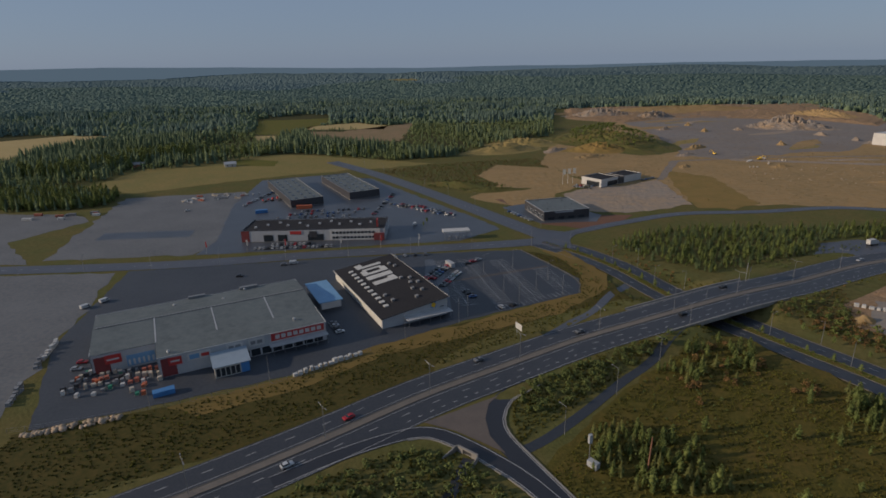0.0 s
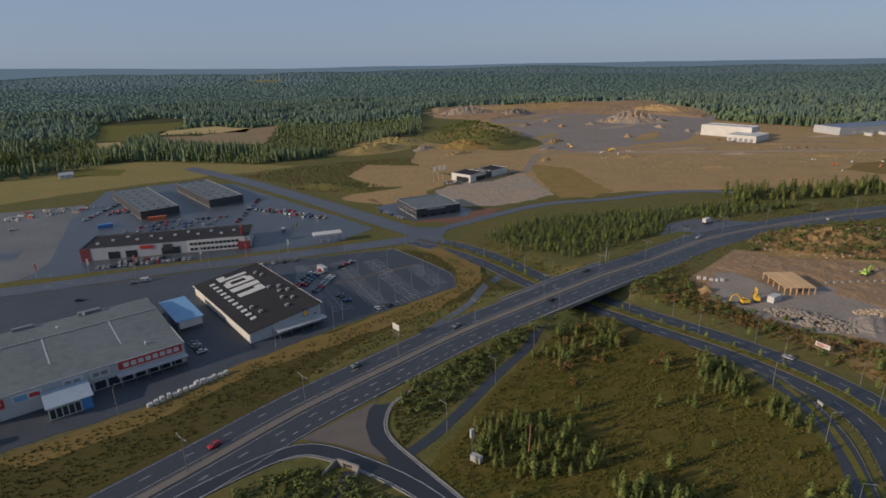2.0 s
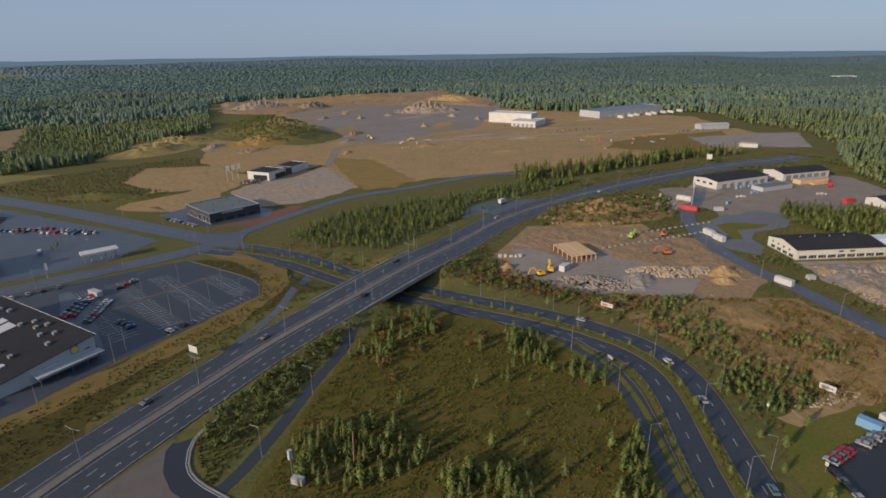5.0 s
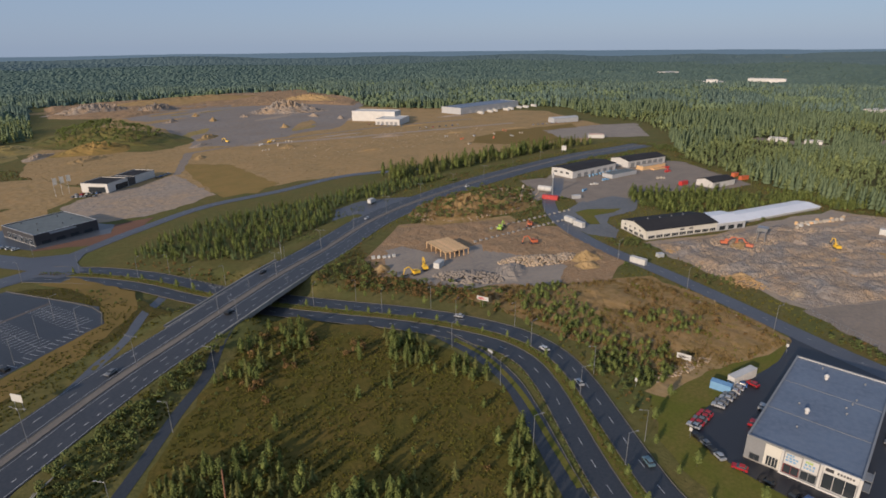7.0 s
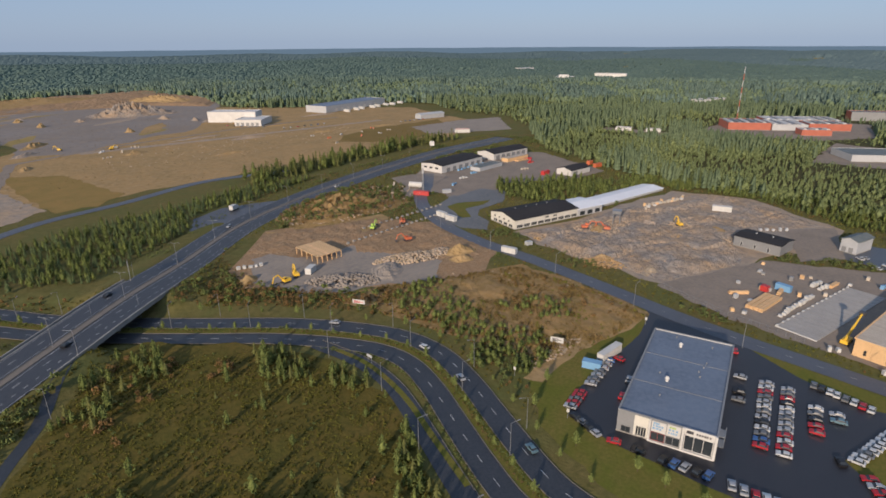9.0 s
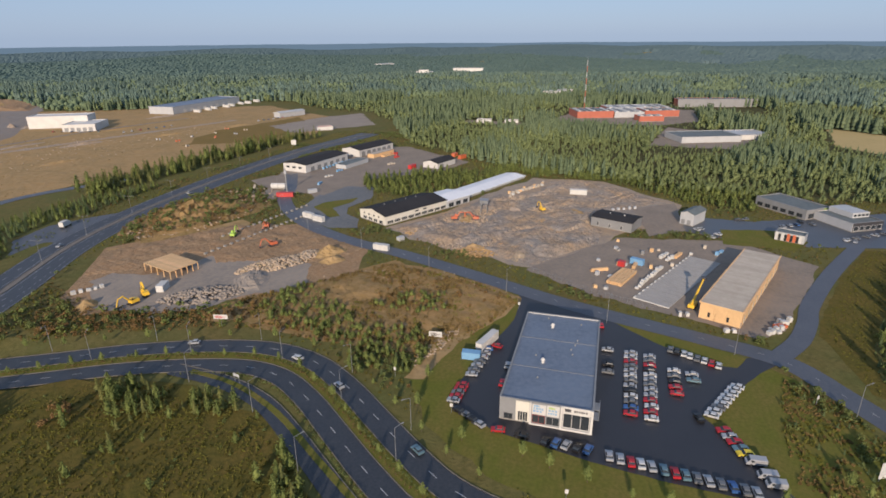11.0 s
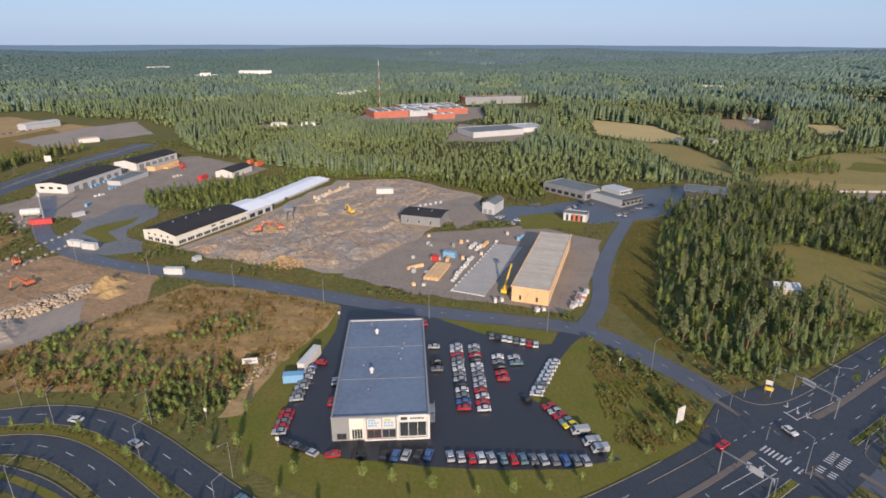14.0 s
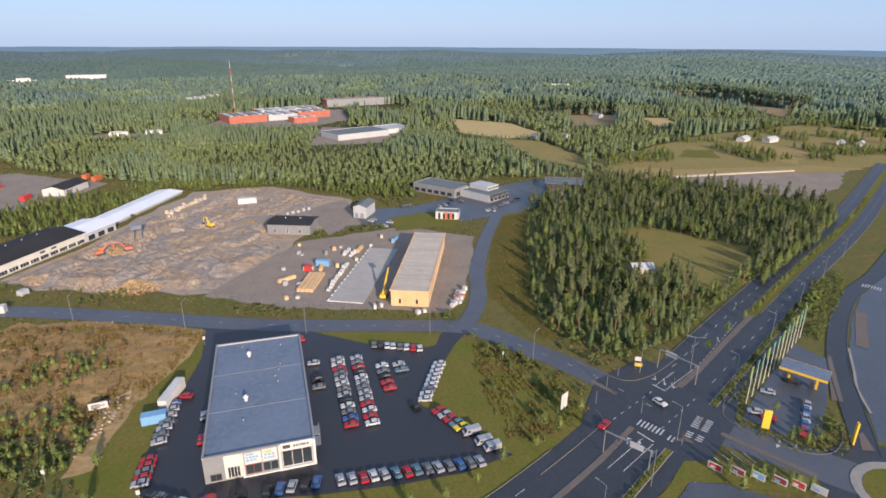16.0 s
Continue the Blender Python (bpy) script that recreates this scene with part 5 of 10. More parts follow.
near_hw = stretch(HIGHWAY, 84, 152)
strip("bridge_deck", near_hw, 12.6, -13.4, hw_z, 0.06, 1.1, M_CONC, "thick concrete bridge deck over the avenue", "bridge")
for off in (12.3, -13.1):
    strip("bridge_parapet", near_hw, off + 0.25, off - 0.25, hw_z, 0.75, 0.8, M_CONC, "low concrete bridge parapet", "parapet")
for s0 in (-1, 1):
    d = np.array([0.87, 0.49]) * s0 * 17
    ab = Shape().box(-0.6, -13, -3.2, 0.6, 12, 2.3, pose(BRIDGE[0] + d[0], BRIDGE[1] + d[1], 0, 0, 0, 29))
    tagged(part("bridge_abutment", ab, M_CONC), "plain concrete wall carrying the bridge end", "abutment", kind="structure")
for k in range(4):
    p = np.array(BRIDGE) + np.array([-0.49, 0.87]) * (k * 7.2 - 10.5)
    tagged(part("bridge_pier", Shape().tube((p[0], p[1], -3.2), (p[0], p[1], 2.2), 0.55, 0.55, 12), M_CONC), "round concrete bridge pier", "pier", kind="structure")

patch("gore_island", [(20.5, 165.5), (17, 161), (15.3, 152.5), (16.2, 144), (20.2, 136), (13, 141.5), (6, 146.5), (-1, 149.6), (-4, 151)], M_PAVER, 0.20, "triangular island of pale cobbles between ramps", 0)
RAMP_A = spline([(40, 180), (30, 171.5), (22, 164), (18.2, 153), (19.2, 144), (23.5, 135), (31, 121), (40, 104), (50, 84)])
RAMP_B = spline([(-44, 125), (-28, 136), (-14, 143.4), (-5, 146.2), (2, 144.6), (10, 139), (18, 132), (26, 123.5), (36, 108), (47, 86)])
road("ramp_on", RAMP_A, 3.1, -3.1, flat_z, 0.15, M_ASPHALT_NEW, "dark asphalt ramp lane")
road("ramp_off", RAMP_B, 2.9, -2.9, flat_z, 0.145, M_ASPHALT_NEW, "dark asphalt ramp lane")
strip("ramp_kerb", RAMP_A, 3.6, 3.1, flat_z, 0.32, 0.3, M_CONC, "pale concrete kerb along the ramp", "kerb")
strip("ramp_kerb", RAMP_B[8:], -2.9, -3.3, flat_z, 0.30, 0.3, M_CONC, "pale concrete kerb along the ramp", "kerb")
strip("highway_kerb", HIGHWAY, 1.5, 1.3, hw_z, 0.26, 0.2, M_KERB, "granite kerb of the median", "kerb")
strip("highway_kerb", HIGHWAY, -1.3, -1.5, hw_z, 0.26, 0.2, M_KERB, "granite kerb of the median", "kerb")
for off in (10.25, 2.35, -1.85, -9.45):
    inner = abs(off) < 5
    for ln in ((AVENUE_W, AVENUE_E) if inner else (AVENUE[AVENUE[:, 1] > -38], AVENUE[AVENUE[:, 1] < -86])):
        strip("avenue_kerb", ln, off + 0.1, off - 0.1, av_z, 0.25, 0.2, M_KERB, "granite kerb of the avenue", "kerb")
strip("slip_kerb", SLIP, 3.2, 3.0, flat_z, 0.26, 0.2, M_KERB, "granite kerb of the slip road", "kerb")
strip("avenue_divider", spline([(153, 146), (151, 128), (143, 108), (131, 89), (121, 73)]), 0.9, -0.9, flat_z, 0.2, 0.2, M_LAWN, "grass divider beside the slip road", "median")
junction = AVENUE[(AVENUE[:, 1] < -22) & (AVENUE[:, 1] > -58)]
strip("paved_median", junction, 0.65, -0.75, flat_z, 0.24, 0.2, M_PAVER, "brown paved median by the lights", "median")
far_ave = AVENUE[(AVENUE[:, 1] < -75) & (AVENUE[:, 1] > -136)]
strip("paved_median", spline([(146, -75.6), (137.6, -80.4), (127.4, -86.5)]), 0.75, -0.75, flat_z, 0.24, 0.2, M_PAVER, "brown paved median of the side street", "median")
strip("paved_median", spline([(176, -55), (168, -59)]), 0.7, -0.7, flat_z, 0.24, 0.2, M_PAVER, "narrow paved refuge island", "median")
apron = Shape()
for k in range(28):
    a0, a1 = 2 * math.pi * k / 28, 2 * math.pi * (k + 1) / 28
    apron.add([(117 + r * math.cos(a), -101 + r * math.sin(a), z) for z in (0.12, 0.26) for r, a in ((9.2, a0), (11.4, a0), (11.4, a1), (9.2, a1))],
              [(4, 5, 6, 7), (1, 2, 6, 5), (3, 0, 4, 7)])
tagged(part("roundabout_apron", apron, M_CONC), "pale paved ring round a small roundabout", "apron", kind="structure")
patch("roundabout_lawn", [(117 + 9.2 * math.cos(k * 0.4), -101 + 9.2 * math.sin(k * 0.4)) for k in range(16)], M_LAWN, 0.22, "round green island of a small roundabout", 0, seed=92)
NEARBED, FARBED = spline([(105.5, 6.5), (112.5, -7.5), (123.5, -25.5), (134.8, -44), (144, -59)]), spline([(156.5, -81.5), (174, -110), (209.5, -167.5)])
for bed in (NEARBED, FARBED):
    strip("hedge_bed", bed, 0.8, -0.8, flat_z, 0.2, 0.16, M_LAWN, "narrow planted bed beside the avenue", "bed")
    for sd in (0.8, -1.0):
        strip("bed_kerb", bed, sd + 0.2, sd, flat_z, 0.25, 0.2, M_CONC, "pale kerb of a planted bed", "kerb")
patch("corner_island", [(147, -61.5), (144.5, -66.5), (147, -66)], M_PAVER, 0.2, "small paved corner island", 0)
strip("crossing_kerb", spline([(187, -56), (181, -59.5), (175, -63), (173, -66.5), (173, -70), (175, -77), (182, -90)], 2), 0.1, -0.1, flat_z, 0.26, 0.2, M_KERB, "granite kerb round the wood's corner", "kerb")
strip("crossing_kerb", spline([(144, -25), (150, -36), (154, -43), (158, -49), (163, -49.5)], 2), 0.1, -0.1, flat_z, 0.26, 0.2, M_KERB, "granite kerb round the lawn's corner", "kerb")
strip("crossing_kerb", spline([(160, -92), (155, -84), (151, -81), (145, -83), (136, -89), (133, -96), (136, -103), (142, -109)], 2), 0.1, -0.1, flat_z, 0.26, 0.2, M_KERB, "granite kerb round the fuel station", "kerb")
strip("paved_median", far_ave, 0.9, -0.9, flat_z, 0.24, 0.2, M_PAVER, "brown paved median beyond the lights", "median")
patch("crossing_asphalt", [(143, -49), (152, -39), (163, -46), (176, -57), (183, -76), (171, -88), (158, -92), (147, -80), (138, -66)], M_ASPHALT, 0.155, "dark asphalt of a wide street crossing", 0, category="road")

ug = root("underpass_portal", 9.2, 135.4, -38, "concrete portal of a footway culvert beneath the ramp", "culvert")
part("headwall", Shape().box(-3.6, -0.3, 0, -1.5, 0.3, 1.5).box(1.5, -0.3, 0, 3.6, 0.3, 1.5).box(-3.6, -0.3, 1.5, 3.6, 0.3, 2.0), M_CONC, ug)
# solid dark panel in place of the culvert's shaded inside
part("opening", Shape().box(-1.5, 0.0, 0.08, 1.5, 0.28, 1.5), M_DARK, ug)
for sx in (-1, 1):
    part("wing_wall", Shape().add([(sx * 3.6, -0.3, 0), (sx * 4.6, -5.5, 0), (sx * 4.6, -5.5, 0.5), (sx * 3.6, -0.3, 2.0), (sx * 3.9, -0.3, 0), (sx * 4.9, -5.5, 0), (sx * 4.9, -5.5, 0.5), (sx * 3.9, -0.3, 2.0)],
                                  [(0, 1, 2, 3), (7, 6, 5, 4), (0, 4, 5, 1), (1, 5, 6, 2), (2, 6, 7, 3), (3, 7, 4, 0)]), M_CONC, ug)


def painted(s, label):
    ob = new("road_marking", s.mesh("road_marking", M_PAINT))
    tagged(ob, label, "road marking", kind="stuff")


for off in (6.5, -5.6):
    painted(dashes(HIGHWAY, off, 3.0, 9.0, 0.22, hw_z, 0.16), "white lane dashes on the highway")
for off in (2.6, 10.3, -2.6, -12.0):
    painted(ribbon(HIGHWAY, off + 0.07, off - 0.07, hw_z, 0.16), "white edge line on the highway")
painted(dashes(HIGHWAY, -9.2, 1.5, 3.0, 0.25, hw_z, 0.16, 480, 760), "white dashes of a slip lane")
cut_a, cut_b = AVENUE[AVENUE[:, 1] > -30], AVENUE[AVENUE[:, 1] < -84]
for ln in (cut_a, cut_b):
    for off in (6.3, -5.7):
        painted(dashes(ln, off, 3.0, 6.0, 0.18, av_z, 0.16), "white lane dashes on the avenue")
painted(dashes(STREET_D, 0, 3, 6, 0.2, flat_z, 0.17), "white centre dashes")
painted(dashes(STREET_E, 0, 3, 3, 0.2, flat_z, 0.18), "white centre dashes")
painted(dashes(STREET_G, 0, 2, 7, 0.15, flat_z, 0.17), "white centre dashes")
painted(dashes(STREET_F, 0, 2, 6, 0.15, flat_z, 0.18), "white centre dashes")
for sd in (2.7, -2.9):
    strip("street_kerb", STREET_K, sd + 0.2, sd, flat_z, 0.24, 0.2, M_DARK, "dark wet kerb of the narrow street", "kerb")
strip("street_kerb", spline([(172, -146), (160, -134.5), (153, -127.5), (143, -120.5)]), 0.35, -0.35, flat_z, 0.24, 0.2, M_CONC, "pale concrete kerb of a car park", "kerb")
painted(ribbon(RAMP_A, 2.75, 2.55, flat_z, 0.19), "white edge line on the ramp")
painted(ribbon(RAMP_B, 2.5, 2.3, flat_z, 0.185), "white edge line on the ramp")
painted(ribbon(RAMP_B, -2.3, -2.5, flat_z, 0.185), "white edge line on the ramp")


def zebra(x, y, turn, n, length, w=0.42, gap=0.58, z=0.175):
    s, m = Shape(), pose(x, y, z, 0, 0, turn)
    for k in range(n):
        a = k * (w + gap)
        s.add([m @ Vector(q) for q in ((a, 0, 0), (a + w, 0, 0), (a + w, length, 0), (a, length, 0))], [(0, 1, 2, 3)])
    painted(s, "white zebra crossing stripes")


zebra(154.6, -56.6, 213, 7, 2.9)
zebra(147.4, -60.6, 213, 2, 2.4)
zebra(144.3, -68.4, -54.7, 3, 1.6)
zebra(147.2, -72.4, -54.7, 6, 1.6)
zebra(146.4, -66.9, -54.7, 3, 1.6)
zebra(149.3, -70.9, -54.7, 6, 1.6)
zebra(207, -203, 30, 7, 4.0)


def arrow(x, y, turn, bend=0):
    m = pose(x, y, 0.178, 0, 0, turn)
    s = Shape().add([m @ Vector(q) for q in ((-0.12, -2.2, 0), (0.12, -2.2, 0), (0.12, 0.4, 0), (-0.12, 0.4, 0))], [(0, 1, 2, 3)])
    h = [(-0.5, 0.4, 0), (0.5, 0.4, 0), (0, 1.8, 0)] if not bend else [(0.12 * bend, -0.3, 0), (0.12 * bend, 0.4, 0), (1.3 * bend, 0.05, 0)]
    s.add([m @ Vector(q) for q in h], [(0, 1, 2)])
    painted(s, "white turn arrow on the asphalt")


for k, (x, y, t, bd) in enumerate(((150.3, -51.4, 238, 1), (147.6, -53.0, 238, 0), (144.6, -54.6, 238, -1), (167.2, -76.5, 60, -1), (169.8, -75.6, 60, 0), (171.8, -74.0, 60, 1), (139, -86.5, 35, 0), (136.5, -89, 35, 1))):
    arrow(x, y, t, bd)
for (xa, ya), (xb, yb) in (((149.4, -55.2), (142, -41)), ((146.8, -56.4), (140.2, -44)), ((169, -72), (174, -82)), ((166, -73), (173, -87))):
    painted(ribbon(np.array([(xa, ya), ((xa + xb) / 2, (ya + yb) / 2), (xb, yb)]), 0.09, -0.09, flat_z, 0.172), "solid white lane line before the lights")
painted(dashes(np.array([(173, -87), (177, -94), (198, -126)]), 0, 1.5, 1.5, 0.2, flat_z, 0.172), "short white dashes between lanes")
for (xa, ya), (xb, yb) in (((165.8, -73.2), (169.6, -71.6)), ((147.5, -57.0), (152, -55.2))):
    painted(ribbon(np.array([(xa, ya), ((xa + xb) / 2, (ya + yb) / 2), (xb, yb)]), 0.2, -0.2, flat_z, 0.172), "white stop line")
for line in ([(158, -52), (168, -72)], [(151.5, -62), (160.5, -79)]):
    painted(dashes(np.array(line, float), 0, 1.2, 2.4, 0.2, flat_z, 0.172), "white guide dashes through the crossing")


def bays(x, y, turn, n, depth=5.0, pitch=2.6, double=False, z=0.12):
    """Parking bays: thin white lines."""
    s, m = Shape(), pose(x, y, z, 0, 0, turn)
    for k in range(n + 1):
        for y0, y1 in (((0, depth),) + (((-depth, 0),) if double else ())):
            s.add([m @ Vector(q) for q in ((k * pitch - 0.1, y0, 0), (k * pitch + 0.1, y0, 0), (k * pitch + 0.1, y1, 0), (k * pitch - 0.1, y1, 0))], [(0, 1, 2, 3)])
    if double:
        s.add([m @ Vector(q) for q in ((0, -0.06, 0), (n * pitch, -0.06, 0), (n * pitch, 0.06, 0), (0, 0.06, 0))], [(0, 1, 2, 3)])
    painted(s, "thin white parking bay lines")


# the store's car park: rows run across it
for k, (x, y, n) in enumerate(((12.5, 240, 24), (28.5, 242.5, 24), (44.5, 248, 21), (60, 258, 12))):
    bays(x, y, 105, n, 4.8, 2.6, True)
bays(27, 233.5, 27, 15, 4.6)
b_line = Shape().add([(3, 268, 0.13), (57, 289, 0.13), (56.7, 290.4, 0.13), (2.7, 269.4, 0.13)], [(0, 1, 2, 3)])
ob = new("lot_walkway", b_line.mesh("lot_walkway", M_PAVER))
tagged(ob, "pale paved walkway across the car park", "path", kind="structure")
strip("lot_kerb", spline([(46, 318), (68, 272), (66, 252)], 6), 0.2, -0.2, flat_z, 0.26, 0.25, M_KERB, "pale kerb round the car park", "kerb")
bays(133, -58, -84, 9, 5.0)

# ---- vehicles ----
GLASSY = M_GLASS


def car_template(colour, van=False):
    """A car pointing along +x, on the ground, with its own wheels and windows."""
    L2, w = (2.55, 0.95) if van else (2.2, 0.88)
    s = Shape()
    if van:
        pts = [(-L2, 0.35), (L2, 0.35), (L2, 0.95), (L2 - 0.35, 1.1), (L2 - 1.0, 2.0), (-L2 + 0.05, 2.05), (-L2, 1.9)]
    else:
        pts = [(-L2, 0.30), (L2, 0.30), (L2 + 0.05, 0.62), (L2 - 0.15, 0.82), (0.95, 0.95), (-1.55, 0.98), (-L2, 0.92), (-L2 - 0.04, 0.6)]
    s.profile(pts, -w, w)
    kind = "van" if van else "car"
    b = new(kind, fix(s.mesh(kind, MATS["car_paint_" + colour])))
    bm = bmesh.new()
    bm.from_mesh(b.data)
    bmesh.ops.bevel(bm, geom=[e for e in bm.edges if abs(e.verts[0].co.y - e.verts[1].co.y) < 0.01 and e.calc_length() > 0.25], offset=0.07, segments=1, affect="EDGES")
    bm.to_mesh(b.data)
    bm.free()
    if van:
        part("windscreen", Shape().add([(L2 - 0.36, -w + 0.12, 1.16), (L2 - 0.36, w - 0.12, 1.16), (L2 - 0.96, w - 0.16, 1.94), (L2 - 0.96, -w + 0.16, 1.94), (L2 - 0.46, -w + 0.12, 1.10), (L2 - 0.46, w - 0.12, 1.10), (L2 - 1.06, w - 0.16, 1.88), (L2 - 1.06, -w + 0.16, 1.88)],
                                       [(0, 1, 2, 3), (7, 6, 5, 4), (0, 4, 5, 1), (1, 5, 6, 2), (2, 6, 7, 3), (3, 7, 4, 0)]), GLASSY, b)
        for sgn in (-1, 1):
            y0, y1 = sorted((sgn * (w - 0.02), sgn * (w + 0.015)))
            part("side_window", Shape().box(0.7, y0, 1.15, 1.5, y1, 1.75), GLASSY, b)
    else:
        hg = Shape()
        hg.add([(0.95, -0.80, 0.93), (0.95, 0.80, 0.93), (-1.75, 0.80, 0.95), (-1.75, -0.80, 0.95), (0.30, -0.64, 1.40), (0.30, 0.64, 1.40), (-1.35, 0.64, 1.42), (-1.35, -0.64, 1.42)],
               [(0, 1, 2, 3), (0, 4, 5, 1), (1, 5, 6, 2), (2, 6, 7, 3), (3, 7, 4, 0), (4, 7, 6, 5)])
        part("cabin_glass", hg, GLASSY, b)
        part("roof_panel", Shape().box(-1.36, -0.64, 1.40, 0.28, 0.64, 1.47, taper=0.05), MATS["car_paint_" + colour], b)
    for x in (-1.35, 1.38):
        for y in (-w + 0.05, w - 0.05):
            wh = part("wheel", Shape().tube((x, y - 0.1, 0.32), (x, y + 0.1, 0.32), 0.32, 0.32, 12), M_TYRE, b)
    word = {"silver": "silver", "white": "white", "black": "black", "red": "red", "blue": "dark blue", "grey": "dark grey", "yellow": "yellow", "teal": "blue-grey"}[colour]
    tagged(b, word + (" delivery van parked on asphalt" if van else " passenger car parked on asphalt"), kind)
    b.matrix_basis = pose(0, 0, -60)
    return b


CARS = {}


def place_car(x, y, turn, colour="silver", van=False, group="parked cars", z=0.12):
    key = (colour, van)
    if key not in CARS:
        c = CARS[key] = car_template(colour, van)
        c.matrix_basis = pose(x, y, z, 0, 0, turn) @ Matrix.Diagonal((0.92, 1.02, 0.95, 1))
        c["group"] = group
        return c
    c = copy_thing(CARS[key], pose(x, y, z, 0, 0, turn) @ Matrix.Diagonal((0.92, 1.02, 0.95, 1)))
    c["group"] = group
    return c


RND = random.Random(7)
MIX = ["silver"] * 4 + ["white"] * 3 + ["black"] * 3 + ["grey"] * 3 + ["red"] * 2 + ["blue"] * 2 + ["teal"]


def car_row(x0, y0, x1, y1, n, turn, group, colours=None, van=False, skip=()):
    for k in range(n):
        if k in skip:
            continue
        t = k / max(1, n - 1)
        c = colours[k % len(colours)] if colours else RND.choice(MIX)
        place_car(x0 + (x1 - x0) * t + RND.uniform(-0.15, 0.15), y0 + (y1 - y0) * t + RND.uniform(-0.15, 0.15), turn + RND.uniform(-3, 3), c, van, group)


G = "cars on the dealer's lot"
car_row(205.5, 16, 172.5, 15.2, 13, 92, G, ["silver", "white", "red", "grey", "silver", "white", "grey", "silver", "black", "white", "grey", "blue", "red"])
car_row(205, 10.2, 172, 9.8, 13, 92, G, ["silver", "grey", "red", "black", "white", "silver", "grey", "silver", "silver", "red", "white", "red", "white"])
car_row(205.5, 23.2, 192, 22.4, 4, 92, G, ["silver", "white", "black", "grey"], skip=(1,))
car_row(198.5, 3.2, 186.5, 2.8, 5, 92, G, ["white", "grey", "black", "red", "red"])
car_row(198.3, -2.0, 195, -2.2, 2, 92, G, ["silver", "teal"])
car_row(212.0, 3.6, 206.2, -10.2, 8, -8, G, ["grey", "black", "white", "white", "grey", "white", "red", "white"])
car_row(195.5, -14.2, 178.5, -5.6, 9, 78, G, ["white", "white", "white", "white", "white", "white", "grey", "white", "white"])
place_car(176.3, -2.4, 20, "black", False, G)
car_row(172.6, -8.2, 164.4, -12.2, 5, 104, G, ["red", "silver", "red", "teal", "yellow"])
for x, y in ((162, -14), (157.8, -15.8), (155.2, -17.2)):
    place_car(x, y, 96, "silver", True, G)
car_row(153.4, 19.6, 151.2, -12.8, 14, 10, G, ["silver", "silver", "red", "white", "silver", "teal", "red", "teal", "grey", "silver", "grey", "blue", "grey", "silver"])
car_row(154.0, 35.6, 154.0, 24.8, 5, -14, G, ["black", "blue", "silver", "black", "blue"])
place_car(154.6, 48.0, 100, "red", False, G)
place_car(154.2, 41.6, 88, "black", False, G)
car_row(193.5, 61, 177.5, 61.8, 7, 100, G, ["blue", "silver", "silver", "grey", "silver", "grey", "silver"])
place_car(196.5, 58.4, 80, "red", False, G)
car_row(171.3, 63, 163.3, 63, 5, 95, G, ["red", "red", "grey", "red", "silver"])
car_row(159.4, 60.4, 155.4, 53.4, 4, 60, G, ["black", "grey", "black", "silver"])
car_row(176, 51.8, 186, 52.2, 2, 3, G, ["red", "silver"])
place_car(222, 26.5, 12, "red", False, G)

G = "cars on the small firms' lots"
for k, (x, y) in enumerate([(347, -14), (349, -16), (372, -37), (374, -41), (351, -84), (350, -87), (378, -69), (375, -74)]):
    place_car(x, y, 40 + 25 * k, ("white", "silver", "black", "grey")[k % 4], False, G)

G = "cars before the stores"
for r, (x0, y0, n) in enumerate(((-9.5, 270.5, 7), (-5.0, 273.5, 7), (0.5, 263.5, 8))):
    car_row(x0, y0, x0 + 8, y0 + 18, n, -25, G)
car_row(14, 295, 20, 301, 3, 15, G, ["black", "red", "silver"])
car_row(12, 256, 15, 249, 3, 15, G, ["grey", "black", "blue"])
car_row(27.5, 236.5, 33, 239, 2, 118, G, ["white", "black"])
car_row(-46.5, 222, -42, 214, 4, 28, G, ["grey", "silver", "black", "white"])
car_row(-28, 309, -10, 312, 4, 100, G, ["white", "silver", "black", "grey"])
place_car(-84, 300, 10, "white", True, G)
place_car(-89, 298, 10, "grey", False, G)
place_car(-108, 281, 5, "black", False, G)
place_car(-168, 243, 60, "white", True, G)
place_car(-163, 250, 60, "white", True, G)
place_car(-141, 208, 10, "silver", False, G)
place_car(-136, 186, 10, "silver", False, G)
place_car(-137, 191, 10, "red", False, G)

G = "used cars behind the car centre"
car_row(-115, 327.5, -69, 330.5, 18, 92, G, ["silver", "white", "silver", "black", "white", "silver", "white", "black", "silver", "white", "grey", "red"])
car_row(-106, 335, -84, 336, 9, 92, G, ["white", "white", "black", "white", "silver", "red"])
for r in range(5):
    car_row(-128 + r * 3, 380 + r * 9, -70 + r * 2, 386 + r * 9, 15, 92, G, skip=tuple(RND.sample(range(15), 5)))
for r in range(3):
    car_row(-42 + r * 9, 436 - r * 2, -4 + r * 7, 404 - r * 4, 13, 52, G, skip=tuple(RND.sample(range(13), 3)))
car_row(-52, 405, -44, 470, 13, 10, G, skip=(2, 5, 9))
car_row(-160, 440, -150, 490, 9, 30, G)
car_row(-148, 452, -110, 470, 8, 80, G)
place_car(-200, 425, 30, "white", False, G)
place_car(-20, 375, 80, "white", True, G)
G = "cars by the workshop"
car_row(48, 405, 60, 381, 7, 14, G)
car_row(112, 486, 124, 478, 6, 50, G)
car_row(116, 492, 128, 486, 5, 50, G)
car_row(178, 508, 190, 516, 4, 36, G)
G = "cars on the move along the roads"


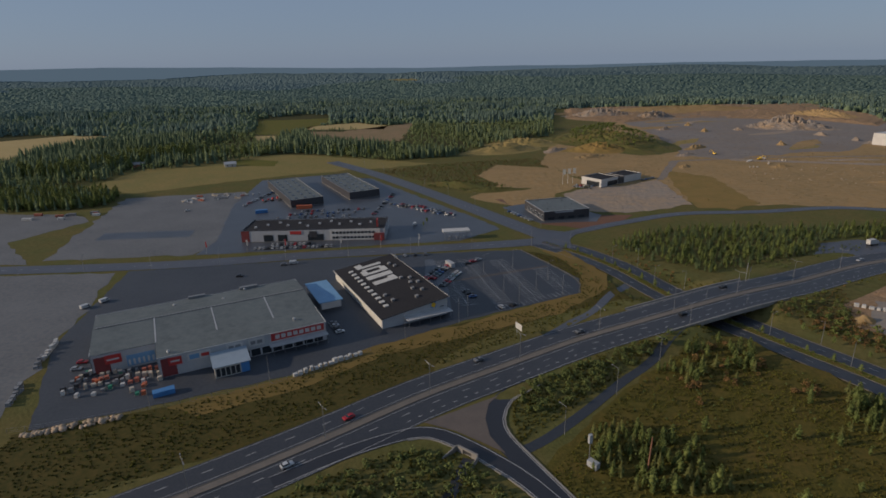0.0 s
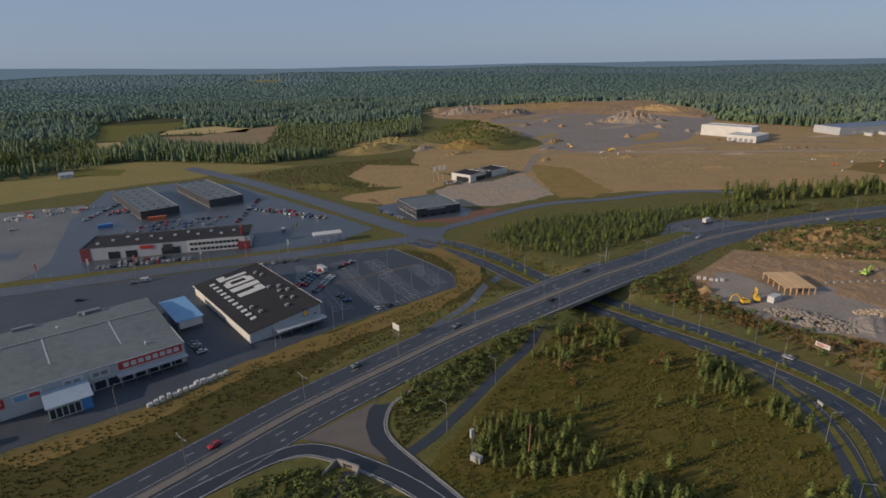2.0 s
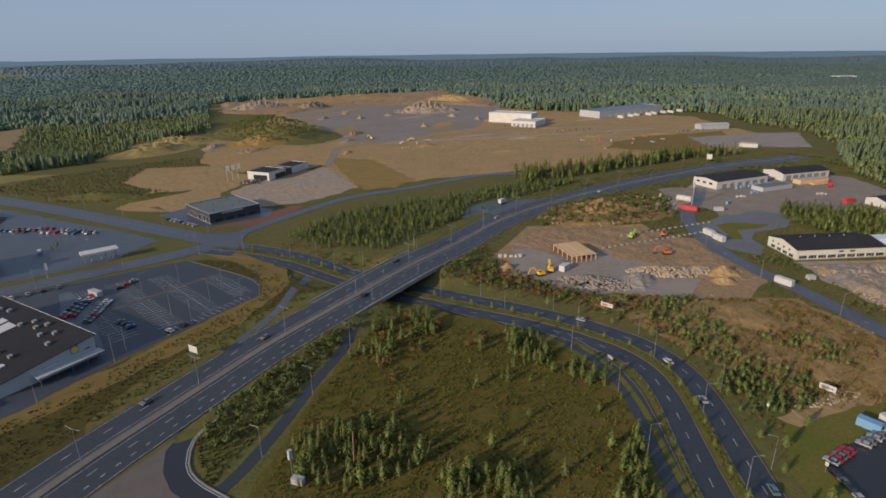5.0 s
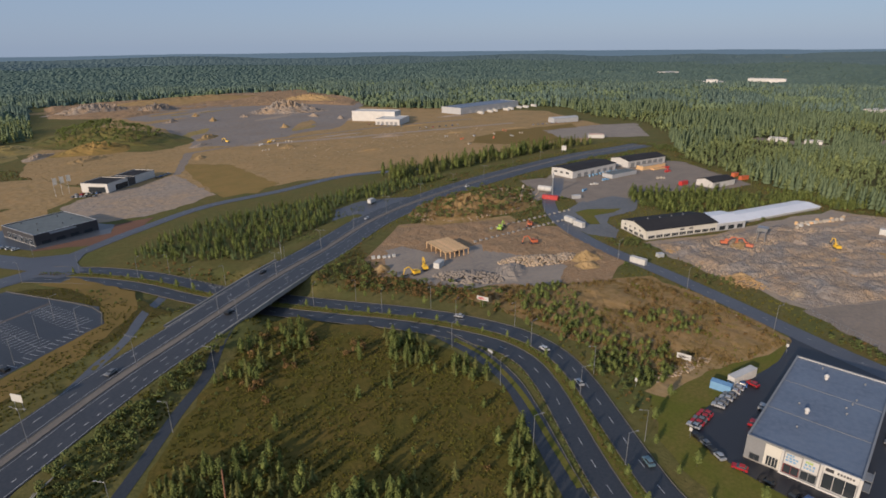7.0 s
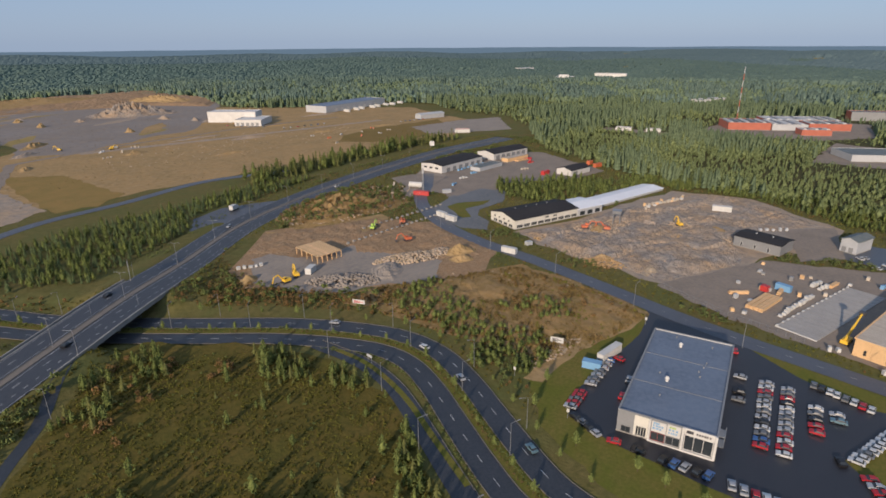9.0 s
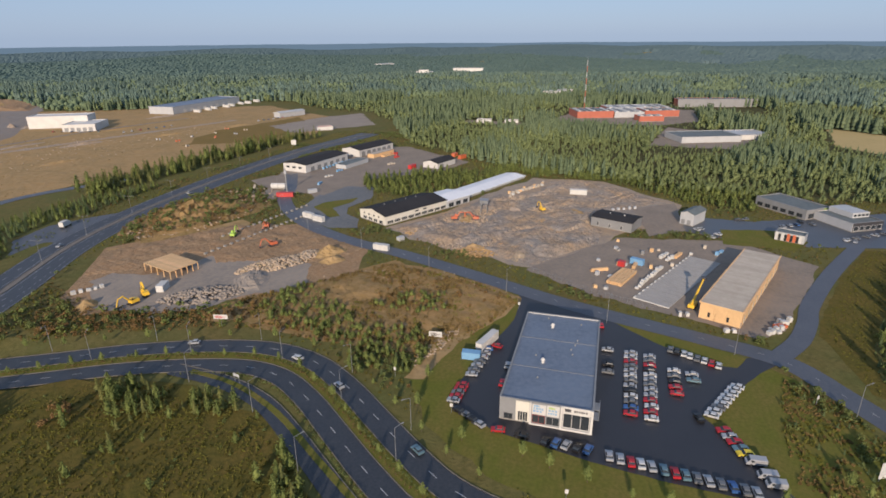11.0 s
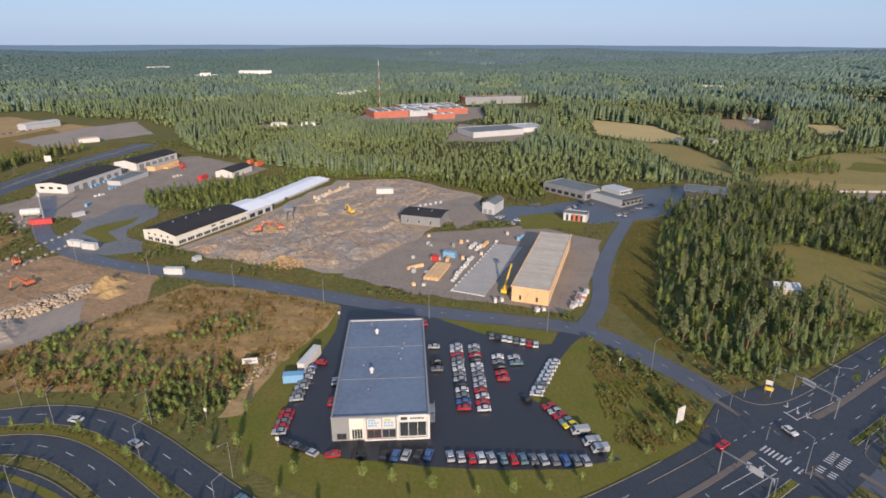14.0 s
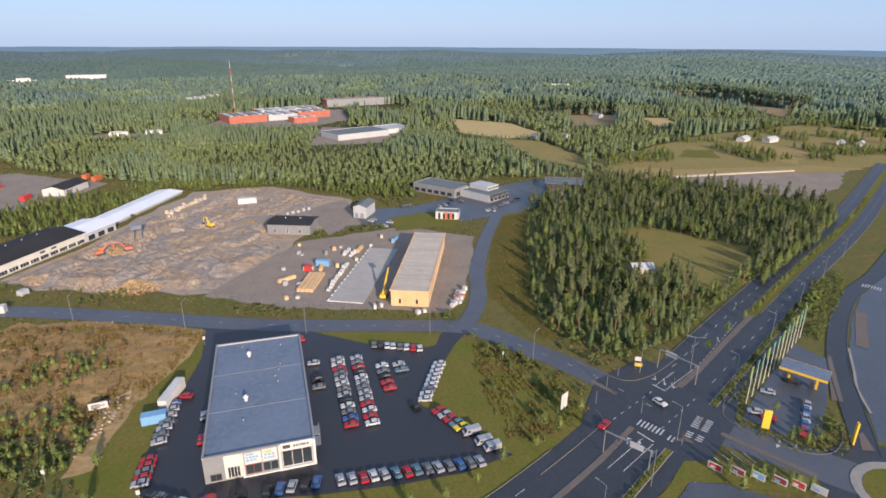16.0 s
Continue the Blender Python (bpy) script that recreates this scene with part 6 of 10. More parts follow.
def drive(line, x, y, off, zfun, colour, back=False):
    """A car in its lane, abreast of a place."""
    i = int(np.argmin(np.hypot(line[:, 0] - x, line[:, 1] - y)))
    i = min(max(i, 1), len(line) - 2)
    d, p = line[i + 1] - line[i - 1], line[i] + offsets(line)[i] * off
    place_car(p[0], p[1], math.degrees(math.atan2(d[1], d[0])) + (180 if back else 0), colour, False, G, float(zfun(p[0], p[1])) + 0.13)


for x, y, off, c in ((-45, 134, -5, "white"), (-24, 150, 4.4, "red"), (60, 206, 4.4, "grey"), (20, 183, 8.2, "grey"), (135, 241, 8.2, "black"), (226, 285, 4.4, "silver"), (100, 222, -4.2, "black"), (330, 306, -4.5, "white")):
    drive(HIGHWAY, x, y, off, hw_z, c, off > 0)
for x, y, off, c in ((156, 100, 4.4, "silver"), (134, 70, 8.2, "teal"), (165, 120, 4.4, "white"), (160, 152, 8.2, "silver"), (150, -52, 5.5, "red")):
    drive(AVENUE, x, y, off, av_z, c, off > 0)
place_car(161, -68, 200, "white", False, G, 0.18)
car_row(151, -90.5, 148, -92, 2, 60, "cars at the fuel station", ["silver", "red"])
car_row(150, -106.5, 141, -96, 5, 140, "cars at the fuel station", ["silver", "blue", "silver", "blue", "red"])
car_row(158, -101, 160, -112, 2, 50, "cars at the fuel station", ["silver", "black"])
car_row(336, -20, 342, -24, 2, 60, "cars before the small firms", ["white", "white"])
car_row(352, -84, 372, -110, 6, 60, "cars before the small firms")
car_row(366, -58, 372, -66, 3, 20, "cars before the small firms")
G = "cars on the plateau"
car_row(520, 560, 575, 545, 7, 60, G)
car_row(640, 470, 690, 455, 8, 60, G)
car_row(500, 640, 515, 590, 6, 20, G)


# ---- boxes, machines, site goods ----
def container(x, y, turn, material, label, size=(6.0, 2.4, 2.6), z=0.1, name="container"):
    l, w, h = size
    b = part(name, Shape().box(0.04, 0.04, 0.15, l - 0.04, w - 0.04, h - 0.06), material, None)
    b.matrix_basis = pose(x, y, z, 0, 0, turn)
    tagged(b, label, "container")
    for k in range(int(l / 0.6)):
        part("rib", Shape().box(0.2 + k * 0.6, 0.0, 0.2, 0.45 + k * 0.6, w, h - 0.1), material, b)
    part("frame_rail", Shape().box(0, 0, 0, l, w, 0.146).box(0, 0, h - 0.058, l, w, h), material, b)
    return b


container(188.8, 61.8, 96, M_LBLUE, "faded blue steel container at the lot's edge", (6.0, 2.5, 2.5))
b = container(191.4, 62.2, -15, M_TARP, "white box trailer at the lot's edge", (11.5, 2.5, 3.0), name="box_trailer")
container(268.6, 138, -92, M_TARP, "white site container beside the street", (8, 2.6, 2.8))
container(283, 130, -28, M_LGREY, "small pale site box beside the street", (3.5, 2.4, 2.0))
container(305, 200, -105, M_TARP, "white tank wagon parked at the kerb", (7.5, 2.5, 3.0))
container(301, 191, -105, M_TARP, "white tank wagon parked at the kerb", (7.5, 2.5, 3.0))
container(338, 240, -72, M_RED, "red steel container by the pole", (11, 3, 2.8))
container(352, 224, -35, M_LGREY, "grey steel container by the pole", (6, 2.5, 2.4))
container(401, 59, -85, M_TARP, "white semitrailer on the rock plot", (11, 3, 3.2))
container(488, 160, -20, M_ORANGE, "orange steel container on the yard", (8, 3, 3))
container(496, 168, -10, M_ORANGE, "orange steel container on the yard", (6, 3, 3))
container(440, 186, -10, M_RED, "red steel container on the yard", (8, 3, 3))
container(288, 12, 70, M_LBLUE, "pale blue site container", (6, 2.5, 2.6))
container(284, 20, 70, M_RED, "red tool container on the site", (3, 2.5, 2.4))
container(197, 198.5, 20, M_TARP, "pale site hut beside the rubble", (6, 3, 2.8))
container(-97, 166, 30, M_BLUE, "blue skip before the store", (7, 2.8, 1.8))
for k in range(8):
    container(694 + k * 19 + (k % 2) * 5, 603 + (k % 3) * 2, 84 - 6 * (k % 3), M_TARP, "white trailer beside the logistics hall", (12, 3, 3.6))


def lorry(x, y, turn, material, label, length=8.0):
    """A box lorry pointing along +x."""
    b = root("lorry", x, y, turn, label, "lorry", z=0.12)
    part("cargo_box", Shape().box(0, -1.25, 1.0, length, 1.25, 3.6), material, b)
    cab = part("cab", Shape().profile([(length + 0.2, 0.6), (length + 2.3, 0.6), (length + 2.35, 1.6), (length + 2.0, 2.7), (length + 0.2, 2.8)], -1.15, 1.15), M_TARP, b)
    part("windscreen", Shape().box(length + 2.1, -1.0, 1.7, length + 2.38, 1.0, 2.4), M_GLASS, cab)
    part("chassis", Shape().box(0, -0.5, 0.6, length + 2.0, 0.5, 0.98), M_DARK, b)
    for wx in (1.2, 2.4, length + 1.2):
        for wy in (-1.1, 1.1):
            part("wheel", Shape().tube((wx, wy - 0.15, 0.5), (wx, wy + 0.15, 0.5), 0.5, 0.5, 12), M_TYRE, b)


lorry(246, 315, 20, M_TARP, "white box lorry resting in the lay-by", 5.0)


def pallet_stack(x, y, turn, n, material, label, step=2.2, seed=0):
    """A row of wrapped pallets, each a thing of its own."""
    rnd = random.Random(seed)
    for k in range(n):
        h, w = rnd.uniform(0.9, 1.9), rnd.uniform(1.0, 1.7)
        s = Shape().box(-w / 2, -0.7, 0.14, w / 2, 0.7, h, taper=0.03)
        ob = part("pallet_load", s, material)
        d = Vector((math.cos(radians(turn)), math.sin(radians(turn))))
        ob.matrix_basis = pose(x + d.x * k * step + rnd.uniform(-0.3, 0.3), y + d.y * k * step + rnd.uniform(-0.3, 0.3), 0.1, 0, 0, turn + rnd.uniform(-12, 12))
        tagged(ob, label, "pallet", "pallet loads")
        part("pallet", Shape().box(-w / 2 - 0.05, -0.75, 0, w / 2 + 0.05, 0.75, 0.136), M_BOARD, ob)


pallet_stack(-52, 180, 35, 14, M_TARP, "white wrapped pallet load on asphalt", 2.0, 1)
pallet_stack(-158, 208, -75, 9, M_TARP, "white wrapped pallet load on asphalt", 1.9, 2)
pallet_stack(-156, 196, -70, 6, M_MGREY, "dark stacked goods by the fence", 1.8, 3)
pallet_stack(-150, 176, -68, 9, M_MGREY, "dark stacked goods by the fence", 1.8, 4)
for r in range(4):
    for c in range(3):
        pallet_stack(-131 + r * 7.2 - c * 0.5, 180 - c * 4.0 + r * 1.4, 27, 3, (M_DARK, M_BOARD, M_MGREY, M_BRICK)[(r + 2 * c) % 4], "goods stacked on pallets in the garden yard", 2.2, 10 + r * 3 + c)
pallet_stack(-124, 167.5, 10, 2, M_TARP, "white wrapped pallet load on asphalt", 5, 30)
pallet_stack(259.6, 14.8, -21, 13, M_TARP, "white wrapped insulation bale on gravel", 2.3, 31)
pallet_stack(296, 2, -28, 4, M_TARP, "tall white wrapped bale on gravel", 2.0, 32)
pallet_stack(298, 5, -28, 4, M_TARP, "tall white wrapped bale on gravel", 2.0, 33)
for k in range(5):
    pallet_stack(234 + k * 2.6, -29 - k * 1.3, -60, 3, (M_TARP, M_LGREY, M_ORANGE, M_TARP, M_TARP)[k], "building goods heaped beside the timber hall", 2.0, 40 + k)
pallet_stack(240, -3, 110, 2, M_TARP, "white wrapped load beside the street", 2.5, 50)
pallet_stack(232, -18, 110, 2, M_TARP, "white wrapped load beside the timber hall", 2.5, 51)
pallet_stack(310, -20, -25, 4, M_LBLUE, "blue wrapped load on the site", 2.3, 52)
pallet_stack(184, 232, -30, 5, M_TARP, "white beams and loads on the plot", 2.6, 53)
pallet_stack(322, 246, 35, 12, M_BOARD, "stacked boards along the storage strip", 4.0, 54)
pallet_stack(415, 262, -5, 8, M_LGREY, "grey goods in the works yard", 4.5, 55)
pallet_stack(420, 252, -5, 9, M_LBLUE, "blue and grey goods in the works yard", 4.5, 56)
pallet_stack(-150, 455, 40, 8, M_RED, "red goods in the car yard", 4, 57)
pallet_stack(-190, 470, 20, 7, M_LGREY, "pale goods on the empty yard", 5, 58)
pallet_stack(390, 96, -30, 10, M_BOARD, "boards and scrap on the rock plot", 3.2, 59)
pallet_stack(372, 30, -60, 5, M_LGREY, "pale scrap behind the workshop", 3.5, 60)
for k in range(9):
    pallet_stack(470 + (k % 4) * 33 + (k * 17) % 23, 430 + (k // 4) * 26 + (k * 7) % 13, k * 40, 2, (M_BOARD, M_ORANGE, M_LGREY)[k % 3], "site goods scattered on the bare plateau", 3, 70 + k)
for k in range(5):
    pallet_stack(300 + k * 13, 560 + (k * 31) % 47, k * 30, 3, (M_BOARD, M_LGREY)[k % 2], "site goods scattered on the bare plateau", 3.5, 90 + k)


def lumber(x, y, turn, n, length, label):
    for k in range(n):
        b = new("lumber_stack")
        b.matrix_basis = pose(x, y, 0.1, 0, 0, turn) @ pose(0, k * 1.7, 0)
        tagged(b, label, "lumber", "lumber stacks")
        for r in range(3):
            for c in range(4):
                part("beam", Shape().box((r * 0.13) % 0.3, c * 0.38, r * 0.42, length - (c * 0.17) % 0.5, c * 0.38 + 0.34, r * 0.42 + 0.38), M_TIMBER, b)


lumber(259.6, 21.0, -19, 4, 18, "stack of fresh sawn timber beams")
lumber(281, 16, -10, 1, 9, "stack of fresh sawn timber beams")
lumber(478, 226, -14, 3, 16, "stack of fresh sawn timber beams")

lumber(300, -2, -24, 1, 7, "short stack of fresh sawn timber beams")
lumber(272, 34, -60, 1, 8, "short stack of fresh sawn timber beams")
litter = random.Random(77)
for k in range(46):
    x, y = litter.uniform(250, 322), litter.uniform(-34, 44)
    if not inside(np.array([x]), np.array([y]), [(256, 46), (246, 24), (300, -6), (322, -20), (330, -8), (318, 26)])[0]:
        continue
    pallet_stack(x, y, litter.uniform(-40, 20), 1, (M_TARP, M_BOARD, M_TIMBER, M_MGREY, M_LGREY)[k % 5], "building goods lying about the gravel pad", 2.0, 200 + k)
for k in range(30):
    x, y = litter.uniform(350, 520), litter.uniform(205, 275)
    if inside(np.array([x]), np.array([y]), [(350, 216), (395, 272), (515, 258), (525, 226), (480, 160), (440, 165), (400, 208)])[0]:
        pallet_stack(x, y, litter.uniform(-40, 20), 3, (M_TARP, M_BOARD, M_TIMBER, M_MGREY, M_RED, M_LBLUE)[k % 6], "stored goods in the works yard", 2.6, 260 + k)
for k in range(22):
    pallet_stack(385 + k * 1.9 + litter.uniform(-3, 3), 97 - k * 0.85 + litter.uniform(-2.5, 2.5), litter.uniform(-60, 0), 1, (M_BOARD, M_TARP, M_TIMBER)[k % 3], "boards and scrap on the rock plot", 2.0, 300 + k)
for k in range(24):
    pallet_stack(litter.uniform(-131, -100), litter.uniform(168, 184), litter.uniform(10, 40), 1, (M_TARP, M_BOARD, M_ORANGE, M_MGREY, M_GREEN)[k % 5], "garden goods stacked in the store's yard", 2.0, 340 + k)

# timber deck on posts at the earthworks
b = root("timber_deck", 208, 205.2, -14, "square deck of new boards on short posts", "deck")
for k in range(14):
    part("deck_board", Shape().box(0.3 + k * 1.0, 0, 3.5, 1.25 + k * 1.0, 20, 3.75), M_TIMBER, b)
for x in range(6):
    for y in range(5):
        part("post", Shape().box(0.4 + x * 2.7, 0.3 + y * 4.8, 0, 0.7 + x * 2.7, 0.6 + y * 4.8, 3.5), M_TIMBER, b)
for r, (x0, y0, x1, y1, n) in enumerate(((238, 212, 312, 199, 20), (262, 221, 326, 210, 16))):
    for k in range(n):
        t = k / (n - 1)
        ob = part("footing_block", Shape().box(-0.65, -0.65, 0, 0.65, 0.65, 0.9), M_CONC)
        ob.matrix_basis = pose(x0 + (x1 - x0) * t, y0 + (y1 - y0) * t, 0.06, 0, 0, -10)
        tagged(ob, "square pale concrete footing in bare earth", "footing", "footings")


def excavator(x, y, turn, material=None, label="yellow tracked excavator at work on rubble", lift=0.1, reach=1.0):
    material = material or M_YELLOW
    b = root("excavator", x, y, turn, label, "excavator", z=lift)
    for sy in (-1.2, 0.7):
        part("track", Shape().profile([(-1.9, 0.1), (1.9, 0.1), (2.2, 0.5), (1.9, 0.9), (-1.9, 0.9), (-2.2, 0.5)], sy, sy + 0.55), M_DARK, b)
    part("body", Shape().box(-2.2, -1.25, 1.0, 1.2, 1.25, 2.2, taper=0.12), material, b)
    cab = part("cab", Shape().box(0.0, 0.1, 2.2, 1.4, 1.2, 3.2, taper=0.1), material, b)
    part("pane", Shape().box(0.2, 1.15, 2.4, 1.2, 1.22, 3.0).box(1.32, 0.3, 2.4, 1.42, 1.0, 3.0), M_GLASS, cab)
    part("boom", Shape().tube((1.0, -0.3, 1.8), (3.2 * reach, -0.3, 4.6), 0.38, 0.3).tube((3.2 * reach, -0.3, 4.6), (5.4 * reach, -0.3, 4.2), 0.3, 0.24), material, b)
    part("arm", Shape().tube((5.4 * reach, -0.3, 4.2), (6.4 * reach, -0.3, 1.4), 0.24, 0.18), material, b)
    part("bucket", Shape().profile([(5.9 * reach, 1.4), (6.8 * reach, 1.4), (6.7 * reach, 0.4), (6.0 * reach, 0.5)], -0.9, 0.3), M_DARK, b)
    return b


excavator(184.5, 201.5, 170)
excavator(192, 203, 60)
excavator(264, 216, 20, M_LIME, "lime green tracked excavator on bare earth")
excavator(282, 208, 200, M_ORANGE, "orange tracked excavator on bare earth")
excavator(258, 188, 150, M_ORANGE, "orange tracked excavator on bare earth")
excavator(326, 114, -60, M_ORANGE, "orange demolition excavator on rubble")
excavator(329, 103, 100, M_ORANGE, "orange demolition excavator on rubble")
excavator(358, 70, 40, M_YELLOW, "yellow excavator on the rock plot")
excavator(330, 600, 0, M_YELLOW, "yellow excavator by the quarry")
excavator(300, 640, 120, M_YELLOW, "yellow excavator by the quarry")
b = root("crane_lift", 248.5, -5.5, -19, "yellow telescopic boom lift beside the hall", "crane")
part("base", Shape().box(-2.6, -1.2, 0.7, 2.6, 1.2, 1.9, taper=0.1), M_YELLOW, b)
for sx in (-1.8, 1.8):
    for sy in (-1.2, 1.2):
        part("wheel", Shape().tube((sx, sy - 0.25, 0.6), (sx, sy + 0.25, 0.6), 0.6, 0.6, 12), M_TYRE, b)
part("boom", Shape().tube((-1.8, 0, 2.0), (6, 0, 5.2), 0.48, 0.42).tube((6, 0, 5.2), (12, 0, 7.6), 0.36, 0.3), M_YELLOW, b)
part("basket", Shape().box(11.6, -0.9, 6.9, 13.4, 0.9, 8.2), M_DARK, b)
b = root("crusher_tower", 345, 102, 10, "grey steel crusher tower on the rubble", "machine")
for sx in (-1.5, 1.5):
    for sy in (-1.5, 1.5):
        part("leg", Shape().tube((sx * 1.3, sy * 1.3, 0), (sx, sy, 6), 0.18, 0.18), M_STEEL, b)
part("hopper", Shape().box(-2.2, -2.2, 6, 2.2, 2.2, 8, taper=-0.4), M_STEEL, b)
part("conveyor", Shape().tube((2, 0, 6), (10, 3, 1), 0.5, 0.5), M_STEEL, b)
b = root("storage_tank", 356, 250, -75, "white lying storage tank", "tank")
part("shell", Shape().tube((-5, 0, 2.4), (5, 0, 2.4), 2.0, 2.0, 20), M_TARP, b)
for sx in (-4, 4):
    part("saddle", Shape().box(sx - 0.4, -2.4, 0, sx + 0.4, 2.4, 1.2), M_CONC, b)
b = root("antenna_pole", 352, 241, 0, "tall grey steel pole with antennas", "pole")
part("shaft", Shape().tube((0, 0, 0), (0, 0, 16), 0.55, 0.4, 10), M_STEEL, b)
part("antenna", Shape().tube((0, 0, 12.5), (0, 0, 14.5), 0.8, 0.8, 8), M_LGREY, b)
part("tip", Shape().tube((0, 0, 16), (0, 0, 18), 0.1, 0.06), M_STEEL, b)
b = root("radio_mast", 812, 90, 0, "tall thin red and white lattice mast", "mast")
for k in range(9):
    lattice = Shape()
    z0, z1, r0 = k * 7.6, k * 7.6 + 7.6, 0.55 - 0.025 * k
    for c in range(3):
        a0, a1 = radians(120 * c), radians(120 * c + 120)
        lattice.tube((r0 * math.cos(a0), r0 * math.sin(a0), z0), (r0 * math.cos(a0), r0 * math.sin(a0), z1), 0.13, 0.13, 4)
        lattice.tube((r0 * math.cos(a0), r0 * math.sin(a0), z0), (r0 * math.cos(a1), r0 * math.sin(a1), z1), 0.08, 0.08, 3)
        lattice.tube((r0 * math.cos(a1), r0 * math.sin(a1), z0), (r0 * math.cos(a0), r0 * math.sin(a0), z1), 0.08, 0.08, 3)
    part("section", lattice, M_BRICK if k % 2 else M_LGREY, b)
part("antenna", Shape().tube((0, 0, 68.4), (0, 0, 72), 0.12, 0.08, 5), M_LGREY, b)


# ---- lamps, signs, flags ----
def lamp_post(x, y, turn, h=10.0, z=0.0, double=False):
    b = new("street_lamp", fix(Shape().tube((0, 0, 0), (0, 0, h), 0.10, 0.06, 6).mesh("street_lamp", M_STEEL)))
    b.matrix_basis = pose(x, y, z, 0, 0, turn)
    tagged(b, "slim galvanised street lamp beside the road", "street lamp", "street lamps")
    for sg in ((1, -1) if double else (1,)):
        part("arm", Shape().tube((0, 0, h - 0.05), (sg * 2.2, 0, h + 0.35), 0.06, 0.05, 5), M_STEEL, b)
        part("lamp_head", Shape().box(min(sg * 1.9, sg * 2.9), -0.16, h + 0.28, max(sg * 1.9, sg * 2.6), 0.13, h + 0.42), M_MGREY, b)
    return b


first = lamp_post(0, 0, 0)
double = lamp_post(0, 0, 0, 11, double=True)


def lamps(line, off, start, step, src, zfun, turn=0, stop=1e9):
    nrm = offsets(line)
    seg = np.r_[0, np.cumsum(np.linalg.norm(np.diff(line, axis=0), axis=1))]
    d = start
    out = []
    while d < min(seg[-1], stop):
        x, y = np.interp(d, seg, line[:, 0]), np.interp(d, seg, line[:, 1])
        nx_, ny_ = np.interp(d, seg, nrm[:, 0]), np.interp(d, seg, nrm[:, 1])
        a = math.degrees(math.atan2(ny_, nx_))
        out.append((x + nx_ * off, y + ny_ * off, float(zfun(x + nx_ * off, y + ny_ * off)), a + turn))
        d += step
    return out


spots = lamps(HIGHWAY, 0.0, 416, 39, double, hw_z, 0, 1000)
for k, (x, y, z, a) in enumerate(spots):
    copy_thing(double, pose(x, y, z + 0.1, 0, 0, a))
spots = lamps(AVENUE, -0.0 + 2.0, 20, 31, first, av_z, 0, 330) + lamps(AVENUE, 11.4, 60, 33, first, av_z, 180, 320) + lamps(AVENUE, -10.6, 330, 36, first, av_z, 0, 620) + lamps(AVENUE, 11.4, 460, 36, first, av_z, 180, 640)
spots += lamps(STREET_G, -5.5, 60, 42, first, flat_z, 0) + lamps(STREET_D, -8, 150, 36, first, flat_z, 0) + lamps(FOOTWAY, 2.4, 12, 30, first, ground_z, 180) + lamps(STREET_E, 8.5, 60, 40, first, flat_z, 180) + lamps(SLIP, -4, 10, 30, first, flat_z, 0)
spots += [(x, y, 0.1, a) for x, y, a in ((30, 252, 0), (46, 256, 0), (22, 282, 0), (38, 288, 0), (54, 270, 0), (12, 228, 0), (36, 240, 0), (58, 251, 0), (-14, 207, 90), (8, 221, 90), (-60, 176, 90), (-95, 160, 90))]
for k, (x, y, z, a) in enumerate(spots):
    copy_thing(first, pose(x, y, z, 0, 0, a))
first.matrix_basis = pose(134.5, -47.5, 0.1, 0, 0, 120)
double.matrix_basis = pose(174, -87.5, 0.1, 0, 0, 60)


def sign(x, y, turn, w, h, foot, face, label, legs=2, z=0.0, back=None, lines=0, line_mat=None):
    """A flat board on posts, facing local -y."""
    b = root("road_sign", x, y, turn, label, "sign", z=z)
    for k in range(legs):
        c = 0 if legs == 1 else (k / (legs - 1) - 0.5) * w * 0.7
        part("post", Shape().tube((c, 0.08, 0), (c, 0.08, foot + h * 0.9), 0.07, 0.07), M_STEEL, b)
    p = part("board", Shape().box(-w / 2, -0.06, foot, w / 2, 0.004, foot + h), face, b)
    for k in range(lines):
        part("lettering", Shape().box(-w * 0.38, -0.09, foot + h * (0.2 + 0.6 * k / max(1, lines)), w * (0.1 + 0.25 * (k % 2)), -0.062, foot + h * (0.2 + 0.6 * k / max(1, lines)) + h * 0.12), line_mat or M_DARK, p)
    return b


sign(148, 258.5, 62, 6.0, 4.0, 5.5, M_LGREY, "large pale road sign above the highway verge", 2, 1.5)
sign(150.2, 259.6, 62, 3.0, 1.8, 5.5, M_LGREY, "pale road sign above the highway verge", 1, 1.5)
sign(180, 156, -75, 5.2, 1.7, 3.2, M_TARP, "white site hoarding on a pole", 1, 0, None, 3, M_RED)
sign(32, 207.5, -60, 4.2, 2.6, 3.6, M_TARP, "white road sign above the verge", 2)
sign(196, 80, -80, 4.6, 2.0, 0.6, M_TARP, "white site hoarding low on the ground", 2, 0, None, 3, M_DARK)
sign(165, -41, -60, 3.0, 4.6, 0.9, M_TARP, "tall white billboard in the thicket", 2, 0, None, 3, M_LGREY)
sign(494, 326, -60, 4.5, 4.5, 3, M_TARP, "tall pale highway sign far down the road", 2)
sign(152, 128, -100, 2.4, 1.0, 2.2, M_LGREY, "small grey direction sign by the slip road", 2)
for k, (x, y) in enumerate(((170, 84), (158, 62), (136, 28), (226, 57), (193, -34), (182, -94), (205, -130), (184, -105))):
    sign(x, y, -100 + k * 13, 0.8, 1.1, 2.2, M_TARP, "small white sign on a post by the kerb", 1)
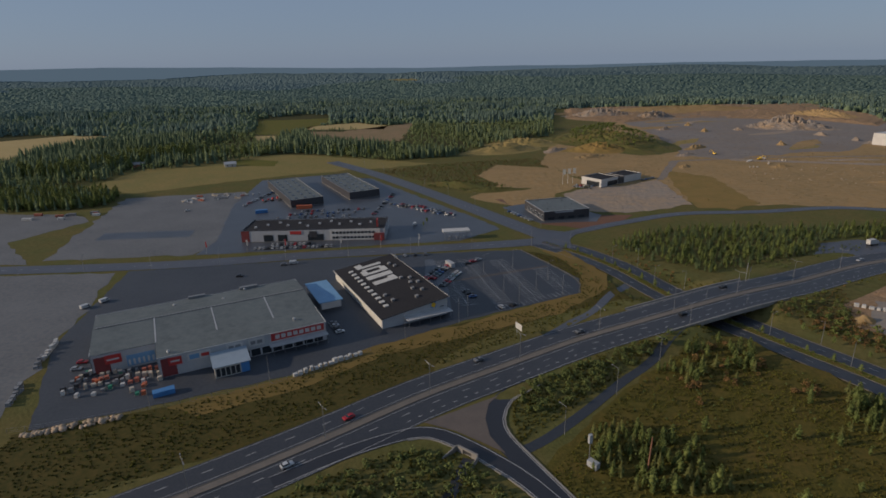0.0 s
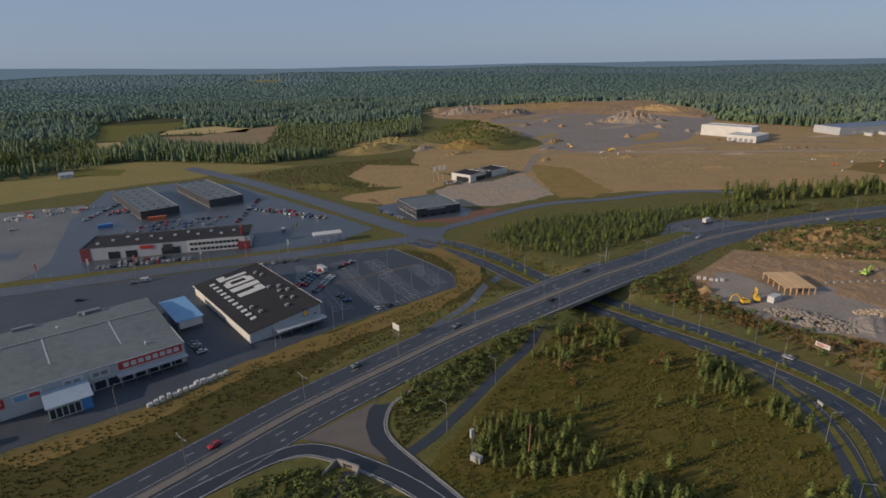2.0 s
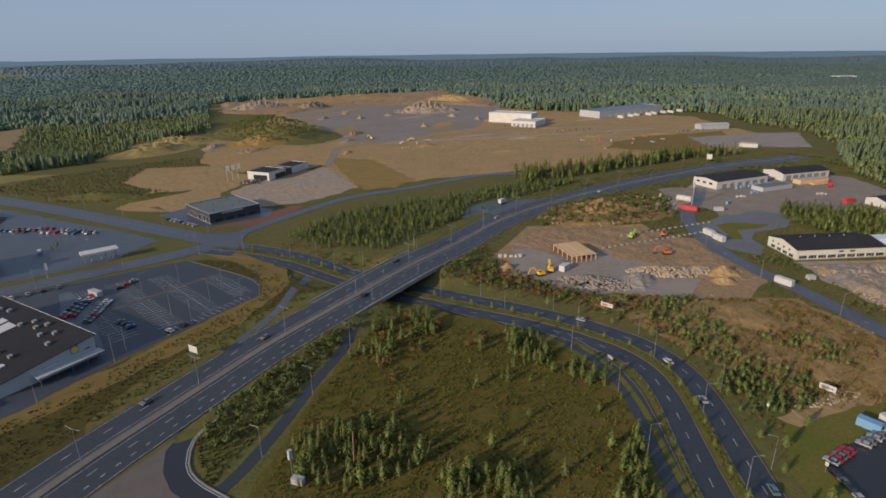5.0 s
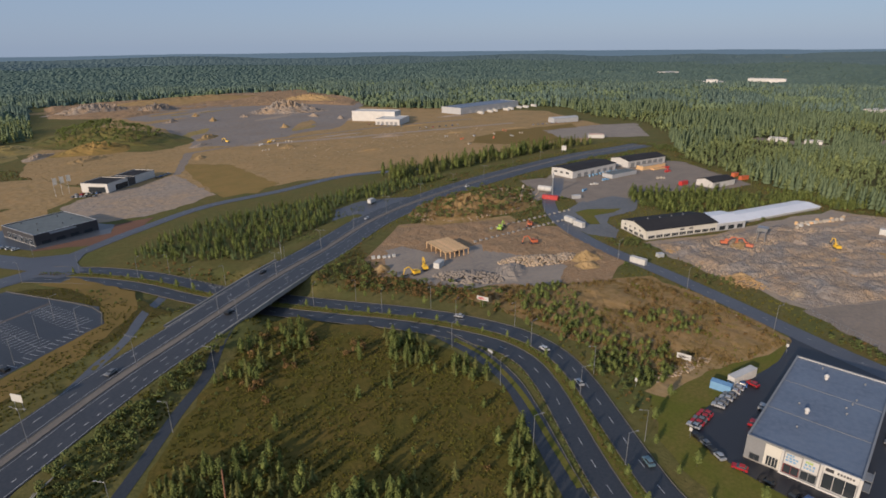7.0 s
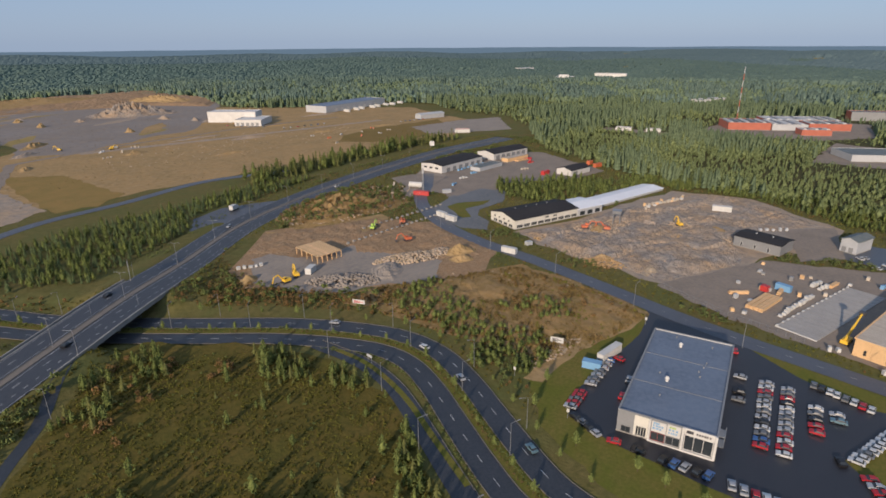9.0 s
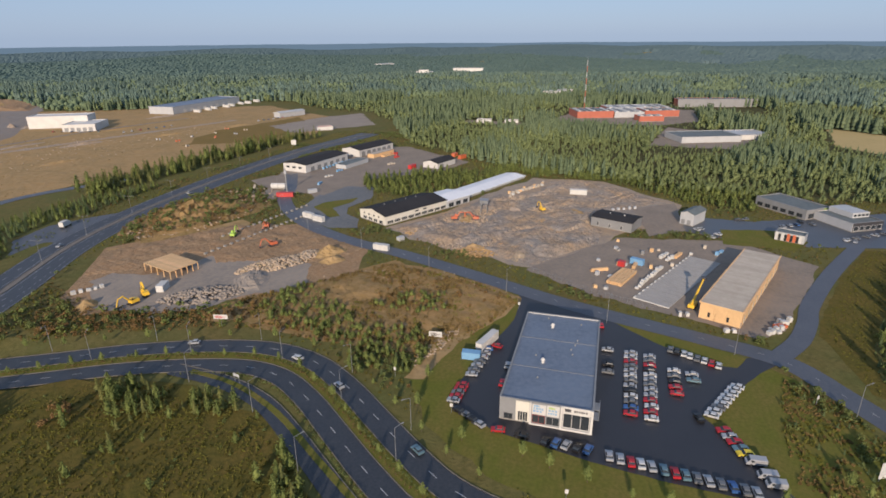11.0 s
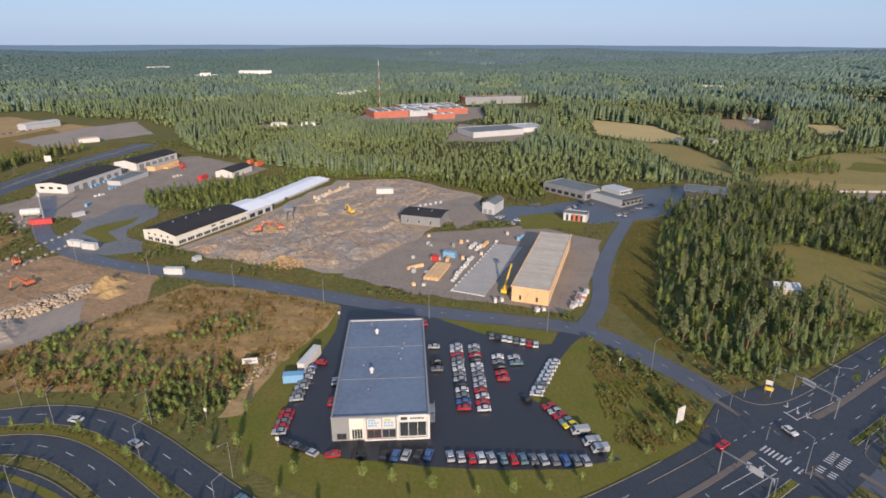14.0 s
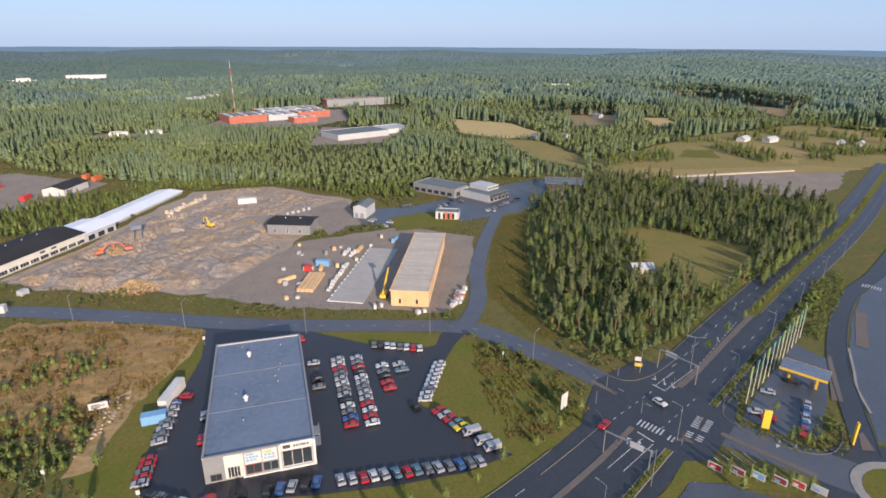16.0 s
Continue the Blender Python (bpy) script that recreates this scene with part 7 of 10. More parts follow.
for k, (x, y) in enumerate(((134.6, -64.2), (132.1, -68.2), (129.8, -71.6), (127.3, -75.2), (125.3, -78.2), (122.8, -81.4))):
    b = sign(x, y, -150, 3.2, 1.9, 0.9, M_TARP, "low white-framed advertising board with a red picture", 1)
    part("picture", Shape().box(-1.35, -0.09, 1.15, 1.35, -0.064, 2.5), (M_RED, M_MAROON, M_LBLUE, M_MAROON, M_RED, M_LGREY)[k], b)
    part("picture", Shape().box(-1.0, -0.12, 1.3, 0.1, -0.092, 1.9), M_LBLUE if k % 2 else M_CREAM, b)
b = sign(178, -72, -120, 2.2, 1.1, 1.2, M_YELLOW, "yellow sign board at the wood's edge", 2)
b = sign(180.5, -73.5, -120, 1.8, 1.4, 1.4, M_TARP, "white sign board at the wood's edge", 2)
b = root("price_totem", 145, -88, 60, "yellow fuel price totem with a dark panel", "sign")
part("panel", Shape().box(-0.9, -0.25, 0.2, 0.9, 0.25, 5.6), M_YELLOW, b)
part("display", Shape().box(-0.65, -0.29, 1.0, 0.65, -0.253, 3.4), M_DARK, b)
part("display", Shape().box(-0.65, -0.29, 3.8, 0.65, -0.253, 5.2), M_TARP, b)
b = root("price_totem", 134.5, -104.5, 150, "slim yellow totem at the yard's edge", "sign")
part("panel", Shape().box(-0.5, -0.2, 0.2, 0.5, 0.2, 6.4), M_YELLOW, b)


def gantry(x0, y0, x1, y1, h, label):
    b = root("sign_gantry", x0, y0, math.degrees(math.atan2(y1 - y0, x1 - x0)), label, "gantry")
    n = math.hypot(x1 - x0, y1 - y0)
    part("post", Shape().tube((0, 0, 0), (0, 0, h), 0.16, 0.14), M_STEEL, b)
    part("post", Shape().tube((n, 0, 0), (n, 0, h), 0.16, 0.14), M_STEEL, b)
    part("beam", Shape().box(-0.1, -0.15, h, n + 0.1, 0.15, h + 0.3), M_STEEL, b)
    part("sign_board", Shape().box(n * 0.55, -0.25, h - 0.9, n * 0.85, -0.16, h + 0.7), M_LGREY, b)
    part("signal_box", Shape().box(n * 0.3, -0.4, h - 0.9, n * 0.3 + 0.4, -0.16, h - 0.02), M_DARK, b)


gantry(147.3, -42.8, 138.3, -49.2, 6.2, "grey steel gantry over the avenue lanes")
gantry(166.5, -83.5, 177.5, -78.5, 6.2, "grey steel gantry over the avenue lanes")


def traffic_light(x, y, turn):
    b = root("traffic_light", x, y, turn, "traffic light on a grey post", "traffic light")
    part("post", Shape().tube((0, 0, 0), (0, 0, 4.0), 0.08, 0.07), M_STEEL, b)
    part("signal_box", Shape().box(-0.2, -0.22, 3.0, 0.2, -0.08, 4.1), M_DARK, b)
    for k, mt in enumerate((M_GREEN, M_YELLOW, M_RED)):
        part("lens", Shape().tube((0, -0.22, 3.2 + k * 0.34), (0, -0.26, 3.2 + k * 0.34), 0.12, 0.12, 8), mt, b)


for x, y, a in ((158.4, -60.5, 30), (165.5, -51, 120), (144.8, -63, 210), (148.8, -70.8, 300), (154.5, -83, 20), (166.2, -76, 200), (176, -64, 100), (172, -58, 60)):
    traffic_light(x, y, a)

FLAGS = [M_GREEN, M_LBLUE, M_TARP, M_LIME]
for k in range(12):
    t = k / 11
    b = root("flagpole", 155.3 + 26.5 * t, -91.3 - 45 * t, 40, "tall white flagpole with a hanging pale green flag", "flagpole", "flagpoles")
    part("pole", Shape().tube((0, 0, 0), (0, 0, 12), 0.13, 0.07, 8), M_TARP, b)
    s, cols = Shape(), 7
    for i in range(cols):
        x0, y0 = 0.06 + 0.055 * i, 0.10 * math.sin(i * 1.7)
        s.v += [(x0, y0, 7.2 + 0.16 * i), (x0, y0, 11.6), (x0, y0 + 0.03, 11.6), (x0, y0 + 0.03, 7.2 + 0.16 * i)]
    for i in range(cols - 1):
        s.f += [(4 * i + c, 4 * i + 4 + c, 4 * i + 4 + (c + 1) % 4, 4 * i + (c + 1) % 4) for c in range(4)]
    s.f += [(0, 1, 2, 3), tuple(4 * cols - 4 + c for c in (3, 2, 1, 0))]
    part("flag", s, FLAGS[0] if k % 3 else FLAGS[3], b)
for k, (x, y) in enumerate(((-142, 320), (-118, 322), (-95, 322), (-62, 325), (-38, 327), (-15, 329))):
    b = root("banner_pole", x, y, 0, "white pole with a narrow red banner", "banner", "banner poles")
    part("pole", Shape().tube((0, 0, 0), (0, 0, 8), 0.08, 0.06), M_TARP, b)
    part("banner", Shape().box(0.1, -0.03, 4.2, 0.9, 0.03, 7.8), M_RED if k % 2 == 0 else M_TARP, b)
for k in range(3):
    b = root("banner_pole", 104 + k * 5, 497 + k * 3, 0, "tall white pole with a flag by the showroom", "banner", "banner poles")
    part("pole", Shape().tube((0, 0, 0), (0, 0, 14), 0.15, 0.1), M_TARP, b)
    part("banner", Shape().box(0.1, -0.04, 9, 2.6, 0.04, 13.6), M_CREAM, b)
b = root("wooden_pole", 58, 128, 0, "leaning brown wooden pole in the meadow", "pole")
part("shaft", Shape().tube((0, 0, 0), (0.4, 0.2, 11), 0.24, 0.16, 8), M_PINEBARK, b)
b = root("utility_post", 43, 132, 20, "grey utility post with a box in the meadow", "pole")
part("shaft", Shape().tube((0, 0, 0), (0, 0, 9), 0.14, 0.1), M_STEEL, b)
part("box", Shape().box(-0.5, -0.4, 6.5, 0.5, 0.4, 9.2), M_LGREY, b)
container(45.5, 129.5, 130, M_LGREY, "small pale cabinet in the meadow grass", (3.2, 1.8, 1.8), 0.05)
container(7, 290, 118, M_LGREY, "glass trolley shelter in the car park", (7, 2.6, 2.4))


def fence(line, h, label, step=3.0):
    b = new("site_fence")
    tagged(b, label, "fence")
    seg = np.r_[0, np.cumsum(np.linalg.norm(np.diff(line, axis=0), axis=1))]
    d, last = 0.0, None
    while d < seg[-1]:
        p = (float(np.interp(d, seg, line[:, 0])), float(np.interp(d, seg, line[:, 1])))
        part("post", Shape().tube((p[0], p[1], 0), (p[0], p[1], h), 0.05, 0.05, 5), M_STEEL, b)
        if last:
            part("rail", Shape().tube((*last, h - 0.06), (*p, h - 0.06), 0.03, 0.03, 4).tube((*last, h * 0.5), (*p, h * 0.5), 0.02, 0.02, 4).tube((*last, 0.15), (*p, 0.15), 0.02, 0.02, 4), M_STEEL, b)
        last = p
        d += step


fence(spline([(266, 61), (250, 32), (240, 4)]), 2.0, "steel mesh site fence along the street")
fence(spline([(-134, 148), (-100, 158), (-52, 178), (-26, 199)], 8), 1.6, "low steel fence above the grass slope", 5.0)


# ---- heaps and rocks ----
def heap(name, x, y, rx, ry, h, material, label, turn=0, seed=1, rough=0.35, n=22):
    """An uneven mound."""
    s, m = Shape(), pose(x, y, 0.0, 0, 0, turn)
    rings = n // 2
    v, f = [m @ Vector((0, 0, h))], []
    for r in range(1, rings + 1):
        for k in range(n):
            a, q = 2 * math.pi * k / n, r / rings
            wob = 1 + 0.22 * noise.noise((math.cos(a) * 1.7 + seed, math.sin(a) * 1.7, seed * 0.7))
            p = Vector((math.cos(a) * rx * q * wob, math.sin(a) * ry * q * wob, 0))
            g = 0.5 + 0.5 * math.cos(math.pi * q)
            z = h * g * (1 + rough * noise.noise((p.x / 3.1 + seed * 3, p.y / 3.1, 0.3))) + rough * h * 0.4 * noise.noise((p.x * 0.9 + seed, p.y * 0.9, 5)) * min(1, (1 - q) * 3)
            v.append(m @ Vector((p.x, p.y, z if r < rings else -0.2)))
    f += [(0, 1 + k, 1 + (k + 1) % n) for k in range(n)]
    for r in range(rings - 1):
        for k in range(n):
            a0, a1 = 1 + r * n + k, 1 + r * n + (k + 1) % n
            f.append((a0, a0 + n, a1 + n, a1))
    s.add(v, f)
    ob = part(name, s, material)
    return tagged(ob, label, "heap" if h < 9 else "hill", kind="structure" if h >= 9 else "")


heap("green_hill", 212, 760, 72, 120, 13, M_GRASS, "steep green hill above the quarry", 20, 3, 0.3, 40)
heap("quarry_crag", 512, 872, 66, 44, 13, M_SLABROCK, "crag of blasted rock left standing in the quarry", -35, 31, 0.9, 44)
heap("quarry_crag", 290, 1085, 78, 30, 12, M_SLABROCK, "ragged rock face at the quarry's edge", -12, 32, 0.9, 44)
heap("quarry_crag", 370, 1045, 50, 22, 10, M_SLABROCK, "ragged rock face at the quarry's edge", 12, 33, 0.9, 40)
heap("tan_bank", 182, 686, 46, 26, 9, M_OCHREGRASS, "steep bare tan bank below the green hill", -10, 34, 0.4, 36)
heap("tan_bank", 100, 760, 52, 48, 5, M_FIELD, "low spoil bank beside the wood", 10, 35, 0.7, 36)
spoil = random.Random(89)
for k in range(9):
    heap("spoil_heap", spoil.uniform(310, 520), spoil.uniform(700, 980), spoil.uniform(8, 16), spoil.uniform(5, 9), spoil.uniform(2, 4.5), (M_SLABROCK, M_QUARRY, M_DIRT)[k % 3], "low heap of crushed rock on the quarry floor", spoil.uniform(0, 90), 60 + k, 0.6, 16)
heap("quarry_rim", 470, 1150, 260, 50, 11, M_DIRT, "long earth rim behind the quarry", 0, 6, 0.3, 46)
heap("quarry_rim", 650, 1010, 50, 90, 9.5, M_DIRT, "long earth rim behind the quarry", 15, 7, 0.5, 40)
for k, (x, y, rx, ry, h, t) in enumerate(((420, 590, 38, 4, 1.4, -4), (540, 585, 40, 4, 1.3, -8), (330, 560, 16, 7, 2.2, 10), (450, 540, 22, 8, 1.8, -15), (520, 500, 30, 5, 1.3, -18), (600, 470, 26, 5, 1.2, -20), (270, 640, 20, 7, 2.4, 25), (300, 690, 26, 9, 3.4, 40), (240, 570, 14, 6, 1.8, 60), (640, 620, 30, 6, 1.6, -15), (380, 480, 24, 5, 1.2, -10), (160, 640, 30, 12, 2.6, 30), (130, 690, 26, 10, 3.0, 50))):
    heap("spoil_bank", x, y, rx, ry, h, M_QUARRY if k % 3 == 0 else M_DIRT, "low bank of dug earth on the plateau", t, 60 + k, 0.6, 24)
heap("earth_bank", 70, 700, 60, 30, 8, M_FIELD, "low dry bank beside the plateau", 30, 8)
heap("overgrown_mound", 10, 500, 40, 12, 3.5, M_GRASS, "long overgrown mound beside the field", -25, 10)
heap("overgrown_mound", 40, 478, 34, 9, 3.0, M_GRASS, "long overgrown mound beside the field", 10, 11)
heap("overgrown_mound", 290, 262, 52, 30, 7.0, M_SCRUB, "broad mound of rusty scrub below the highway", -8, 12, 0.4, 40)
heap("gravel_mound", 219, 172, 15, 9, 2.6, M_GRAVEL, "grey heap of crushed stone", 30, 13, 0.5)
heap("sand_mound", 258, 156, 11, 8, 3.6, M_DIRT, "brown heap of sandy soil", -30, 15, 0.5)
heap("sand_mound", 250, 150, 7, 5, 2.6, M_DIRT, "brown heap of sandy soil", -30, 16, 0.5)
for k, (hx, hy, hr, hh, hm, ht) in enumerate(((285, 92, 9, 1.8, M_OCHRE, "ochre heap of broken rock on the plot"), (292, 80, 6, 1.4, M_OCHRE, "ochre heap of broken rock on the plot"), (319, 60, 10, 1.5, M_OCHRE, "ochre heap of broken rock on the plot"), (281, 68, 8, 1.9, M_RUBBLE, "grey heap of broken rock beside the street"),
                                              (330, 108, 9, 1.6, M_DIRT, "brown heap of soil on the rock plot"), (352, 84, 12, 1.5, M_RUBBLE, "grey heap of broken rock on the plot"), (360, 50, 11, 1.4, M_DIRT, "brown heap of soil on the rock plot"))):
    heap("rubble_heap", hx, hy, hr, hr * 0.55, hh, hm, ht, -30 + 11 * k, 70 + k, 0.7)
heap("sand_mound", 178, 218, 6, 4, 2.6, M_DIRT, "brown heap of sandy soil", 20, 17, 0.5)


def relief(name, poly, step, height, material, label, rim=6.0, flat=(), turn=0.0):
    """Broken ground: a sheet whose height follows noise, easing to nothing at its rim and round the things that stand on it."""
    p = np.array(poly)
    ax, ay = np.arange(p[:, 0].min() - step, p[:, 0].max() + 2 * step, step), np.arange(p[:, 1].min() - step, p[:, 1].max() + 2 * step, step)
    X, Y = np.meshgrid(ax, ay)
    x, y = X.ravel(), Y.ravel()
    d = near_line(x, y, np.array(list(poly) + [poly[0]]))
    k = np.where(inside(x, y, poly), 1 - ease(d, 0.0, rim), 0.0)
    for fx, fy, fr in flat:
        k *= 1 - ease(np.hypot(x - fx, y - fy), fr, fr + 5)
    z = np.array([height(a, b) if w > 0 else 0.0 for a, b, w in zip(x, y, k)]) * k + np.where(k > 0, 0.16, -0.3)
    n1, n2 = X.shape[1], X.shape[0]
    i = np.arange(n1 * n2).reshape(n2, n1)
    q = np.stack([i[:-1, :-1], i[:-1, 1:], i[1:, 1:], i[1:, :-1]], -1).reshape(-1, 4)
    q = q[(k[q] > 0).any(1)]
    me = bpy.data.meshes.new(name)
    me.from_pydata(np.stack([x, y, z], 1).tolist(), [], q.tolist())
    me.materials.append(material)
    return tagged(new(name, me), label, "ground", kind="structure")


def slabs(x, y):
    u, v = x * 0.87 - y * 0.49, x * 0.49 + y * 0.87
    a = noise.fractal((u / 30 + 3, v / 14, 0.4), 0.9, 2.1, 4) * 1.8 + 0.35
    a = max(0.0, a)
    st = math.floor(a * 2.6) / 2.6
    f = min(1.0, (a * 2.6 - math.floor(a * 2.6)) * 5.0) / 2.6
    crack = abs(noise.noise((u / 44 + 9, v / 17, 3.1)))
    deep = 1.6 * max(0.0, 1 - crack / 0.05)
    return (st + f) * 1.1 + 0.5 - deep + 0.2 * noise.noise((x * 0.8, y * 0.8, 2)) * min(1.0, a + 0.3)


def diggings(x, y):
    return max(0.0, 0.7 * noise.fractal((x / 9, y / 9, 1.4), 0.9, 2.0, 4) + 0.25)


def knolls(x, y):
    return max(0.0, 0.9 * noise.fractal((x / 16, y / 16, 4.4), 0.8, 2.0, 4) + 0.45)


relief("bedrock", [(300, 142), (341, 121), (364, 113), (400, 98), (434, 78), (438, 44), (398, 0), (372, 26), (346, 46), (330, 32), (310, 34), (272, 60), (285, 103)], 1.5, slabs, M_SLABROCK, "blasted bedrock broken into slabs and banks", 6,
       [(326, 114, 6), (329, 103, 6), (358, 70, 6), (345, 102, 6), (403, 58, 7), (404, 50, 6), (390, 94, 7), (405, 87, 8), (420, 80, 7), (350, 20, 20)])
def benches(x, y):
    a = max(0.0, noise.fractal((x / 120 + 1, y / 90, 2.4), 0.9, 2.1, 4) * 1.5 + 0.5 + (y - 930) / 420)
    st = math.floor(a * 2.2) / 2.2
    f = min(1.0, (a * 2.2 - math.floor(a * 2.2)) * 6.0) / 2.2
    return (st + f) * 2.6 + 0.8 * noise.noise((x * 0.12, y * 0.12, 2))


relief("quarry_benches", [(215, 1060), (250, 1010), (300, 975), (345, 1000), (400, 1035), (470, 1020), (545, 985), (600, 960), (640, 860), (730, 950), (770, 1250), (250, 1255)], 5.0, benches, M_SOIL, "stepped rock faces and banks of a quarry", 14)
relief("dug_earth", [(228, 262), (280, 230), (290, 196), (268, 142), (248, 150), (236, 188), (222, 214), (200, 246)], 1.8, diggings, M_SOIL, "dug brown earth with ruts and banks", 5, [(264, 216, 6), (282, 208, 6), (258, 188, 6), (222, 214, 16)])
relief("weedy_ground", [(198, 165), (222, 148), (254, 122), (246, 82), (234, 58), (208, 66), (190, 80), (187, 112), (186, 142)], 2.2, knolls, M_SCRUB, "bumpy ground of an overgrown plot", 6, [(196, 80, 6)])


def rock_mesh(seed):
    rnd = random.Random(seed)
    bm = bmesh.new()
    bmesh.ops.create_icosphere(bm, subdivisions=1, radius=1.0)
    for v in bm.verts:
        v.co *= rnd.uniform(0.6, 1.15)
        v.co.z *= 0.75
    bm.verts.ensure_lookup_table()
    vs = np.array([v.co[:] for v in bm.verts])
    fs = np.array([[v.index for v in f.verts] for f in bm.faces])
    bm.free()
    return vs, fs


def merged(name, templates, xs, ys, zs, sc, rot, which, material, label, category, sz=None, kind="stuff"):
    """Many copies of a few small shapes, as one mesh."""
    V, F, base = [], [], 0
    sz = sc if sz is None else sz
    for i, (tv, tf) in enumerate(templates):
        k = np.where(which == i)[0]
        if not len(k):
            continue
        c, s = np.cos(rot[k])[:, None], np.sin(rot[k])[:, None]
        x = (tv[None, :, 0] * c - tv[None, :, 1] * s) * sc[k][:, None] + xs[k][:, None]
        y = (tv[None, :, 0] * s + tv[None, :, 1] * c) * sc[k][:, None] + ys[k][:, None]
        z = tv[None, :, 2] * sz[k][:, None] + zs[k][:, None]
        V.append(np.stack([x, y, z], -1).reshape(-1, 3))
        F.append((tf[None] + (np.arange(len(k)) * len(tv))[:, None, None]).reshape(-1, 3) + base)
        base += len(k) * len(tv)
    V, F = np.concatenate(V), np.concatenate(F)
    me = bpy.data.meshes.new(name)
    me.vertices.add(len(V))
    me.vertices.foreach_set("co", V.ravel())
    me.loops.add(len(F) * 3)
    me.loops.foreach_set("vertex_index", F.ravel().astype(np.int32))
    me.polygons.add(len(F))
    me.polygons.foreach_set("loop_start", np.arange(0, len(F) * 3, 3, dtype=np.int32))
    me.materials.append(material)
    me.update(calc_edges=True)
    return tagged(new(name, me), label, category, kind=kind)


ROCKS = [rock_mesh(k) for k in range(6)]
rg = np.random.default_rng(5)


def rocks(name, x, y, rx, ry, n, size, label, turn=0, material=None, pile=0.0):
    a, r = rg.uniform(0, 2 * np.pi, n), np.sqrt(rg.uniform(0, 1, n))
    px, py = np.cos(a) * r * rx, np.sin(a) * r * ry
    t = radians(turn)
    zs = pile * (1 - r) ** 0.8 + 0.1
    merged(name, ROCKS, x + px * math.cos(t) - py * math.sin(t), y + px * math.sin(t) + py * math.cos(t), zs, size * rg.uniform(0.4, 1.3, n), rg.uniform(0, 6.28, n), rg.integers(0, 6, n), material or M_RUBBLE, label, "rocks")


rocks("boulder_pile", 200, 181, 17, 8, 420, 0.9, "heap of grey quarried boulders", 130, M_GRAVEL, 1.6)
rocks("boulder_pile", 238, 172, 19, 7, 520, 0.9, "heap of pale blasted boulders", -35, M_RUBBLE, 2.0)
rocks("boulder_pile", 252, 164, 7, 5, 150, 0.9, "heap of pale blasted boulders", 0, M_RUBBLE, 1.6)
rocks("rubble_field", 338, 80, 62, 40, 4600, 0.55, "loose stones over the rock plot", -25, M_RUBBLE, 0.3)
rocks("rubble_field", 298, 88, 18, 22, 700, 0.38, "loose stones over the rock plot", -25, M_RUBBLE, 0.6)
rocks("rubble_field", 300, 262, 55, 28, 500, 0.8, "pale stones in the rusty scrub", 0, M_RUBBLE, 4.0)
rocks("ochre_rubble", 281, 88, 7, 11, 420, 0.5, "ochre heap of broken stone", 10, M_OCHRE, 1.4)
rocks("ochre_rubble", 316, 58, 8, 6, 300, 0.5, "ochre heap of broken stone", -20, M_OCHRE, 1.2)
rocks("ochre_rubble", 303, 126, 10, 5, 200, 0.45, "ochre stones at the plot's edge", -30, M_OCHRE, 0.6)
rocks("ochre_rubble", 340, 66, 14, 8, 300, 0.4, "ochre stones over the rock plot", -20, M_OCHRE, 0.8)
rocks("rubble_field", 222, 110, 30, 42, 260, 0.5, "stones among the weeds", 20, M_RUBBLE)
rocks("stone_row", -115, 151, 15, 1.6, 90, 1.1, "row of pale boulders at the slope's top", 20, M_RUBBLE, 0.6)
rocks("rubble_field", 192, 78, 17, 2.6, 150, 0.5, "stones along the dirt track", -14, M_RUBBLE)
rocks("rubble_field", 430, 520, 150, 60, 300, 0.7, "stones scattered on the plateau", 0, M_RUBBLE)


# ---- trees ----
def spruce_shape(seed, whorls=8, n=9, spread=0.20):
    """A spruce of height 1: a slim core with whorls of drooping boughs, each a folded spray."""
    rnd = random.Random(seed)
    V, F = [], []
    core = [(0.0, 0.0, 1.0)] + [(math.cos(2.1 * i) * spread * 0.42, math.sin(2.1 * i) * spread * 0.42, 0.10) for i in range(3)]
    V += core
    F += [(0, 1, 2), (0, 2, 3), (0, 3, 1)]
    for w in range(whorls):
        q = (w + rnd.uniform(-0.3, 0.3)) / whorls
        z = 0.12 + 0.84 * max(0.0, q)
        r = spread * (1 - max(0.0, q)) ** 0.9 + 0.02
        ph = rnd.uniform(0, 6.28)
        m = max(4, int(n * (1 - 0.5 * q)))
        for i in range(m):
            a = ph + 2 * math.pi * (i + rnd.uniform(-0.25, 0.25)) / m
            rr = r * rnd.uniform(0.75, 1.25)
            ca, sa, hw = math.cos(a), math.sin(a), rr * rnd.uniform(0.24, 0.36)
            zz = z + rnd.uniform(-0.02, 0.02)
            k = len(V)
            V += [(0, 0, zz + 0.07), (ca * rr * 0.62 - sa * hw, sa * rr * 0.62 + ca * hw, zz + 0.0), (ca * rr, sa * rr, zz - 0.03), (ca * rr * 0.62 + sa * hw, sa * rr * 0.62 - ca * hw, zz + 0.0), (ca * rr * 0.6, sa * rr * 0.6, zz + 0.045)]
            F += [(k, k + 1, k + 4), (k + 1, k + 2, k + 4), (k + 2, k + 3, k + 4), (k + 3, k, k + 4)]
    return np.array(V), np.array(F)


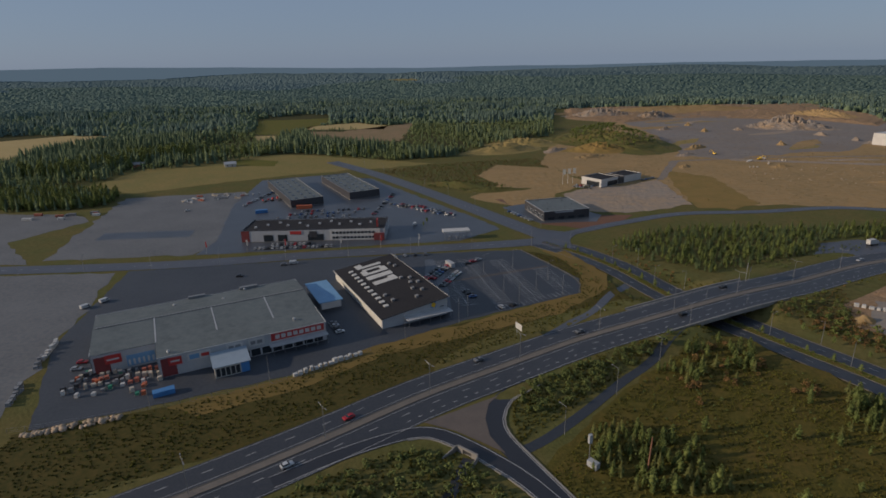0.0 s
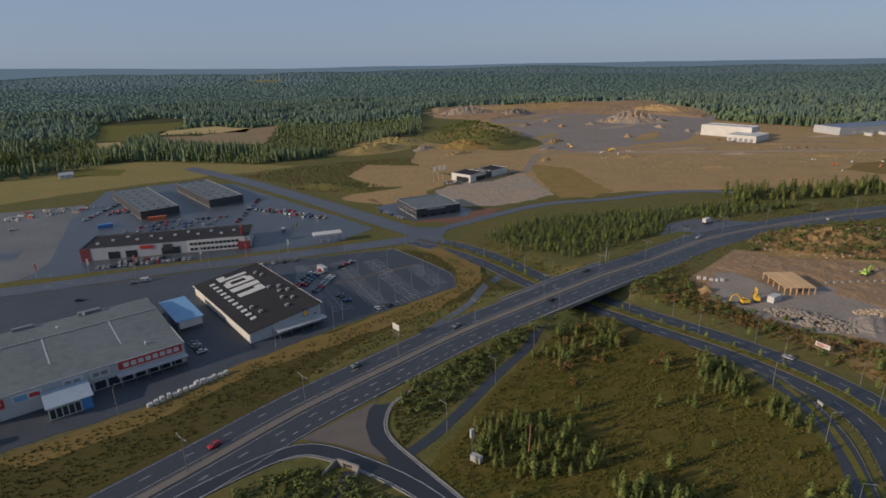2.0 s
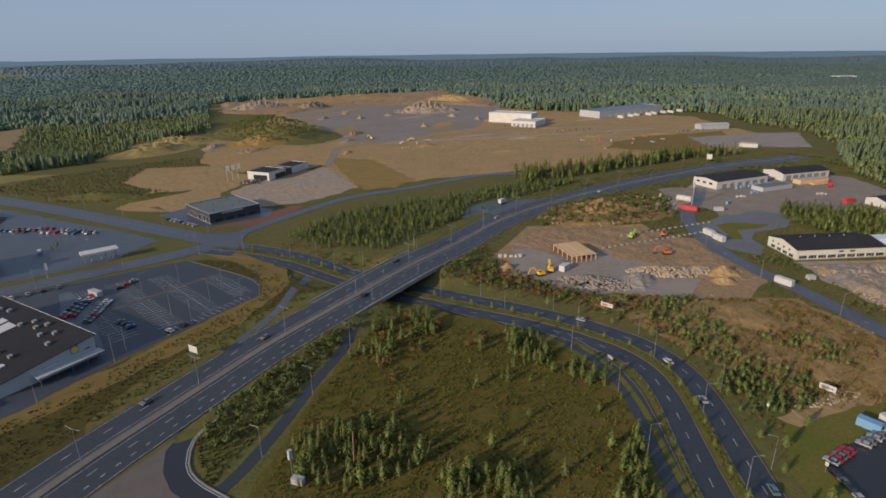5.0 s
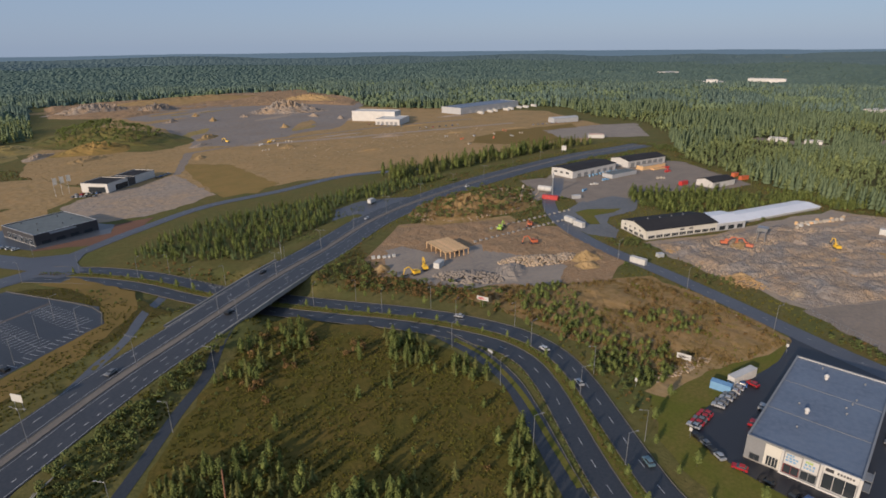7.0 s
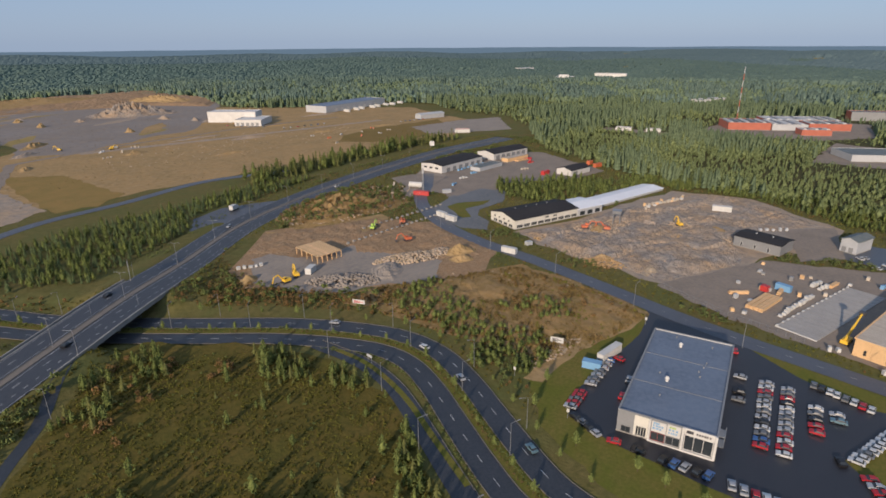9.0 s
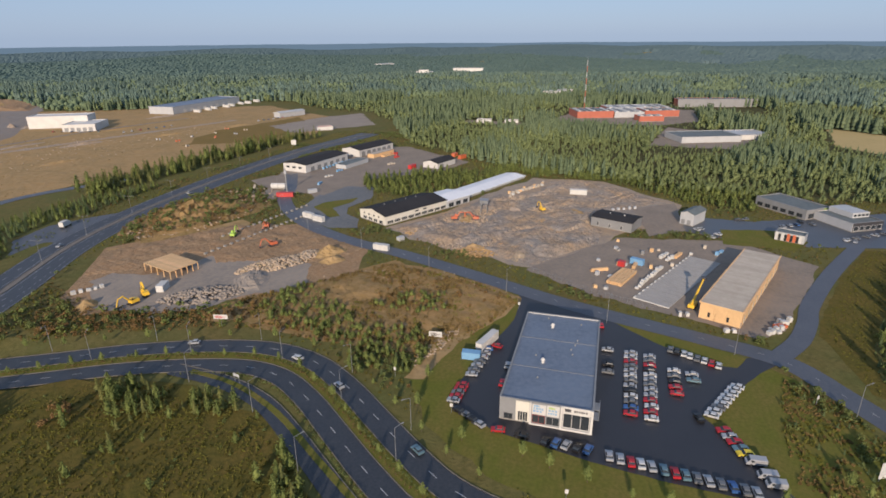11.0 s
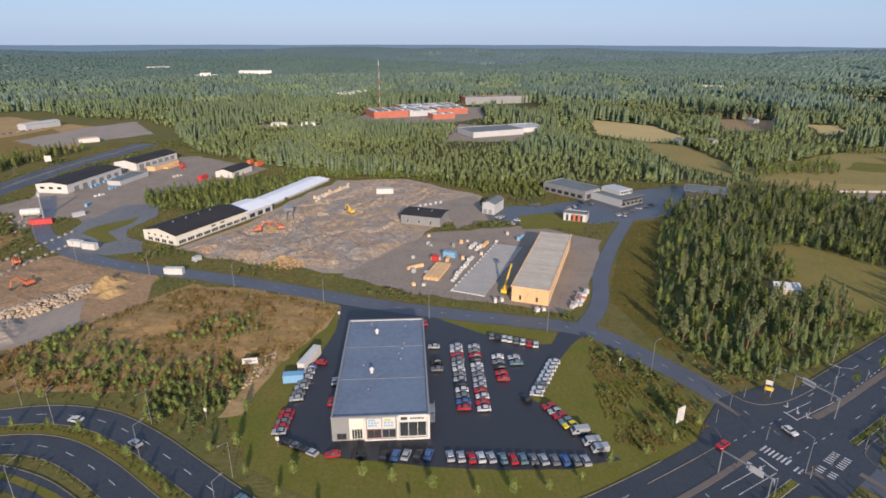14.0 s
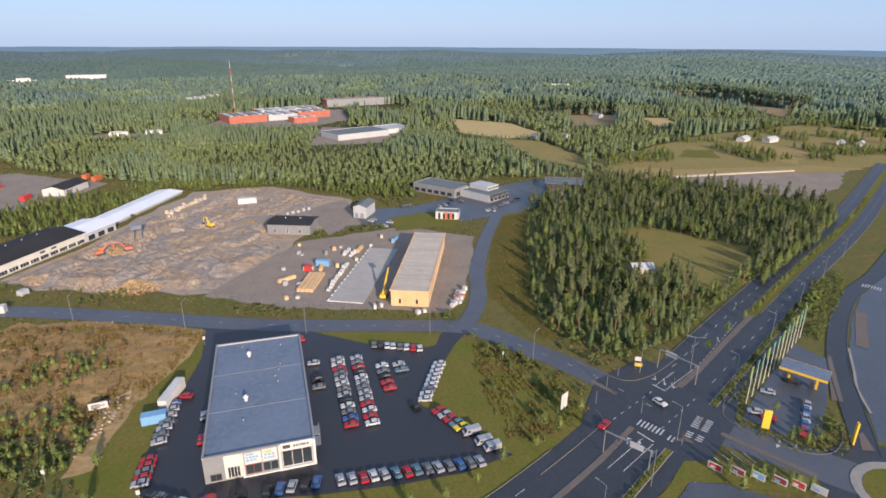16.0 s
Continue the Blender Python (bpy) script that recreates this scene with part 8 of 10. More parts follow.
def leaf_shape(seed, n=130, lo=0.22, wide=0.24, size=0.05, top=0.6):
    """A leafy crown of height 1: many small leaf clumps round a tapering volume, with gaps."""
    rnd = random.Random(seed)
    V, F = [], []
    lobes = [(rnd.uniform(-0.10, 0.10), rnd.uniform(-0.10, 0.10), rnd.uniform(lo + 0.12, 0.86)) for _ in range(8)]
    for i in range(n):
        lx, ly, lz = lobes[i % 8]
        q = (lz - lo) / (1 - lo)
        r = wide * (1.0 - abs(q - 0.4) ** 1.3) * 0.62
        d = Vector((rnd.gauss(0, 1), rnd.gauss(0, 1), rnd.gauss(0, 1))).normalized() * (rnd.uniform(0.5, 1.0) ** 0.5)
        c = Vector((lx + d.x * r, ly + d.y * r, min(0.99, max(lo, lz + d.z * 0.15))))
        s = size * rnd.uniform(0.6, 1.4)
        e1 = Vector((rnd.gauss(0, 1), rnd.gauss(0, 1), rnd.gauss(0, 0.6))).normalized() * s
        e2 = e1.orthogonal().normalized() * s * rnd.uniform(0.6, 1.0)
        e3 = e1.cross(e2).normalized() * s * 0.7
        k = len(V)
        V += [tuple(c + e1), tuple(c - e1 * 0.6 + e2), tuple(c - e1 * 0.6 - e2), tuple(c + e3)]
        F += [(k, k + 1, k + 3), (k + 1, k + 2, k + 3), (k + 2, k, k + 3), (k, k + 2, k + 1)]
    return np.array(V), np.array(F)


def crown_shape(seed, n=60, lo=0.10, r=0.17, size=0.06, peak=0.35):
    """A slender crown of height 1: leaf clumps round a tapering, lobed volume with a solid core added to block light.
    """
    rnd = random.Random(seed)
    V, F = [], []
    ph, lean = rnd.uniform(0, 6.28), (rnd.uniform(-0.03, 0.03), rnd.uniform(-0.03, 0.03))
    for i in range(n):
        q = ((i + rnd.random()) / n) ** 0.9
        prof = (max(q, 0.02) / peak) ** 0.55 if q < peak else ((1 - q) / (1 - peak)) ** 0.72
        a = i * 2.4 + rnd.uniform(-0.5, 0.5)
        rr = r * prof * rnd.uniform(0.55, 1.08) * (1 + 0.28 * math.sin(3 * a + ph + 9 * q)) + 0.008
        c = Vector((math.cos(a) * rr + lean[0] * q, math.sin(a) * rr + lean[1] * q, lo + (0.98 - lo) * q))
        s = size * rnd.uniform(0.65, 1.35) * (1 - 0.35 * q)
        e1 = Vector((math.cos(a) + rnd.gauss(0, 0.5), math.sin(a) + rnd.gauss(0, 0.5), rnd.gauss(-0.25, 0.4))).normalized() * s
        e2 = e1.orthogonal().normalized() * s * rnd.uniform(0.6, 1.0)
        e3 = Vector((0, 0, 1)) * s * 0.75
        k = len(V)
        V += [tuple(c + e1), tuple(c - e1 * 0.6 + e2), tuple(c - e1 * 0.6 - e2), tuple(c + e3)]
        F += [(k, k + 1, k + 3), (k + 1, k + 2, k + 3), (k + 2, k, k + 3), (k, k + 2, k + 1)]
    k = len(V)
    V += [(lean[0], lean[1], 0.9)] + [(math.cos(1.257 * j) * r * 0.62, math.sin(1.257 * j) * r * 0.62, lo + (1 - lo) * peak) for j in range(5)] + [(0, 0, lo)]
    F += [(k, k + 1 + j, k + 1 + (j + 1) % 5) for j in range(5)] + [(k + 6, k + 1 + (j + 1) % 5, k + 1 + j) for j in range(5)]
    return np.array(V), np.array(F)


def tuft_shape(seed, n=14):
    """Tall grass of height 1: blades leaning out from one root."""
    rnd = random.Random(seed)
    V, F = [], []
    for i in range(n):
        a, r = rnd.uniform(0, 6.28), rnd.uniform(0.0, 0.55)
        x, y, h = math.cos(a) * r, math.sin(a) * r, rnd.uniform(0.45, 1.0)
        b, w = rnd.uniform(0, 6.28), rnd.uniform(0.16, 0.3)
        k = len(V)
        V += [(x - math.cos(b) * w, y - math.sin(b) * w, 0.0), (x + math.cos(b) * w, y + math.sin(b) * w, 0.0), (x * 1.5 + rnd.uniform(-0.2, 0.2), y * 1.5 + rnd.uniform(-0.2, 0.2), h)]
        F.append((k, k + 1, k + 2))
    return np.array(V), np.array(F)


def pine_shape(seed):
    """A pine of height 1: clumps of needles high on a bare stem."""
    v, f = crown_shape(seed, 56, 0.36, 0.105, 0.05, 0.3)
    k, r = len(v), 0.012
    stem = np.array([(r, 0, 0), (-r * 0.5, r * 0.87, 0), (-r * 0.5, -r * 0.87, 0), (0, 0, 0.9)])
    return np.concatenate([v, stem]), np.concatenate([f, np.array([(k, k + 1, k + 3), (k + 1, k + 2, k + 3), (k + 2, k, k + 3)])])


def simple_conifer(seed, tiers=3, n=5):
    """A far conifer of height 1: ragged stacked skirts."""
    rnd = random.Random(seed)
    V, F = [], []
    for w in range(tiers):
        q = w / tiers
        r = 0.17 * (1 - q) ** 0.85 * rnd.uniform(0.85, 1.1) + 0.015
        k = len(V)
        V.append((rnd.uniform(-0.02, 0.02), rnd.uniform(-0.02, 0.02), min(1.0, 0.16 + 0.84 * (q + 1.15 / tiers))))
        ph = rnd.uniform(0, 6.28)
        for i in range(2 * n):
            a, rr = ph + math.pi * i / n, r * (rnd.uniform(0.85, 1.25) if i % 2 == 0 else rnd.uniform(0.45, 0.65))
            V.append((math.cos(a) * rr, math.sin(a) * rr, 0.06 + 0.8 * q + rnd.uniform(-0.02, 0.02)))
        F += [(k, k + 1 + i, k + 1 + (i + 1) % (2 * n)) for i in range(2 * n)]
    return np.array(V), np.array(F)


def dome_shape(seed, n=6):
    """A far crown of height 1: one uneven dome."""
    rnd = random.Random(seed)
    V = [(rnd.uniform(-0.05, 0.05), rnd.uniform(-0.05, 0.05), 1.0)]
    for r, z in ((0.26, 0.78), (0.4, 0.36), (0.34, 0.0)):
        V += [(math.cos(6.283 * i / n + z) * r * rnd.uniform(0.75, 1.25), math.sin(6.283 * i / n + z) * r * rnd.uniform(0.75, 1.25), z + rnd.uniform(-0.08, 0.08)) for i in range(n)]
    F = [(0, 1 + i, 1 + (i + 1) % n) for i in range(n)]
    for q in range(2):
        for i in range(n):
            a, b = 1 + q * n + i, 1 + q * n + (i + 1) % n
            F += [(a, a + n, b), (b, a + n, b + n)]
    return np.array(V), np.array(F)


def tri_mesh(name, shape, material):
    me = bpy.data.meshes.new(name)
    me.from_pydata(shape[0].tolist(), [], shape[1].tolist())
    me.materials.append(material)
    return me


def trunk_mesh(name, h0, r, material, limbs=4, seed=0, top=0.95):
    rnd = random.Random(seed)
    s = Shape().tube((0, 0, 0), (0.004, 0.003, h0), r, r * 0.75, 7).tube((0.004, 0.003, h0), (0, 0, top), r * 0.75, r * 0.12, 6)
    for k in range(limbs):
        z = h0 + (top - h0) * (k + 0.5) / limbs * 0.8
        a = rnd.uniform(0, 6.28)
        l = 0.13 * (1 - z) + 0.04
        s.tube((0, 0, z), (math.cos(a) * l, math.sin(a) * l, z + l * 0.6), r * 0.35, r * 0.1, 4)
    return fix(s.mesh(name, material))


KINDS = {}
for k in range(4):
    KINDS["spruce", k] = (trunk_mesh("trunk", 0.15, 0.016, M_BARK, 3, k), tri_mesh("crown", spruce_shape(k, 12, 9, 0.185), M_SPRUCE), "dark green spruce with drooping boughs", "spruce")
    pv, pf = crown_shape(20 + k, 110, 0.38, 0.105, 0.042, 0.32)
    KINDS["pine", k] = (trunk_mesh("trunk", 0.55, 0.015, M_PINEBARK, 5, k), tri_mesh("crown", (pv, pf), M_PINETOP), "tall pine with a bare reddish trunk", "pine")
    KINDS["birch", k] = (trunk_mesh("trunk", 0.25, 0.013, M_BIRCHBARK, 5, k), tri_mesh("crown", crown_shape(40 + k, 170, 0.05, 0.21, 0.046, 0.36), M_LEAF), "slim birch with light green leaves", "birch")
    KINDS["sapling", k] = (trunk_mesh("trunk", 0.3, 0.014, M_BARK, 3, k), tri_mesh("crown", crown_shape(60 + k, 90, 0.2, 0.24, 0.06, 0.4), M_LEAF), "young broadleaf tree in the grass strip", "tree")


def plant(kind, k, x, y, h, turn, group, wide=1.0, z=None):
    """A tree as a thing: its trunk, with the crown as a part."""
    tm, cm, label, cat = KINDS[kind, k]
    t = new(cat.replace(" ", "_") + ("_tree" if cat != "tree" else ""), tm)
    t.matrix_basis = pose(x, y, float(ground_z(np.array([x]), np.array([y]))[0]) if z is None else z, 0, 0, turn) @ Matrix.Diagonal((h * wide, h * wide, h, 1))
    tagged(t, label, cat, group)
    c = new("crown", cm)
    c.parent = t
    return t


WOOD_E = [(342, -106), (300, -86), (268, -74), (236, -60), (214, -55), (200, -58), (183, -70), (193, -99), (220, -143), (254, -218), (305, -288), (352, -262), (400, -215), (398, -175), (380, -166), (360, -112)]
GLADE = [(300, -137), (298, -158), (280, -166), (263, -184), (246, -176), (226, -146), (222, -132), (238, -133), (243, -128), (241, -114), (254, -113), (259, -131), (276, -128)]


def fill(poly, step, jitter=0.45, holes=(), seed=1):
    g = np.random.default_rng(seed)
    p = np.array(poly)
    xs, ys = np.meshgrid(np.arange(p[:, 0].min(), p[:, 0].max(), step), np.arange(p[:, 1].min(), p[:, 1].max(), step))
    xs, ys = xs.ravel() + g.uniform(-jitter, jitter, xs.size) * step, ys.ravel() + g.uniform(-jitter, jitter, ys.size) * step
    ok = inside(xs, ys, poly)
    for h in holes:
        ok &= ~inside(xs, ys, h)
    return xs[ok], ys[ok]


# the wood by the crossing: the trees nearest the streets singly, those behind them joined
xs, ys = fill(WOOD_E, 3.7, holes=(GLADE,), seed=3)
open_air = (np.hypot(xs - 250, ys + 119) > 8) & (np.hypot(xs - 241, ys + 114) > 8.5)
xs, ys = xs[open_air], ys[open_air]
rim = near_line(xs, ys, np.array([(342, -106), (300, -86), (268, -74), (236, -60), (214, -55), (200, -58), (183, -70), (193, -99), (220, -143)]))
order = np.argsort(rim + 0.12 * np.hypot(xs - 190, ys + 75))
g = np.random.default_rng(11)
near = order[:300]
for i in near:
    r = g.uniform()
    edge = rim[i] < 9
    kind = ("spruce" if r < 0.46 else ("birch" if r < 0.95 else "pine")) if edge else ("spruce" if r < 0.5 else ("birch" if r < 0.8 else "pine"))
    lo_h, hi_h = {"spruce": (3.0, 6.0), "birch": (3.0, 6.0), "pine": (9, 13)}[kind] if edge else {"spruce": (5, 9), "birch": (4.5, 8.5), "pine": (9.5, 13.5)}[kind]
    plant(kind, int(g.integers(0, 4)), xs[i], ys[i], g.uniform(lo_h, hi_h), g.uniform(0, 360), "trees of the wood by the crossing", z=0.0)
rest = order[300:]
rx_, ry_ = xs[rest], ys[rest]
pick = g.uniform(size=len(rest))


def stand(name, x, y, lo, hi, share, label, seed=1, z=None, detail=True, mats=(None, None), form="tree"):
    """A stand of trees: conifers and leafy trees, each kind joined into one mesh."""
    q = np.random.default_rng(seed)
    n = len(x)
    h = q.uniform(lo, hi, n)
    rot = q.uniform(0, 6.28, n)
    conif = q.uniform(size=n) < share
    zz = np.zeros(n) if z is None else z
    tc = [spruce_shape(70 + k, 6, 6, 0.21) for k in range(4)] if detail else [simple_conifer(80 + k) for k in range(3)]
    tl = {"tree": [crown_shape(90 + k, 58, 0.05, 0.22, 0.075, 0.36) for k in range(5)], "bush": [leaf_shape(190 + k, 24, 0.02, 0.75, 0.17) for k in range(4)], "tuft": [tuft_shape(290 + k) for k in range(6)], "pine": [pine_shape(390 + k) for k in range(4)], "shrub": [crown_shape(490 + k, 44, 0.02, 0.42, 0.125, 0.42) for k in range(5)]}[form]
    for sel, tt, mt, nm in ((conif, tc, mats[0] or M_SPRUCE, name + "_conifers"), (~conif, tl, mats[1] or M_LEAF, name + "_broadleaf")):
        if sel.sum():
            merged(nm, tt, x[sel], y[sel], zz[sel], h[sel] * q.uniform(0.85, 1.2, sel.sum()), rot[sel], q.integers(0, len(tt), sel.sum()), mt, label, "trees", h[sel])


old = pick < 0.2
stand("crossing_wood", rx_[~old], ry_[~old], 4.5, 9.5, 0.66, "dense mixed wood beyond the crossing", 4)
stand("crossing_pines", rx_[old], ry_[old], 9, 13.5, 0.0, "tall old pines standing out of the wood", 5, mats=(None, M_PINETOP), form="pine")
x1, y1 = fill([(100, 322), (112, 298), (140, 275), (190, 296), (236, 316), (300, 328), (340, 336), (300, 356), (225, 352), (165, 356), (125, 345)], 3.6, holes=([(203, 297), (222, 324), (248, 330), (270, 320), (284, 308)],), seed=5)
stand("young_wood", x1, y1, 3, 6.5, 0.5, "dense young mixed wood beside the highway", 6)
x1, y1 = fill([(300, 360), (345, 350), (430, 348), (500, 345), (560, 330), (560, 345), (500, 365), (400, 372), (310, 380)], 5.0, seed=7)
stand("roadside_wood", x1, y1, 6, 14, 0.6, "belt of trees along the highway", 8, mats=(M_PINE, None))
x1, y1 = fill([(372, 196), (402, 206), (442, 165), (436, 130), (388, 132), (360, 152)], 4.2, seed=9)
stand("yard_wood", x1, y1, 3.5, 7, 0.15, "small leafy wood between the yards", 10)
x1, y1 = fill([(205, -32), (192, -24), (176, -20), (162, -27), (160, -43), (178, -47), (196, -40)], 2.0, seed=11)
keep = (near_line(x1, y1, np.array([(205, -30), (198, -39), (179, -47), (163, -46)])) < 8) | (np.random.default_rng(3).uniform(size=len(x1)) < 0.2)
keep &= np.random.default_rng(4).uniform(size=len(x1)) < 0.7
stand("lawn_thicket", x1[keep], y1[keep], 0.9, 2.4, 0.3, "thicket of young trees beside the lawn", 12, mats=(None, M_SHRUB), form="bush")
q = np.random.default_rng(2)
for nm, poly, dens in (("plot_thicket", [(196, 153), (224, 149), (214, 132), (202, 115), (194, 106), (180, 108), (184, 124), (188, 140)], 0.55), ("plot_thicket_south", [(168, 99), (186, 109), (198, 104), (199, 84), (182, 78), (170, 82)], 0.55), ("plot_thicket_east", [(212, 112), (226, 104), (232, 88), (222, 80), (208, 92)], 0.4)):
    x1, y1 = fill(poly, 2.0, seed=13)
    keep = q.uniform(size=len(x1)) < dens
    stand(nm, x1[keep], y1[keep], 1.3, 3.4, 0.1, "leafy green thicket on the weedy plot", 14, mats=(None, M_LEAF), form="shrub")
x1, y1 = fill([(192, 160), (214, 150), (206, 119), (201, 93), (186, 80), (176, 86), (180, 110), (184, 135)], 3.0, seed=14)
keep = q.uniform(size=len(x1)) < 0.5
stand("plot_brush", x1[keep], y1[keep], 0.7, 1.8, 0.0, "rusty brush between the thickets", 15, mats=(None, M_RUSTY), form="bush")
x1, y1 = fill([(226, 128), (250, 116), (244, 80), (232, 66), (210, 80)], 3.2, seed=15)
keep = q.uniform(size=len(x1)) < 0.5
stand("plot_weeds", x1[keep], y1[keep], 0.8, 2.2, 0.0, "low dry weeds on the plot", 16, mats=(None, M_RUSTY), form="bush")
x1, y1 = fill([(232, 262), (262, 285), (340, 296), (352, 262), (330, 240), (290, 232)], 2.6, seed=17)
keep = q.uniform(size=len(x1)) < 0.75
hz = 6.0 * np.exp(-(((x1 - 290) / 34) ** 2 + ((y1 - 262) / 20) ** 2))
half = q.uniform(size=len(x1)) < 0.5
stand("mound_scrub", x1[keep & half], y1[keep & half], 0.9, 2.2, 0.0, "rusty scrub on the mound", 18, z=hz[keep & half], mats=(None, M_RUSTY), form="bush")
stand("mound_bushes", x1[keep & ~half], y1[keep & ~half], 1.2, 3.4, 0.1, "green bushes on the mound", 19, z=hz[keep & ~half], mats=(None, M_SHRUB), form="bush")
# bushes and saplings of the meadow and the slopes
MEADOW = [(32, 128), (60, 163), (82, 183), (104, 207), (120, 203), (139, 172), (146, 140), (139, 108), (117, 82), (97, 55), (86, 24), (42, 62)]
x1, y1 = fill(MEADOW, 2.5, seed=21)
CLUMPS = [[(47, 146), (60, 147), (68, 135), (79, 122), (72, 117), (52, 121), (42, 130)], [(136, 166), (148, 152), (136, 139), (122, 143)], [(138, 137), (150, 130), (149, 110), (138, 95), (130, 93), (140, 114), (134, 130)], [(92, 196), (98, 200), (100, 192), (94, 188)], [(108, 186), (114, 186), (113, 178), (107, 178)],
          [(74, 112), (86, 110), (95, 103), (88, 92), (74, 104)], [(106, 84), (118, 92), (130, 99), (138, 98), (132, 80), (119, 66), (108, 60), (98, 62)]]
inn = np.zeros(len(x1), bool)
for poly in CLUMPS:
    inn |= inside(x1, y1, poly)
tall = (inn & (q.uniform(size=len(x1)) < 0.9)) | ((q.uniform(size=len(x1)) < 0.09) & (np.array([noise.noise((a / 9.0, b / 9.0, 5.5)) for a, b in zip(x1, y1)]) > 0.22))
tall |= inside(x1, y1, [(78, 180), (112, 205), (121, 197), (112, 180), (96, 172)]) & (q.uniform(size=len(x1)) < 0.3)
zz = ground_z(x1, y1)
stand("meadow_saplings", x1[tall], y1[tall], 2.4, 6.8, 0.32, "young trees scattered over the meadow", 22, z=zz[tall], mats=(M_PINE, None))
low = ~tall & (q.uniform(size=len(x1)) < 0.8)
stand("meadow_bushes", x1[low][::6], y1[low][::6], 0.5, 1.3, 0.0, "low green bushes in the meadow", 25, z=zz[low][::6], mats=(None, M_SHRUB), form="bush")
rusty = (inside(x1, y1, [(76, 181), (112, 207), (122, 197), (118, 179), (104, 170), (82, 166)]) | (np.hypot(x1 - 122, y1 - 167) < 7) | (np.hypot(x1 - 83, y1 - 161) < 4) | (np.hypot(x1 - 149, y1 - 119) < 5) | (np.hypot(x1 - 108, y1 - 92) < 3) | (np.hypot(x1 - 84, y1 - 178) < 6)) & (q.uniform(size=len(x1)) < 0.3) & ~tall
stand("bridge_scrub", x1[rusty], y1[rusty], 1.2, 3.2, 0.0, "rust-brown bushes below the bridge", 24, z=zz[rusty], mats=(None, M_RUSTY), form="bush")


def weeds(name, poly, step, lo, hi, label, seed, mix=0.5, keep_off=True, dry_mat=None):
    """Tall grass and weeds over an area: green and straw-coloured tufts in drifts."""
    x, y = fill(poly, step, seed=seed)
    if keep_off:
        ok = (near_line(x, y, HIGHWAY[::2]) > 13.8) & (near_line(x, y, AVENUE[::2]) > 11.2) & (near_line(x, y, FOOTWAY) > 2.4) & (near_line(x, y, NORTHPATH) > 2.8) & (near_line(x, y, SLIP) > 4.2) & (near_line(x, y, RAMP_A) > 4.0) & (near_line(x, y, RAMP_B) > 3.8)
        x, y = x[ok], y[ok]
    bare = np.array([noise.noise((a / 6.0, b / 6.0 + seed, 8.1)) for a, b in zip(x, y)])
    x, y = x[bare > -0.22], y[bare > -0.22]
    z = ground_z(x, y)
    drift = np.array([noise.noise((a / 11.0 + seed, b / 11.0, 3.3)) for a, b in zip(x, y)]) * 0.9 + np.random.default_rng(seed).uniform(-0.5, 0.5, len(x))
    dry = drift > 0.5 - mix
    for sel, mt, nm in ((dry, dry_mat or M_STRAW, name + "_dry"), (~dry, M_TUSSOCK, name + "_green")):
        if sel.sum():
            stand(nm, x[sel], y[sel], lo, hi, 0.0, label, seed, z=z[sel], mats=(None, mt), form="tuft")


weeds("meadow_grass", MEADOW, 1.15, 0.3, 0.8, "tall wild grass of the meadow", 101, 0.35, True, M_TUFT)
weeds("north_slope_grass", [(-132, 146), (-100, 156), (-52, 177), (-24, 199), (30, 229), (66, 250), (70, 272), (48, 315), (56, 312), (78, 290), (92, 240), (50, 214), (-5, 178), (-60, 138), (-122, 100)], 1.5, 0.3, 0.8, "dry tall grass on the highway slope", 102, 0.55, True, M_TUFT)
weeds("south_verge_grass", [(-120, 62), (-52, 112), (-12, 138), (4, 137), (24, 118), (40, 95), (60, 60), (20, 60), (-60, 50)], 1.5, 0.4, 1.0, "tall grass below the highway", 103, 0.35, True, M_TUFT)
weeds("slope_grass", [(34, 178), (106, 217), (120, 206), (100, 205), (76, 187), (44, 158), (24, 140), (24, 162)], 1.3, 0.4, 1.0, "tall grass between ramp and footway", 104, 0.35, True, M_TUFT)
weeds("cut_grass", [(150, 212), (166, 238), (190, 255), (180, 215), (188, 182), (198, 160), (186, 140), (190, 100), (206, 66), (180, 78), (182, 145), (164, 195)], 1.6, 0.3, 0.9, "dry grass of the cutting", 105, 0.6)
weeds("plot_grass", [(198, 165), (222, 148), (254, 122), (246, 82), (234, 58), (208, 66), (190, 80), (187, 112), (186, 142)], 1.4, 0.8, 1.6, "dry weeds on the overgrown plot", 106, 0.85)
